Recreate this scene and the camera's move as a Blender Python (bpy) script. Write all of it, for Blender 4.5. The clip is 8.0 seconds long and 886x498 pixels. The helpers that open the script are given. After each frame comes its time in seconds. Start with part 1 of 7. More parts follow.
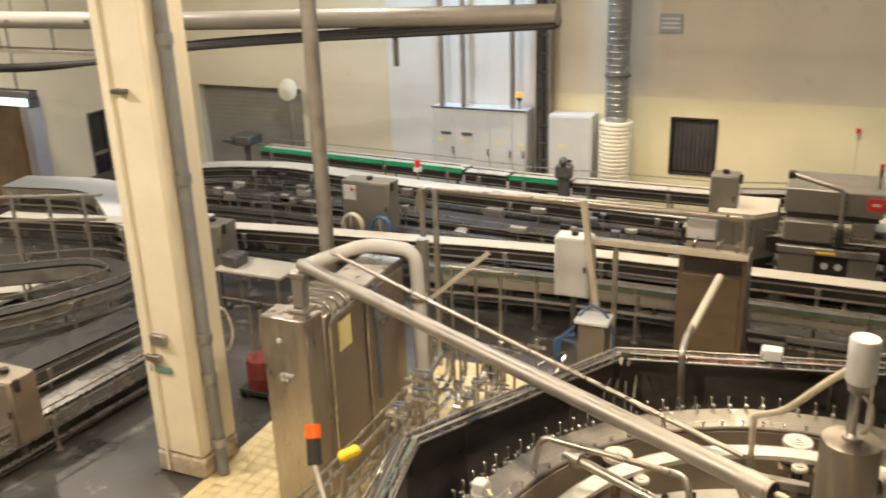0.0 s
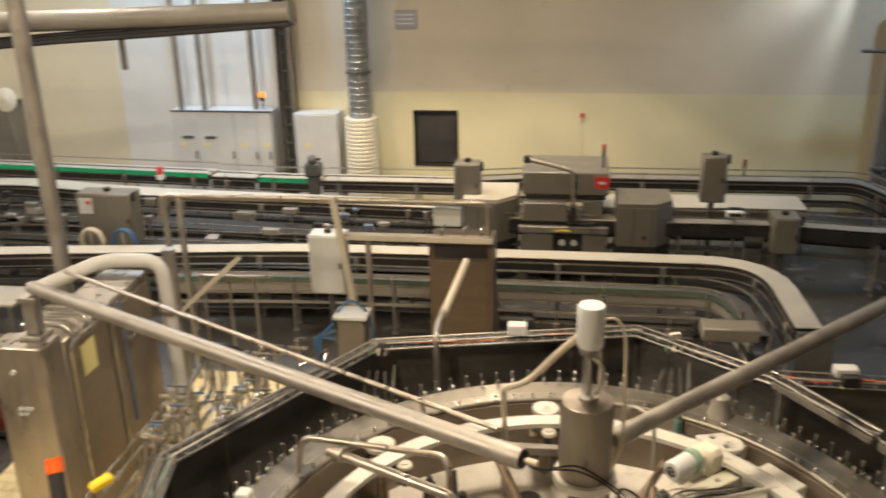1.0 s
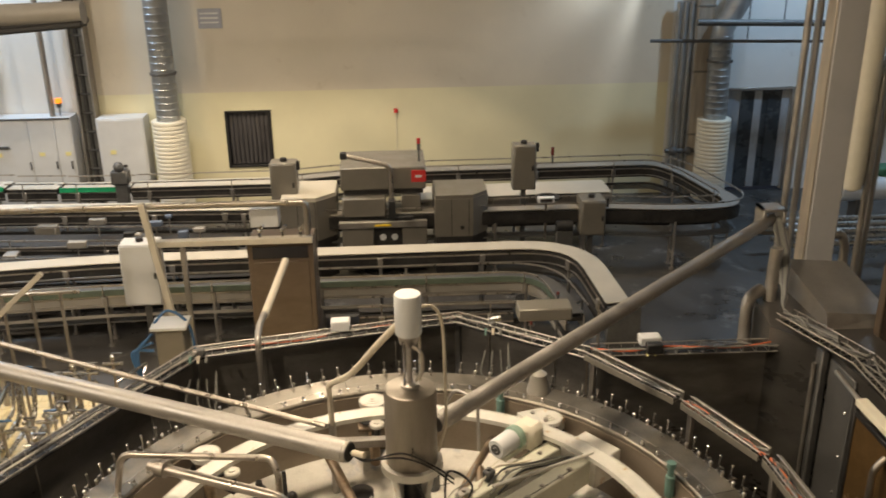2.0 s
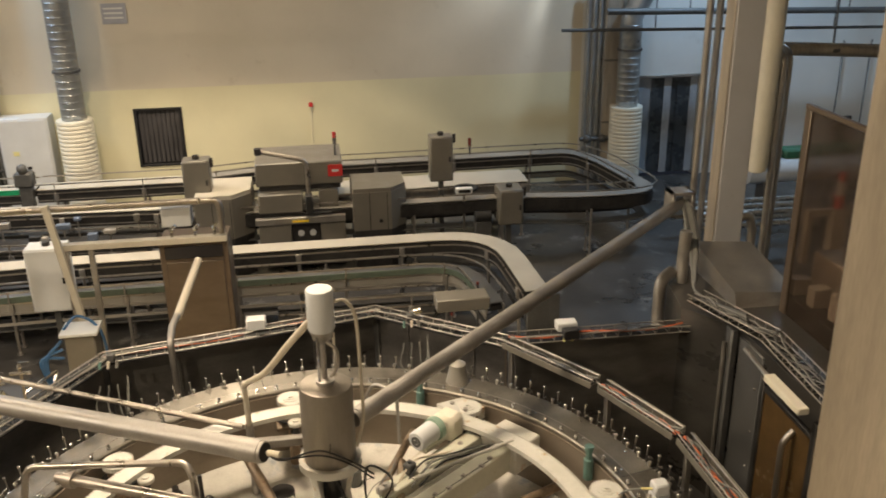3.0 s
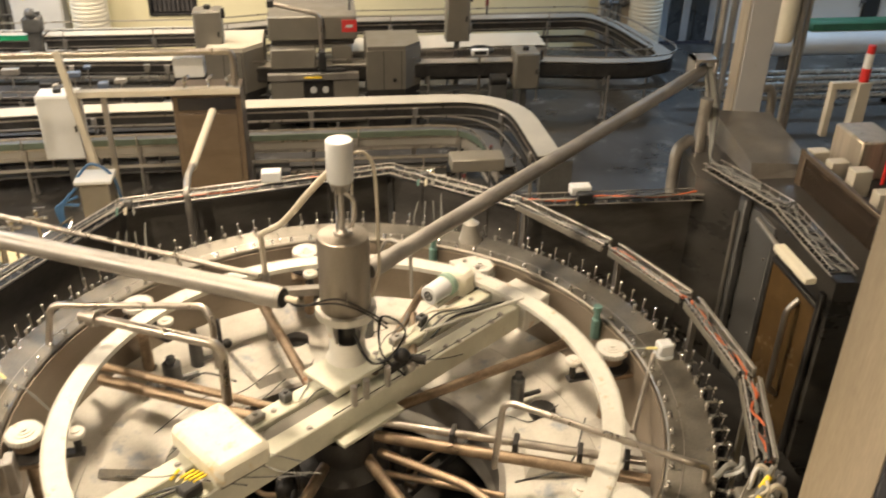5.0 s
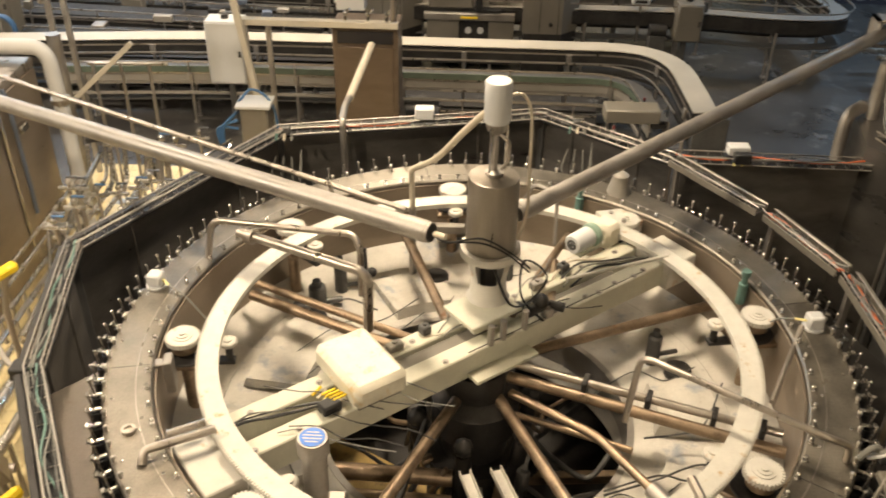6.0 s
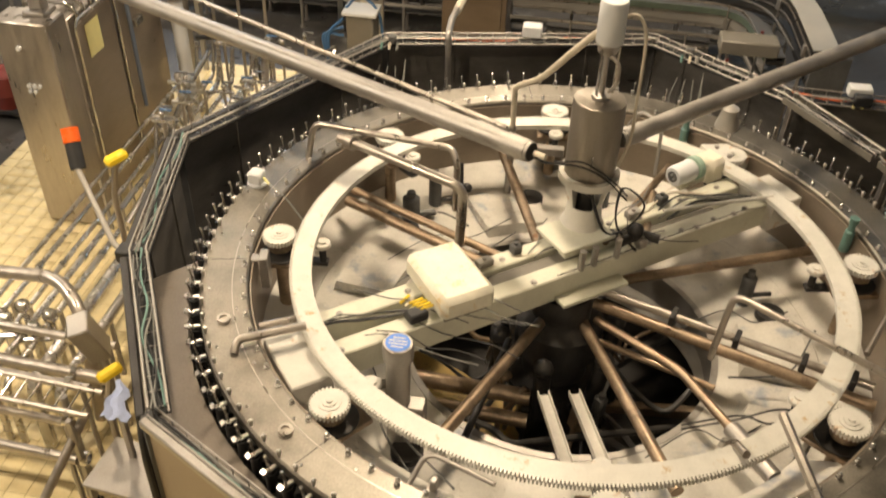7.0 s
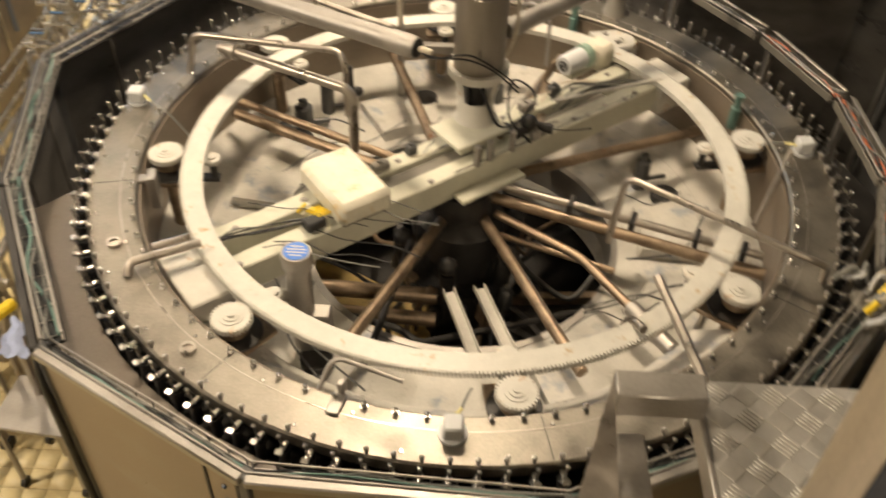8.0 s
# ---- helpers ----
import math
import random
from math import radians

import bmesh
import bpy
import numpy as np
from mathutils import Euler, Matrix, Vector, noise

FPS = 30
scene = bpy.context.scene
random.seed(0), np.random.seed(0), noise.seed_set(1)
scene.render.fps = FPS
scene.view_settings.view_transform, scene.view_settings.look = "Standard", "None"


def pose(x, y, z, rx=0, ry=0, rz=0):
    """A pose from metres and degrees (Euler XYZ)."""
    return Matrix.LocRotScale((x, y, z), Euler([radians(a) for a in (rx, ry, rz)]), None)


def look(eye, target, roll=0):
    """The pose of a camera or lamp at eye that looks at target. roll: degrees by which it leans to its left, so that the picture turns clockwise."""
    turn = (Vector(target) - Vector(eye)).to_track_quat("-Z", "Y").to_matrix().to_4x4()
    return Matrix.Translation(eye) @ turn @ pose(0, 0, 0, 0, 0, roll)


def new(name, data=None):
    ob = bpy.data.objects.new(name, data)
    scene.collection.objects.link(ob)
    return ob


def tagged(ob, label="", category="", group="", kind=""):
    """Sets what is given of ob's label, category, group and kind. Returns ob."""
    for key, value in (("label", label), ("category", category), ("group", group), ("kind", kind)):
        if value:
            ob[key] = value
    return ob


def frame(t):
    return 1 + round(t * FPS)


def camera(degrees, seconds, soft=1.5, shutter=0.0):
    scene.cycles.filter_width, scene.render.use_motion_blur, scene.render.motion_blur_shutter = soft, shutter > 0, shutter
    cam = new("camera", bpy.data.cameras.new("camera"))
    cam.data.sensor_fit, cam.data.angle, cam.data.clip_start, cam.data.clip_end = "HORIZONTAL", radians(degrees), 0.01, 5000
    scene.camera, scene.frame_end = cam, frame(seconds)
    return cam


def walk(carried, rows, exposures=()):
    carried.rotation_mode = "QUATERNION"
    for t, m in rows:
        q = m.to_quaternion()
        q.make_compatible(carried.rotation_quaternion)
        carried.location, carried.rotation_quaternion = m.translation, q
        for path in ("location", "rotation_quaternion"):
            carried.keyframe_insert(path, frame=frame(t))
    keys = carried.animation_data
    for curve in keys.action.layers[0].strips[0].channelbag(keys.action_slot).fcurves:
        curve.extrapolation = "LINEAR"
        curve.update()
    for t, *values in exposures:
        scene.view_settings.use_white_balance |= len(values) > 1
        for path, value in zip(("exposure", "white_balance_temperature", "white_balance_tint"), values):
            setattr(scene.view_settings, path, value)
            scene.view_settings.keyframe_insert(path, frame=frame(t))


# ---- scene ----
PATH = [
    (0, (-0.166, -3.961, 5.5), (-0.943, -2.253, 4.809), -1.9),
    (0.5, (-0.124, -3.927, 5.485), (-0.693, -2.145, 4.778), -2.0),
    (1, (-0.075, -3.923, 5.482), (-0.35, -2.073, 4.775), -1.2),
    (1.5, (-0.041, -3.953, 5.476), (-0.077, -2.086, 4.761), -1.0),
    (3, (0.063, -3.923, 5.445), (0.335, -2.082, 4.711), -0.8),
    (3.5, (0.081, -3.922, 5.443), (0.436, -2.107, 4.68), -0.9),
    (4, (0.076, -3.922, 5.428), (0.458, -2.145, 4.594), 0.4),
    (5.5, (-0.048, -3.97, 5.391), (0.051, -2.279, 4.327), 1.2),
    (6, (-0.085, -3.977, 5.39), (-0.137, -2.31, 4.287), 1.1),
    (6.5, (-0.124, -3.981, 5.386), (-0.282, -2.339, 4.256), 1.5),
    (7, (-0.121, -3.997, 5.362), (-0.351, -2.449, 4.116), 2.0),
    (7.5, (-0.09, -4.014, 5.332), (-0.283, -2.518, 4.019), 3.0),
    (8, (-0.018, -4.001, 5.295), (-0.048, -2.558, 3.911), 2.2),
]
cam = camera(52.2, 8.0, soft=1.75, shutter=0.45)
EXPOSURE = ((0.0, 0.0), (0.5, -0.05), (1.0, -0.15), (1.5, -0.22), (3.0, -0.24), (3.5, 0.0), (4.0, 0.15), (5.5, 0.32), (6.0, 0.14), (6.5, -0.03), (7.0, -0.08), (7.5, 0.0), (8.0, -0.2))
walk(cam, [(t, look(eye, target, roll)) for t, eye, target, roll in PATH], EXPOSURE)

# ---- world and light ----
world = bpy.data.worlds.new("night_sky")
scene.world = world
world.use_nodes = True
world.node_tree.nodes["Background"].inputs[0].default_value = (0.6, 0.7, 1.0, 1)
world.node_tree.nodes["Background"].inputs[1].default_value = 0.02
scene.view_settings.exposure = 0.0
WARM, SOFT, COOL = (1.0, 0.80, 0.56), (1.0, 0.87, 0.72), (0.50, 0.73, 1.0)
# ceiling lamps: x, y, z, watts, colour, width of the lens
LAMPS = [
    (-0.5, 1.5, 6.9, 350, WARM, 0.9),
    (0.6, -6.2, 6.9, 155, WARM, 0.5),
    (-4.6, 3.4, 6.9, 115, WARM, 0.4),
    (-1.3, 9.2, 6.9, 60, WARM, 0.5),
    (-7.4, 7.6, 6.9, 230, SOFT, 0.5),
    (-12.5, 6.0, 6.9, 410, SOFT, 0.5),
    (-7.2, 11.9, 6.9, 280, COOL, 0.4),
    (7.8, 10.9, 6.9, 250, COOL, 0.4),
    (-10.0, -0.5, 6.9, 560, SOFT, 0.5),
    (-4.8, -2.0, 6.9, 340, WARM, 0.4),
]
# deep-shaded lamps in a row before the back wall: x, y, watts, full cone in degrees
SPOTS = [(-5.8, 9.5, 260, 84), (-3.6, 9.5, 720, 81), (-1.6, 9.5, 720, 81), (0.2, 9.6, 520, 80), (2.3, 9.8, 60, 74)]
# added unseen floodlights: place, aim, watts, full cone in degrees, colour
# the first only brightens the filler, the second streaks the back wall
ADDED_FLOODS = [((-1.45, 9.7, 6.7), (-0.5, 1.2, 2.1), 820, 34, WARM), ((4.95, 12.42, 4.9), (1.5, 12.98, 1.6), 260, 82, (0.86, 0.93, 1.0))]


# ---- materials ----
def material(name, colour, rough=0.5, metal=0.0, vary=0.15, scale=6.0, bump=0.05, stain=None, stain_at=0.62,
             stretch=(1, 1, 1), per_piece=0.0, rough_vary=0.15, emit=0.0, fine=90.0):
    m = bpy.data.materials.new(name)
    m.use_nodes = True
    t = m.node_tree
    n, l = t.nodes, t.links
    b = n["Principled BSDF"]
    b.inputs["Metallic"].default_value = metal
    co = n.new("ShaderNodeTexCoord")
    mp = n.new("ShaderNodeMapping")
    mp.inputs["Scale"].default_value = stretch
    l.new(co.outputs["Object"], mp.inputs["Vector"])
    big = n.new("ShaderNodeTexNoise")
    big.inputs["Scale"].default_value = scale
    big.inputs["Detail"].default_value = 6
    big.inputs["Roughness"].default_value = 0.65
    l.new(mp.outputs[0], big.inputs["Vector"])
    small = n.new("ShaderNodeTexNoise")
    small.inputs["Scale"].default_value = fine
    small.inputs["Detail"].default_value = 3
    l.new(mp.outputs[0], small.inputs["Vector"])
    ramp = n.new("ShaderNodeMapRange")
    ramp.inputs["From Min"].default_value, ramp.inputs["From Max"].default_value = 0.3, 0.7
    ramp.inputs["To Min"].default_value, ramp.inputs["To Max"].default_value = 1 - vary, 1 + vary
    l.new(big.outputs[0], ramp.inputs["Value"])
    grain = n.new("ShaderNodeMapRange")
    grain.inputs["From Min"].default_value, grain.inputs["From Max"].default_value = 0.3, 0.7
    grain.inputs["To Min"].default_value, grain.inputs["To Max"].default_value = 1 - vary * 0.35, 1 + vary * 0.35
    l.new(small.outputs[0], grain.inputs["Value"])
    mul = n.new("ShaderNodeMath")
    mul.operation = "MULTIPLY"
    l.new(ramp.outputs[0], mul.inputs[0]), l.new(grain.outputs[0], mul.inputs[1])
    factor = mul.outputs[0]
    if per_piece:
        info = n.new("ShaderNodeObjectInfo")
        pr = n.new("ShaderNodeMapRange")
        pr.inputs["To Min"].default_value, pr.inputs["To Max"].default_value = 1 - per_piece, 1 + per_piece
        l.new(info.outputs["Random"], pr.inputs["Value"])
        m2 = n.new("ShaderNodeMath")
        m2.operation = "MULTIPLY"
        l.new(factor, m2.inputs[0]), l.new(pr.outputs[0], m2.inputs[1])
        factor = m2.outputs[0]
    vm = n.new("ShaderNodeVectorMath")
    vm.operation = "SCALE"
    vm.inputs[0].default_value = colour
    l.new(factor, vm.inputs["Scale"])
    colour_out = vm.outputs[0]
    if stain:
        sn = n.new("ShaderNodeTexNoise")
        sn.inputs["Scale"].default_value = scale * 0.9 + 1.3
        sn.inputs["Detail"].default_value = 8
        sn.inputs["Roughness"].default_value = 0.7
        l.new(co.outputs["Object"], sn.inputs["Vector"])
        sr = n.new("ShaderNodeMapRange")
        sr.inputs["From Min"].default_value, sr.inputs["From Max"].default_value = stain_at, stain_at + 0.1
        l.new(sn.outputs[0], sr.inputs["Value"])
        mix = n.new("ShaderNodeMix")
        mix.data_type = "RGBA"
        l.new(sr.outputs[0], mix.inputs[0])
        l.new(colour_out, mix.inputs[6])
        mix.inputs[7].default_value = (*stain, 1)
        colour_out = mix.outputs[2]
    l.new(colour_out, b.inputs["Base Color"])
    rr = n.new("ShaderNodeMapRange")
    rr.inputs["From Min"].default_value, rr.inputs["From Max"].default_value = 0.3, 0.7
    rr.inputs["To Min"].default_value, rr.inputs["To Max"].default_value = max(0.04, rough - rough_vary), min(1, rough + rough_vary)
    l.new(big.outputs[0], rr.inputs["Value"])
    l.new(rr.outputs[0], b.inputs["Roughness"])
    if bump:
        bp = n.new("ShaderNodeBump")
        bp.inputs["Strength"].default_value = bump
        bp.inputs["Distance"].default_value = 0.01
        l.new(small.outputs[0], bp.inputs["Height"])
        l.new(bp.outputs[0], b.inputs["Normal"])
    if emit:
        b.inputs["Emission Color"].default_value = (*colour, 1)
        b.inputs["Emission Strength"].default_value = emit
    return m


STEEL = material("brushed_steel", (0.42, 0.385, 0.345), 0.36, 0.9, 0.16, 3.5, 0.015, stretch=(3, 3, 0.6))
STEEL_SATIN = material("satin_steel", (0.38, 0.36, 0.335), 0.48, 0.85, 0.16, 5, 0.04)
DRUMSTEEL = material("dull_drum_steel", (0.29, 0.262, 0.228), 0.42, 0.85, 0.16, 4, 0.04, stretch=(3, 3, 0.5))
PLATE = material("worn_plate_steel", (0.255, 0.235, 0.205), 0.45, 0.9, 0.3, 4.5, 0.06, stain=(0.20, 0.165, 0.125), stain_at=0.62)
PANEL = material("guard_sheet", (0.28, 0.235, 0.19), 0.40, 0.62, 0.2, 1.6, 0.03, stretch=(1, 1, 2.5))
CHROME = material("chrome", (0.62, 0.61, 0.59), 0.16, 1.0, 0.04, 6, 0.0, rough_vary=0.03)
STEEL_BRIGHT = material("bright_fitting_steel", (0.55, 0.535, 0.51), 0.27, 0.95, 0.08, 5, 0.0, rough_vary=0.04)
PIPE_RUST = material("stained_pipe_steel", (0.29, 0.22, 0.155), 0.42, 0.75, 0.35, 9, 0.05, stain=(0.2, 0.1, 0.05), stain_at=0.6)
DECK = material("dull_deck_steel", (0.20, 0.178, 0.155), 0.5, 0.85, 0.2, 3, 0.04, stain=(0.2, 0.17, 0.14), stain_at=0.62)
STRIP = material("smoky_strip_curtain", (0.045, 0.052, 0.06), 0.28, 0, 0.3, 3, 0.02)
STRIP_PALE = material("milky_strip_curtain", (0.36, 0.38, 0.41), 0.25, 0, 0.25, 3, 0.02, stretch=(1, 1, 0.3))
RINGWHITE = material("chipped_ring_enamel", (0.60, 0.585, 0.535), 0.42, 0, 0.08, 11, 0.05, stain=(0.42, 0.27, 0.10), stain_at=0.60)
WHITE = material("white_enamel", (0.59, 0.575, 0.53), 0.42, 0, 0.07, 7, 0.04, stain=(0.44, 0.24, 0.09), stain_at=0.59)
CREAM = material("cream_beam_paint", (0.58, 0.575, 0.48), 0.45, 0, 0.1, 5, 0.05, stain=(0.45, 0.40, 0.27), stain_at=0.64)
DISH = material("dirty_white_tray", (0.55, 0.53, 0.485), 0.36, 0, 0.16, 3.5, 0.05, stain=(0.33, 0.35, 0.39), stain_at=0.56)
PLASTIC = material("yellowed_plastic", (0.72, 0.69, 0.58), 0.5, 0, 0.12, 7, 0.08, stain=(0.64, 0.50, 0.27), stain_at=0.53)
# darker copy of the panel steel, for guard faces that lie in shade
PANEL_SHADED = material("shaded_guard_sheet", (0.20, 0.19, 0.178), 0.40, 0.6, 0.35, 1.8, 0.03, stretch=(1, 1, 2.5), stain=(0.13, 0.12, 0.11), stain_at=0.62)
COLUMNGREY = material("blue_grey_column_paint", (0.40, 0.40, 0.41), 0.6, 0, 0.07, 2, 0.06, stain=(0.30, 0.28, 0.25), stain_at=0.66)
TINTED = material("tinted_acrylic", (0.22, 0.175, 0.14), 0.06, 0, 0.2, 3, 0.0)
TINTED.node_tree.nodes["Principled BSDF"].inputs["Transmission Weight"].default_value = 0.92
TINTED.node_tree.nodes["Principled BSDF"].inputs["IOR"].default_value = 1.1
BLACK = material("black_rubber", (0.018, 0.018, 0.019), 0.55, 0, 0.3, 12, 0.05)
# dark metal for grimy parts and for places that lie in shade
DARK = material("dark_grime_and_shade", (0.044, 0.042, 0.041), 0.5, 0.5, 0.4, 8, 0.1)
DARKGREY = material("dark_grey_frame", (0.10, 0.10, 0.10), 0.5, 0.3, 0.25, 6, 0.05)
GREYBOX = material("grey_cabinet_paint", (0.185, 0.172, 0.148), 0.45, 0.2, 0.1, 4, 0.03)
BELT = material("cream_conveyor_cover", (0.48, 0.45, 0.385), 0.5, 0, 0.1, 3, 0.04, stain=(0.42, 0.38, 0.31), stain_at=0.66)
GREEN = material("green_guide_strip", (0.02, 0.36, 0.16), 0.45, 0, 0.12, 8, 0.03)
ORANGE = material("orange_lens", (0.85, 0.14, 0.02), 0.3, 0, 0.08, 15, 0.02)
YELLOW = material("yellow_plastic", (0.85, 0.62, 0.03), 0.4, 0, 0.08, 15, 0.02)
BLUE = material("blue_label", (0.08, 0.22, 0.68), 0.35, 0, 0.06, 20, 0.02)
BLUEHOSE = material("blue_hose", (0.04, 0.11, 0.24), 0.4, 0, 0.1, 20, 0.02)
RED = material("red_enamel", (0.55, 0.03, 0.03), 0.4, 0, 0.15, 8, 0.03)
MAROON = material("dark_red_drum", (0.14, 0.02, 0.015), 0.4, 0, 0.15, 8, 0.03)
WALL = material("cream_plaster", (0.68, 0.62, 0.47), 0.75, 0, 0.05, 0.7, 0.06, stain=(0.60, 0.54, 0.40), stain_at=0.62)
WALL_LOW = material("yellow_lower_wall", (0.70, 0.66, 0.46), 0.7, 0, 0.05, 0.7, 0.06, stain=(0.62, 0.57, 0.40), stain_at=0.64)
WALL_HIGH = material("beige_upper_wall", (0.64, 0.585, 0.48), 0.75, 0, 0.06, 0.6, 0.06, stain=(0.56, 0.50, 0.40), stain_at=0.60)
WALLWHITE = material("white_plaster", (0.68, 0.68, 0.66), 0.75, 0, 0.05, 0.8, 0.06, stain=(0.58, 0.57, 0.54), stain_at=0.64)
CEIL = material("ceiling_sheet", (0.42, 0.40, 0.36), 0.8, 0, 0.1, 1, 0.05)
COLUMN = material("column_paint", (0.70, 0.65, 0.52), 0.65, 0, 0.06, 2, 0.08, stain=(0.46, 0.36, 0.24), stain_at=0.68)
CONCRETE = material("wet_concrete", (0.056, 0.053, 0.05), 0.38, 0, 0.35, 0.9, 0.08, stain=(0.17, 0.166, 0.162), stain_at=0.56, rough_vary=0.22)
TILE = material("yellow_floor_tile", (0.68, 0.57, 0.32), 0.5, 0, 0.12, 5, 0.03, per_piece=0.06)
GREENDIM = material("dull_green_guide", (0.10, 0.13, 0.10), 0.5, 0, 0.2, 8, 0.03)
GREYTAN = material("grey_tan_enamel", (0.28, 0.265, 0.24), 0.45, 0.1, 0.08, 4, 0.03)
ROLLER = material("grey_roller_door", (0.26, 0.25, 0.225), 0.5, 0.2, 0.1, 3, 0.03)
PIPEBLUE = material("dull_blue_pipe", (0.12, 0.15, 0.21), 0.45, 0.2, 0.12, 8, 0.03)
# colour of the pit floor where light reaches it, with dark stains
LIT_FLOOR = material("yellow_lit_floor", (0.46, 0.33, 0.12), 0.5, 0, 0.25, 4, 0.05, stain=(0.12, 0.08, 0.04), stain_at=0.6)
GROUT = material("grout", (0.46, 0.38, 0.22), 0.8, 0, 0.2, 6, 0.1)
CABWHITE = material("pale_cabinet_enamel", (0.57, 0.585, 0.60), 0.45, 0, 0.05, 3, 0.02)
GALV = material("galvanised_duct", (0.36, 0.375, 0.385), 0.42, 0.75, 0.15, 6, 0.03)
LAG = material("lagged_duct_jacket", (0.70, 0.66, 0.55), 0.6, 0, 0.06, 5, 0.05)
GLASSDARK = material("dark_window_glass", (0.022, 0.022, 0.026), 0.12, 0, 0.2, 2, 0.0)
BROWNFRAME = material("brown_door_frame", (0.10, 0.075, 0.055), 0.4, 0.3, 0.15, 5, 0.03)
BROWNSTEEL = material("brown_cabinet_steel", (0.15, 0.118, 0.095), 0.42, 0.6, 0.2, 2, 0.03, stretch=(1, 1, 2.5))
HOUSING = material("dark_housing_steel", (0.12, 0.113, 0.105), 0.36, 0.65, 0.3, 1.8, 0.03, stretch=(1, 1, 2.5), stain=(0.09, 0.085, 0.08), stain_at=0.62)
TREADBAR = material("worn_tread_bars", (0.62, 0.60, 0.565), 0.4, 0.6, 0.12, 8, 0.03)
SLATGREY = material("dull_slat_paint", (0.06, 0.057, 0.06), 0.5, 0, 0.25, 4, 0.03)
AMBERPANE = material("amber_tinted_acrylic", (0.095, 0.058, 0.024), 0.22, 0, 0.3, 2.5, 0.02)
BROWNDOOR = material("brown_strip_door", (0.17, 0.11, 0.055), 0.45, 0, 0.2, 3, 0.05)
POSTTAN = material("tan_post_steel", (0.43, 0.38, 0.315), 0.42, 0.5, 0.24, 2, 0.06, stretch=(8, 8, 0.6))
POSTBLUE = material("dark_blue_post_paint", (0.03, 0.036, 0.055), 0.45, 0.1, 0.15, 4, 0.04)
TREAD = material("tread_plate", (0.50, 0.485, 0.46), 0.45, 0.55, 0.12, 5, 0.05, stain=(0.33, 0.28, 0.19), stain_at=0.66)
CABLEGREY = material("grey_cable", (0.19, 0.19, 0.178), 0.5, 0, 0.15, 20, 0.0)
CABLETEAL = material("teal_cable", (0.12, 0.22, 0.20), 0.5, 0, 0.15, 20, 0.0)
CABLERED = material("orange_cable", (0.60, 0.14, 0.05), 0.5, 0, 0.1, 20, 0.0)
HOSE = material("beige_hose", (0.52, 0.47, 0.38), 0.5, 0, 0.08, 12, 0.02)
MOTORGREEN = material("motor_green", (0.30, 0.42, 0.34), 0.5, 0, 0.15, 9, 0.05)
LAMPGLOW = material("lamp_lens", (1.0, 0.85, 0.6), 0.4, 0, 0, 5, 0, emit=4)
TUBEGLOW = material("fluorescent_tube", (0.62, 0.92, 1.0), 0.4, 0, 0, 5, 0, emit=2.2)
AMBERGLOW = material("amber_beacon", (1.0, 0.26, 0.02), 0.4, 0, 0, 5, 0, emit=1.6)
SIGNGREY = material("sign_grey", (0.36, 0.37, 0.42), 0.6, 0, 0.08, 9, 0.02)
INK = material("ink", (0.12, 0.12, 0.14), 0.6, 0, 0.05, 9, 0)
PAPER = material("yellow_notice", (0.72, 0.66, 0.30), 0.6, 0, 0.06, 9, 0.02)
LILAC = material("pale_blue_cloth", (0.36, 0.42, 0.62), 0.8, 0, 0.12, 18, 0.1)


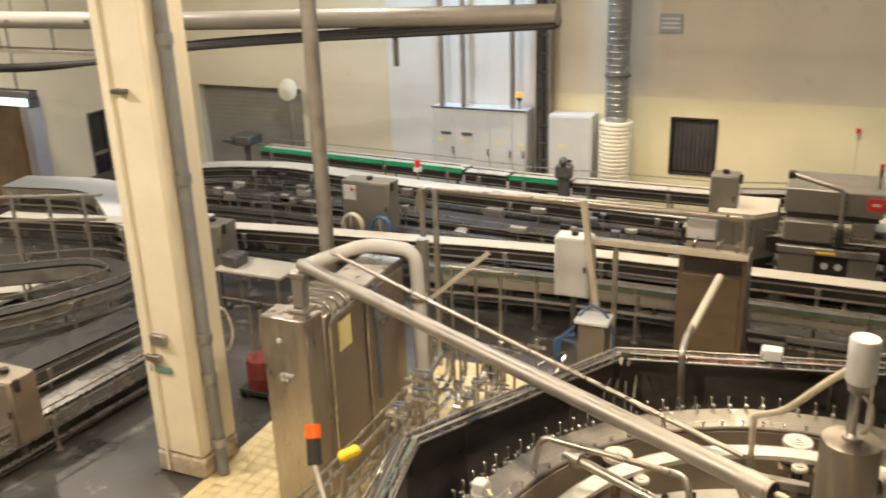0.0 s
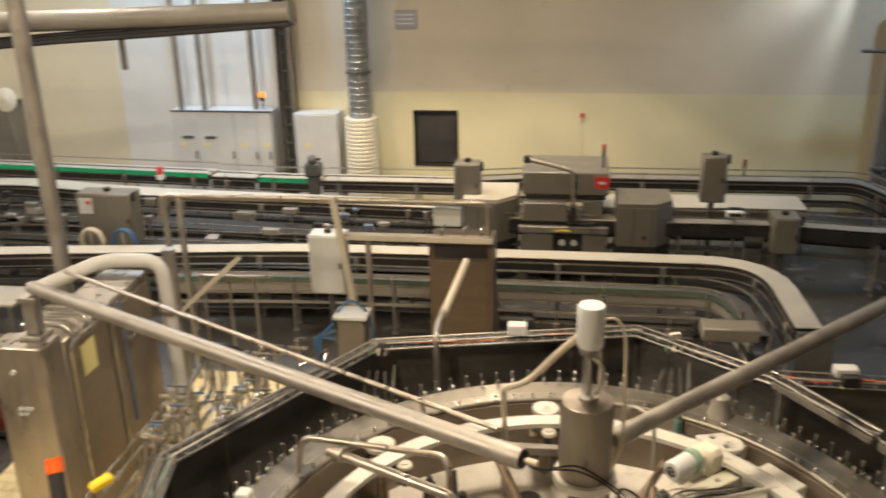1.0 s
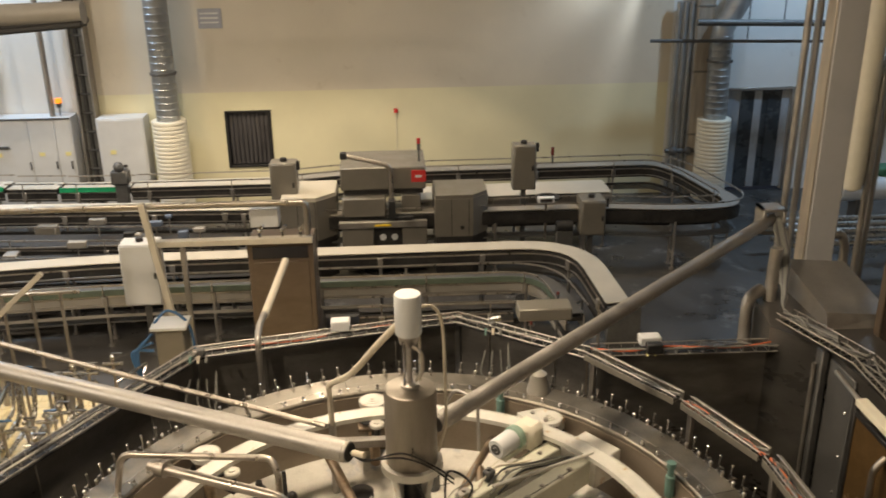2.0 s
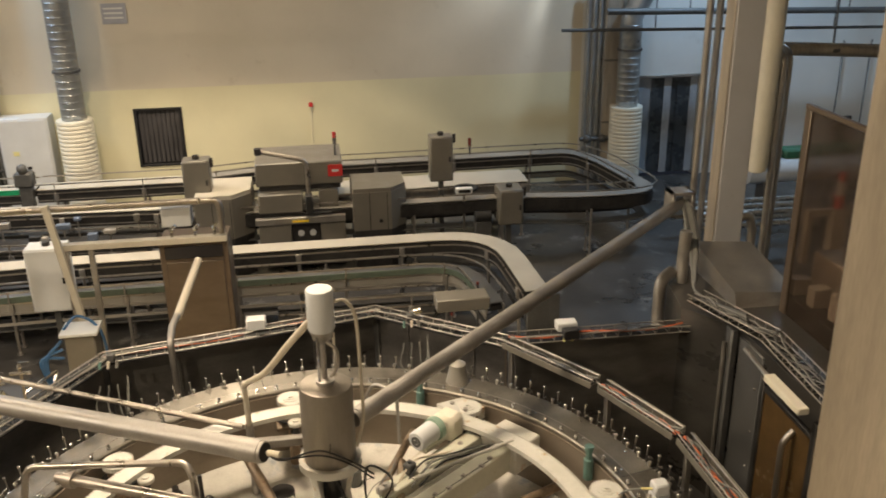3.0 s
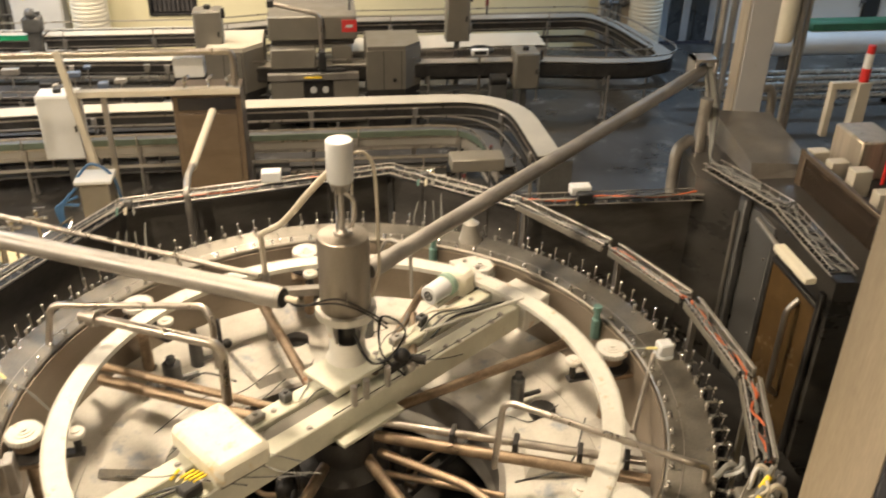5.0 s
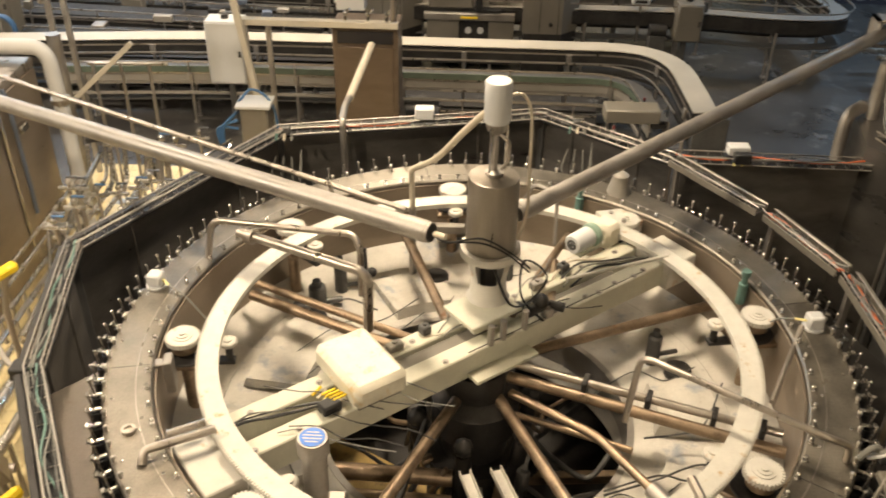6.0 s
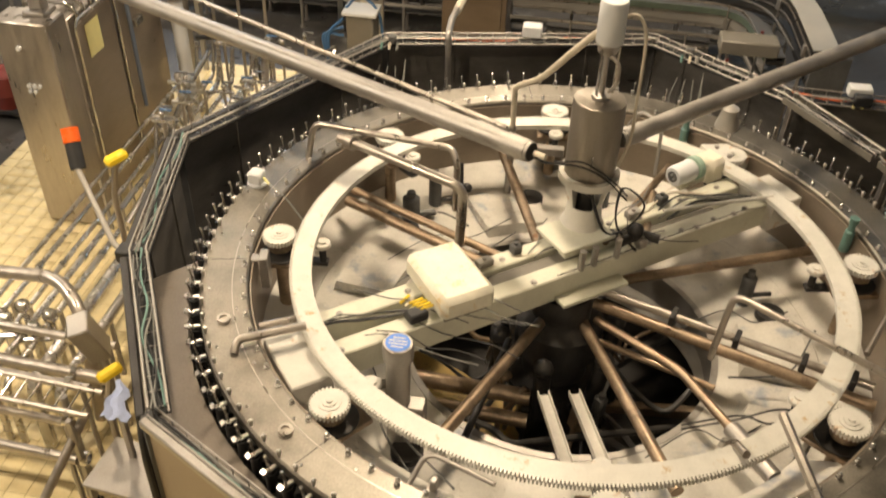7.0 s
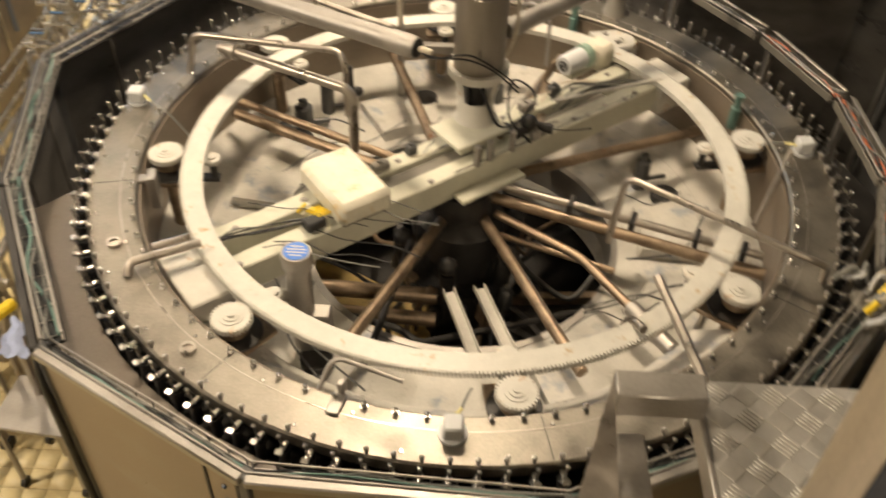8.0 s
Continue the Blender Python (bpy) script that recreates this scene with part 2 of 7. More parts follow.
# ---- building helpers ----
class Form:
    """Gathers simple shapes into one mesh."""

    def __init__(self):
        self.v, self.f = [], []

    def add(self, verts, faces):
        k = len(self.v)
        self.v += [tuple(p) for p in verts]
        self.f += [tuple(i + k for i in face) for face in faces]
        return self

    def box(self, a, b, bevel=0.006, m=None):
        lo, hi = [min(p, q) for p, q in zip(a, b)], [max(p, q) for p, q in zip(a, b)]
        c = min(bevel, 0.45 * min(q - p for p, q in zip(lo, hi)))
        pts, index = [], {}
        for sx in (0, 1):
            for sy in (0, 1):
                for sz in (0, 1):
                    s = (sx, sy, sz)
                    for ax in range(3):
                        p = []
                        for i in range(3):
                            edge = (lo, hi)[s[i]][i]
                            p.append(edge if i == ax else edge + (c if s[i] == 0 else -c))
                        index[s + (ax,)] = len(pts)
                        pts.append(Vector(p))
        faces = []
        for ax in range(3):
            u, w = (ax + 1) % 3, (ax + 2) % 3
            for side in (0, 1):
                quad = []
                for du, dw in ((0, 0), (1, 0), (1, 1), (0, 1)):
                    s = [0, 0, 0]
                    s[ax], s[u], s[w] = side, du, dw
                    quad.append(index[tuple(s) + (ax,)])
                faces.append(quad if side else quad[::-1])
            for du in (0, 1):
                for dw in (0, 1):
                    s0, s1 = [0, 0, 0], [0, 0, 0]
                    s0[ax], s1[ax] = 0, 1
                    s0[u] = s1[u] = du
                    s0[w] = s1[w] = dw
                    quad = [index[tuple(s0) + (u,)], index[tuple(s1) + (u,)], index[tuple(s1) + (w,)], index[tuple(s0) + (w,)]]
                    faces.append(quad if du == dw else quad[::-1])
        for s in [(x, y, z) for x in (0, 1) for y in (0, 1) for z in (0, 1)]:
            tri = [index[s + (i,)] for i in range(3)]
            faces.append(tri if sum(s) % 2 else tri[::-1])
        if m is not None:
            pts = [m @ p for p in pts]
        return self.add(pts, faces)

    def pipe(self, pts, r, n=12, bend=0.0, caps=True):
        pts = [Vector(p) for p in pts]
        if bend and len(pts) > 2:
            out = [pts[0]]
            for a, b, c in zip(pts, pts[1:], pts[2:]):
                d = min(bend, 0.45 * (a - b).length, 0.45 * (c - b).length)
                p, q = b + (a - b).normalized() * d, b + (c - b).normalized() * d
                out += [(1 - t) ** 2 * p + 2 * t * (1 - t) * b + t * t * q for t in (0, 0.2, 0.4, 0.6, 0.8, 1)]
            pts = out + [pts[-1]]
        dirs = [(pts[min(i + 1, len(pts) - 1)] - pts[max(i - 1, 0)]).normalized() for i in range(len(pts))]
        side = dirs[0].orthogonal().normalized()
        verts = []
        for p, d in zip(pts, dirs):
            side = (side - d * side.dot(d)).normalized()
            up = d.cross(side)
            verts += [p + r * (math.cos(2 * math.pi * k / n) * side + math.sin(2 * math.pi * k / n) * up) for k in range(n)]
        faces = [(i * n + k, i * n + (k + 1) % n, (i + 1) * n + (k + 1) % n, (i + 1) * n + k) for i in range(len(pts) - 1) for k in range(n)]
        if caps:
            faces += [tuple(range(n - 1, -1, -1)), tuple((len(pts) - 1) * n + k for k in range(n))]
        return self.add(verts, faces)

    def curve(self, pts, r, n=6, steps=7):
        """A smooth cable through the points."""
        p = [Vector(q) for q in pts]
        p = [2 * p[0] - p[1]] + p + [2 * p[-1] - p[-2]]
        out = []
        for i in range(1, len(p) - 2):
            for s in range(steps):
                t = s / steps
                out.append(0.5 * (2 * p[i] + (p[i + 1] - p[i - 1]) * t + (2 * p[i - 1] - 5 * p[i] + 4 * p[i + 1] - p[i + 2]) * t * t
                                  + (3 * p[i] - p[i - 1] - 3 * p[i + 1] + p[i + 2]) * t ** 3))
        return self.pipe(out + [p[-2]], r, n)

    def lathe(self, profile, centre=(0, 0, 0), n=48, a0=0.0, a1=360.0, closed=False):
        """Turns (radius, height) pairs about a vertical axis."""
        full = abs(a1 - a0) >= 360
        c, k = Vector(centre), len(profile)
        steps = n if full else n + 1
        verts = []
        for i in range(steps):
            a = radians(a0 + (a1 - a0) * i / n)
            verts += [c + Vector((r * math.cos(a), r * math.sin(a), z)) for r, z in profile]
        faces = []
        for i in range(n):
            j = (i + 1) % steps
            for q in range(k if closed else k - 1):
                w = (q + 1) % k
                faces.append((i * k + q, j * k + q, j * k + w, i * k + w))
        if not full and closed:
            faces += [tuple(range(k)), tuple((steps - 1) * k + q for q in range(k - 1, -1, -1))]
        return self.add(verts, faces)

    def ring(self, r0, r1, z0, z1, centre=(0, 0, 0), n=96, a0=0.0, a1=360.0):
        return self.lathe([(r0, z1), (r0, z0), (r1, z0), (r1, z1)], centre, n, a0, a1, True)

    def disc(self, r, z0, z1, centre=(0, 0, 0), n=28, bevel=0.0):
        b = min(bevel, r * 0.4, (z1 - z0) * 0.45)
        prof = [(0.0005, z0), (r - b, z0), (r, z0 + b), (r, z1 - b), (r - b, z1), (0.0005, z1)]
        return self.lathe(prof, centre, n)

    def prism(self, poly, z0, z1):
        k = len(poly)
        verts = [(x, y, z0) for x, y in poly] + [(x, y, z1) for x, y in poly]
        faces = [tuple(range(k - 1, -1, -1)), tuple(range(k, 2 * k))]
        faces += [(i, (i + 1) % k, (i + 1) % k + k, i + k) for i in range(k)]
        return self.add(verts, faces)

    def ball(self, c, r, n=8):
        return self.lathe([(r * math.sin(math.pi * i / 6) + 0.0002, -r * math.cos(math.pi * i / 6)) for i in range(7)], c, n)

    def moved(self, m):
        self.v = [tuple(m @ Vector(p)) for p in self.v]
        return self

    def mesh(self, name, mat, angle=38):
        me = bpy.data.meshes.new(name)
        me.from_pydata(self.v, [], self.f)
        me.materials.append(mat)
        bm = bmesh.new()
        bm.from_mesh(me)
        bmesh.ops.recalc_face_normals(bm, faces=bm.faces)
        bm.to_mesh(me)
        bm.free()
        me.shade_smooth()
        me.set_sharp_from_angle(angle=radians(angle))
        return me


def thing(name, base, label, category, group="", kind=""):
    ob = new(name)
    ob.empty_display_size = 0.1
    ob.location = base
    return tagged(ob, label, category, group, kind)


def base_of(ob):
    return Matrix() if ob.type == "MESH" else Matrix.Translation(ob.location)


def part(name, form, mat, parent, label="", kind=""):
    """One mesh, given in world places, under a thing or a part."""
    ob = new(name, form.mesh(name, mat) if isinstance(form, Form) else form)
    ob.parent = parent
    ob.matrix_parent_inverse = base_of(parent).inverted()
    return tagged(ob, label, kind=kind)


def solid(name, form, mat, label="", category="", group="", kind="structure"):
    return tagged(new(name, form.mesh(name, mat)), label, category, group, kind)


def polar(r, a, z=0.0):
    return (r * math.cos(radians(a)), r * math.sin(radians(a)), z)


# ---- the hall ----
BACK, LEFT, RIGHT, NEAR, TOP = 13.0, -16.2, 12.0, -9.0, 7.2


def upright(outline, y0, y1):
    """A wall slab from its outline in x and z."""
    k = len(outline)
    verts = [(x, y0, z) for x, z in outline] + [(x, y1, z) for x, z in outline]
    faces = [tuple(range(k)), tuple(range(2 * k - 1, k - 1, -1))] + [(i, (i + 1) % k, (i + 1) % k + k, i + k) for i in range(k)]
    return Form().add(verts, faces)


def build_hall():
    f = Form().box((LEFT, NEAR, -0.3), (RIGHT, BACK, 0.0), 0)
    solid("floor", f, CONCRETE, "wet dark grey concrete factory floor with pale smears", "floor")
    f = upright([(LEFT, 0), (-14.0, 0), (-14.0, 2.0), (-11.2, 2.0), (-11.2, 0), (-9.0, 0), (-9.0, TOP), (LEFT, TOP)], BACK, BACK + 0.3)
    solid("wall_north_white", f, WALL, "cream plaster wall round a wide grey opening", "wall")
    f = Form()
    for x0, x1, z0, z1 in [(-5.55, -3.11, 0, 2.2), (-3.11, -2.25, 0, 0.76), (-3.11, -2.25, 1.85, 2.2), (-2.25, 5.3, 0, 2.2)]:
        f.box((x0, BACK, z0), (x1, BACK + 0.3, z1), 0)
    solid("wall_north", f, WALL_LOW, "pale yellow lower wall behind the packing line", "wall")
    solid("wall_north_upper", Form().box((-5.55, BACK, 2.2), (5.3, BACK + 0.3, TOP), 0), WALL_HIGH, "beige plaster upper wall above the yellow part", "wall")
    solid("wall_north_cabinets", Form().box((-9.0, BACK, 0), (-5.55, BACK + 0.3, TOP), 0), WALLWHITE, "white plaster wall behind the electrical cabinets", "wall")
    f = upright([(5.3, 0), (6.5, 0), (6.5, 2.0), (7.75, 2.0), (7.75, 0), (RIGHT, 0), (RIGHT, TOP), (5.3, TOP)], BACK, BACK + 0.3)
    solid("wall_north_east", f, WALLWHITE, "white plaster wall in bluish shade", "wall")
    f = Form()
    for y0, y1, z0, z1 in [(NEAR, 8.4, 0, TOP), (8.4, 9.9, 2.1, TOP), (9.9, 11.66, 0, TOP), (11.66, 12.22, 1.42, TOP), (12.22, BACK, 0, TOP)]:
        f.box((LEFT - 0.3, y0, z0), (LEFT, y1, z1), 0)
    solid("wall_west", f, WALL, "cream plaster side wall with doors", "wall")
    solid("wall_east", Form().box((RIGHT, NEAR, 0), (RIGHT + 0.3, BACK, TOP), 0), WALLWHITE, "white plaster side wall in shade", "wall")
    solid("wall_south", Form().box((LEFT, NEAR - 0.3, 0), (RIGHT, NEAR, TOP), 0), WALL, "plain cream wall behind the platform", "wall")
    solid("ceiling", Form().box((LEFT, NEAR, TOP), (RIGHT, BACK, TOP + 0.2), 0), CEIL, "grey sheet ceiling", "ceiling")
    # rooms behind the openings
    g = thing("roller_door", (-12.6, BACK + 0.2, 0), "closed grey roller door in the wide opening", "roller door", kind="structure")
    for k in range(20):
        part("slat", Form().box((-14.0, BACK + 0.2, 0.1 * k), (-11.2, BACK + 0.24, 0.1 * k + 0.098), 0.002), ROLLER, g)
    part("backing", Form().box((-14.0, BACK + 0.24, 0), (-11.2, BACK + 0.28, 2.0), 0), ROLLER, g)
    f = Form().box((6.2, BACK + 2.6, -0.1), (8.2, BACK + 2.8, 2.6), 0).box((6.2, BACK + 0.3, -0.1), (6.3, BACK + 2.6, 2.6), 0)
    f.box((8.1, BACK + 0.3, -0.1), (8.2, BACK + 2.6, 2.6), 0).box((6.2, BACK + 0.3, 2.4), (8.2, BACK + 2.6, 2.6), 0)
    solid("wall_passage", f, DARKGREY, "dark passage behind the strip curtain", "passage")

    # dark louvred window
    w = thing("window_1", (-2.72, BACK, 0.76), "dark vertical-slatted window in a thin dark frame", "window", kind="structure")
    part("frame", Form().box((-3.11, BACK - 0.03, 0.76), (-3.06, BACK + 0.1, 1.85)).box((-2.30, BACK - 0.03, 0.76), (-2.25, BACK + 0.1, 1.85))
         .box((-3.06, BACK - 0.03, 0.76), (-2.30, BACK + 0.1, 0.80)).box((-3.06, BACK - 0.03, 1.81), (-2.30, BACK + 0.1, 1.85)), BLACK, w)
    part("pane", Form().box((-3.06, BACK + 0.09, 0.8), (-2.30, BACK + 0.12, 1.81), 0), GLASSDARK, w)
    for i in range(9):
        x = -3.04 + i * 0.082
        part("slat", Form().box((x, BACK + 0.03, 0.81), (x + 0.074, BACK + 0.06, 1.80), 0.012), SLATGREY, w)

    # strip curtain doorway on the right
    d = thing("door_1", (7.1, BACK, 0), "doorway hung with dark translucent strip curtain", "doorway", kind="structure")
    for i in range(9):
        x = 6.505 + i * 0.135
        part("strip", Form().box((x, BACK + 0.05 + 0.02 * (i % 2), 0.05), (x + 0.15, BACK + 0.056 + 0.02 * (i % 2), 1.98), 0.001, pose(x, BACK, 0, 0, 0, 5 * noise.noise((i * 2.3, 0, 0))) @ pose(-x, -BACK, 0)), STRIP_PALE if i in (0, 1, 4, 8) else STRIP, d)
    part("frame", Form().box((6.44, BACK - 0.03, 0), (6.5, BACK + 0.02, 2.06)).box((7.75, BACK - 0.03, 0), (7.81, BACK + 0.02, 2.06))
         .box((6.5, BACK - 0.03, 2.0), (7.75, BACK + 0.02, 2.06)), STEEL_SATIN, d)
    # doors of the west wall
    d = thing("door_2", (LEFT, 9.15, 0), "brown sheet door with grey metal jamb", "door", kind="structure")
    part("leaf", Form().box((LEFT - 0.16, 8.4, 0), (LEFT - 0.1, 9.9, 2.1)), BROWNDOOR, d)
    part("jamb", Form().box((LEFT - 0.02, 9.85, 0), (LEFT + 0.2, 10.2, 2.15)), SIGNGREY, d, "grey metal jamb")
    d = thing("door_3", (LEFT, 11.55, 0), "narrow black glazed door in a white wall", "door", kind="structure")
    part("leaf", Form().box((LEFT - 0.14, 11.66, 0), (LEFT - 0.09, 12.22, 1.42)), GLASSDARK, d)
    part("rail", Form().box((LEFT - 0.09, 11.66, 0.42), (LEFT - 0.06, 12.22, 0.5)), STEEL_SATIN, d)
    part("frame", Form().box((LEFT - 0.09, 11.6, 0), (LEFT + 0.02, 11.66, 1.46)).box((LEFT - 0.09, 12.22, 0), (LEFT + 0.02, 12.28, 1.46)).box((LEFT - 0.09, 11.66, 1.42), (LEFT + 0.02, 12.22, 1.46)), DARKGREY, d)

    # painted columns
    c = thing("column_1", (-6.20, 2.7, 0), "stout cream-painted square column with chipped foot", "column", kind="structure")
    part("shaft", Form().box((-6.47, 2.36, 0.25), (-5.87, 2.96, TOP), 0.03), COLUMN, c)
    part("foot", Form().box((-6.48, 2.35, 0), (-5.86, 2.97, 0.25), 0.03), material("stained_foot", (0.42, 0.36, 0.28), 0.8, 0, 0.3, 6, 0.2, stain=(0.2, 0.13, 0.08), stain_at=0.55), c, "rust-stained column foot")
    p = thing("drain_pipe", (-5.76, 2.53, 0), "grey vertical drain pipe clamped to the column", "pipe")
    part("pipe", Form().pipe([(-5.80, 2.56, TOP - 0.05), (-5.80, 2.56, 0.75), (-5.76, 2.53, 0.02)], 0.062, 14, 0.2), material("grey_pvc", (0.20, 0.21, 0.23), 0.45, 0, 0.12, 6, 0.03), p)
    for z in (0.35, 1.1, 1.55, 3.2, 4.5):
        part("collar", Form().lathe([(0.064, z), (0.078, z), (0.078, z + 0.1), (0.064, z + 0.1)], (-5.80, 2.56, 0) if z > 0.7 else (-5.78, 2.545, 0), 14), GALV, p)
    p = thing("conduit", (-6.20, 2.34, 0), "thin conduit with small boxes fixed to the column", "conduit")
    part("tube", Form().pipe([(-6.32, 2.34, TOP - 0.1), (-6.32, 2.34, 0.05)], 0.016, 8), COLUMN, p)
    part("junction_box", Form().box((-6.28, 2.3, 1.55), (-6.10, 2.36, 1.66)), STEEL_SATIN, p)
    part("junction_box", Form().box((-6.38, 2.3, 1.35), (-6.20, 2.36, 1.42)), STEEL_SATIN, p)
    part("label_plate", Form().box((-6.36, 2.335, 1.22), (-6.10, 2.355, 1.29), 0.003), CABLETEAL, p)
    part("bracket", Form().box((-6.26, 2.27, 4.08), (-6.12, 2.36, 4.12)), DARKGREY, p)

    c = thing("column_2", (4.15, 4.2, 0), "grey-white painted square column beside the filler housing", "column", kind="structure")
    part("shaft", Form().box((3.965, 4.0, 0), (4.25, 4.2, TOP), 0.012), COLUMNGREY, c)
    # tan sheet puts the warm light on the left face into its colour
    part("lit_face_sheet", Form().box((3.945, 4.01, 0), (3.962, 4.19, TOP), 0.004), POSTTAN, c, "tan sheet added for the warm-lit left face")

    # steel tube column with bracket
    c = thing("tube_column", (-5.4, 4.35, 0), "round grey steel tube rising through the pipework", "column")
    part("tube", Form().pipe([(-5.4, 4.35, 0.02), (-5.4, 4.35, TOP)], 0.085, 20), STEEL_SATIN, c)
    part("flange", Form().disc(0.16, 0, 0.03, (-5.4, 4.35, 0)), STEEL_SATIN, c)


def build_ducts():
    for x, y, z_low, bent in ((-4.05, 12.6, 1.78, False), (6.12, 12.6, 1.55, True)):
        d = thing("air_duct", (x, y, 0), "galvanised spiral duct rising from a white ribbed jacket", "air duct", "ventilation ducts")
        prof = [(0.3, 0.0)]
        z = 0.0
        while z < z_low:
            prof += [(0.312, z + 0.01), (0.312, z + 0.065), (0.305, z + 0.075)]
            z += 0.075
        part("jacket", Form().lathe(prof + [(0.2, z)], (x, y, 0), 32), LAG, d, "white ribbed lagging jacket")
        prof = []
        zz = z - 0.02
        top = TOP if not bent else 3.05
        while zz < top:
            prof += [(0.21, zz), (0.21, zz + 0.10), (0.216, zz + 0.11), (0.21, zz + 0.12)]
            zz += 0.12
        part("duct", Form().lathe(prof, (x, y, 0), 28), GALV, d)
        part("collar", Form().ring(0.2, 0.235, 2.63, 2.67, (x, y, 0), 28), DARKGREY, d)
        if bent:
            part("elbow", Form().pipe([(x, y, 3.0), (x, y, 3.25), (x + 0.75, y, 4.6), (x + 0.75, y, TOP)], 0.2, 24, 0.3), GALV, d)
    t = thing("wall_duct", (5.86, 12.9, 0), "flat tan sheet-metal duct rising beside the spiral duct", "air duct")
    part("casing", Form().box((5.70, 12.78, 0.02), (6.02, 12.99, TOP - 0.01), 0.012), POSTTAN, t)
    for z in (1.2, 2.4, 3.6):
        part("joint", Form().box((5.69, 12.77, z), (6.03, 12.99, z + 0.04), 0.004), GREYBOX, t)
    # vertical service pipes
    for x, y in ((-7.6, 12.6), (-7.14, 12.6), (-6.14, 12.7)):
        p = thing("service_pipe", (x, y, 0), "pale vertical service pipe running up the wall", "pipe", "service pipes by the cabinets")
        part("pipe", Form().pipe([(x, y, 0), (x, y, TOP)], 0.05, 12), STEEL_SATIN, p)
        part("handle", Form().box((x - 0.02, y - 0.1, 1.35), (x + 0.2, y - 0.05, 1.4)), DARKGREY, p)
    for x in (5.36, 5.48, 5.6, 5.72):
        p = thing("wall_pipe", (x, 12.85, 0), "vertical grey service pipe fixed to the wall corner", "pipe", "wall pipes")
        part("pipe", Form().pipe([(x, 12.85, 0), (x, 12.85, 3.7)], 0.045, 12), GALV, p)
    p = thing("pipe_valve", (5.55, 12.7, 0.9), "cluster of small valves on the wall pipes", "valve")
    part("body", Form().pipe([(5.25, 12.72, 0.92), (5.85, 12.72, 0.92)], 0.04, 10).ball((5.4, 12.7, 0.92), 0.09).ball((5.7, 12.7, 0.92), 0.08), DARKGREY, p)
    c = thing("cable_riser", (-5.5, 12.75, 0), "dark vertical cable riser packed with cables", "cable riser")
    part("backing", Form().box((-5.66, 12.86, 0), (-5.4, 12.98, TOP)), GREYBOX, c)
    part("channel", Form().box((-5.68, 12.70, 0), (-5.65, 12.98, TOP)).box((-5.41, 12.70, 0), (-5.38, 12.98, TOP)), STEEL_SATIN, c)
    for i in range(5):
        part("cable", Form().pipe([(-5.62 + i * 0.046, 12.83, 0.1), (-5.62 + i * 0.046, 12.83, TOP)], 0.019, 6), (CABLEGREY, DARKGREY, BLACK, CABLEGREY, DARKGREY)[i], c)
    for i in range(14):
        part("clip", Form().box((-5.66, 12.79, 0.5 + i * 0.35), (-5.4, 12.81, 0.54 + i * 0.35), 0.002), DARKGREY, c)

    # overhead pipes and trays across the hall
    def run(name, pts, r, mat, label, category="pipe"):
        t = thing(name, (pts[0][0], pts[0][1], pts[0][2]), label, category)
        part("pipe", Form().pipe(pts, r, 14, 0.2), mat, t)
        for k in range(1, 4):
            q = Vector(pts[0]).lerp(Vector(pts[1]), k / 4)
            part("hanger", Form().pipe([(q.x, q.y, q.z + r * 0.8), (q.x, q.y, TOP - 0.01)], 0.012, 6).ring(r, r + 0.012, q.z - 0.02, q.z + 0.02, (q.x, q.y, 0), 12), DARKGREY, t)
        return t

    run("overhead_pipe", [(-16.1, 7.0, 4.1), (-9.3, 7.0, 4.16), (-3.5, 7.0, 4.32)], 0.135, GREYTAN, "thick grey overhead pipe under the ceiling")
    run("overhead_pipe", [(-16.1, 7.3, 4.62), (-3.3, 7.3, 4.62)], 0.05, STEEL_SATIN, "slim grey overhead pipe under the ceiling")
    run("overhead_pipe", [(-16.1, 7.6, 4.5), (-3.4, 7.6, 4.6)], 0.07, GREYBOX, "dull overhead pipe beside the thick one")
    t = thing("cable_tray", (-9.5, 7.0, 3.6), "overhead cable tray with sagging black cables", "cable tray")
    part("rail", Form().box((-16.1, 6.86, 3.62), (-9.6, 6.88, 3.68), 0.002), STEEL_SATIN, t)
    part("rail", Form().box((-16.1, 7.12, 3.62), (-9.6, 7.14, 3.68), 0.002), STEEL_SATIN, t)
    for k in range(5):
        y, s = 6.88 + 0.06 * k, 0.03 * (k % 3)
        part("cable", Form().curve([(-16.1, y, 3.30 + s), (-13.2, y, 3.36 - s), (-10.9, y, 3.52), (-9.3, y, 3.76 + s), (-7.0, y, 3.96 + s), (-5.2, y, 4.08 + s), (-3.5, y, 4.2 + s)], 0.04, 7), BLACK, t)
    for k in range(6):
        x = -15.5 + k * 1.2
        part("hanger", Form().pipe([(x, 7.0, 3.64), (x, 7.0, TOP - 0.01)], 0.014, 6), DARKGREY, t)
    for k in range(9):
        part("rung", Form().box((-15.9 + k * 0.75, 6.88, 3.63), (-15.86 + k * 0.75, 7.12, 3.65), 0.002), STEEL_SATIN, t)
    p = thing("hanging_bracket", (-5.75, 7.0, 3.7), "short grey bracket hanging under the overhead pipes", "bracket")
    part("stem", Form().box((-5.78, 6.97, 3.62), (-5.72, 7.03, 4.25)), GREYBOX, p)
    part("plate", Form().box((-5.9, 6.9, 4.2), (-5.6, 7.1, 4.24)), GREYBOX, p)
    # overhead pipes on the right
    run("overhead_pipe", [(5.5, 12.2, 3.40), (11.8, 12.2, 3.25)], 0.06, DARKGREY, "dark overhead pipe along the shaded wall")
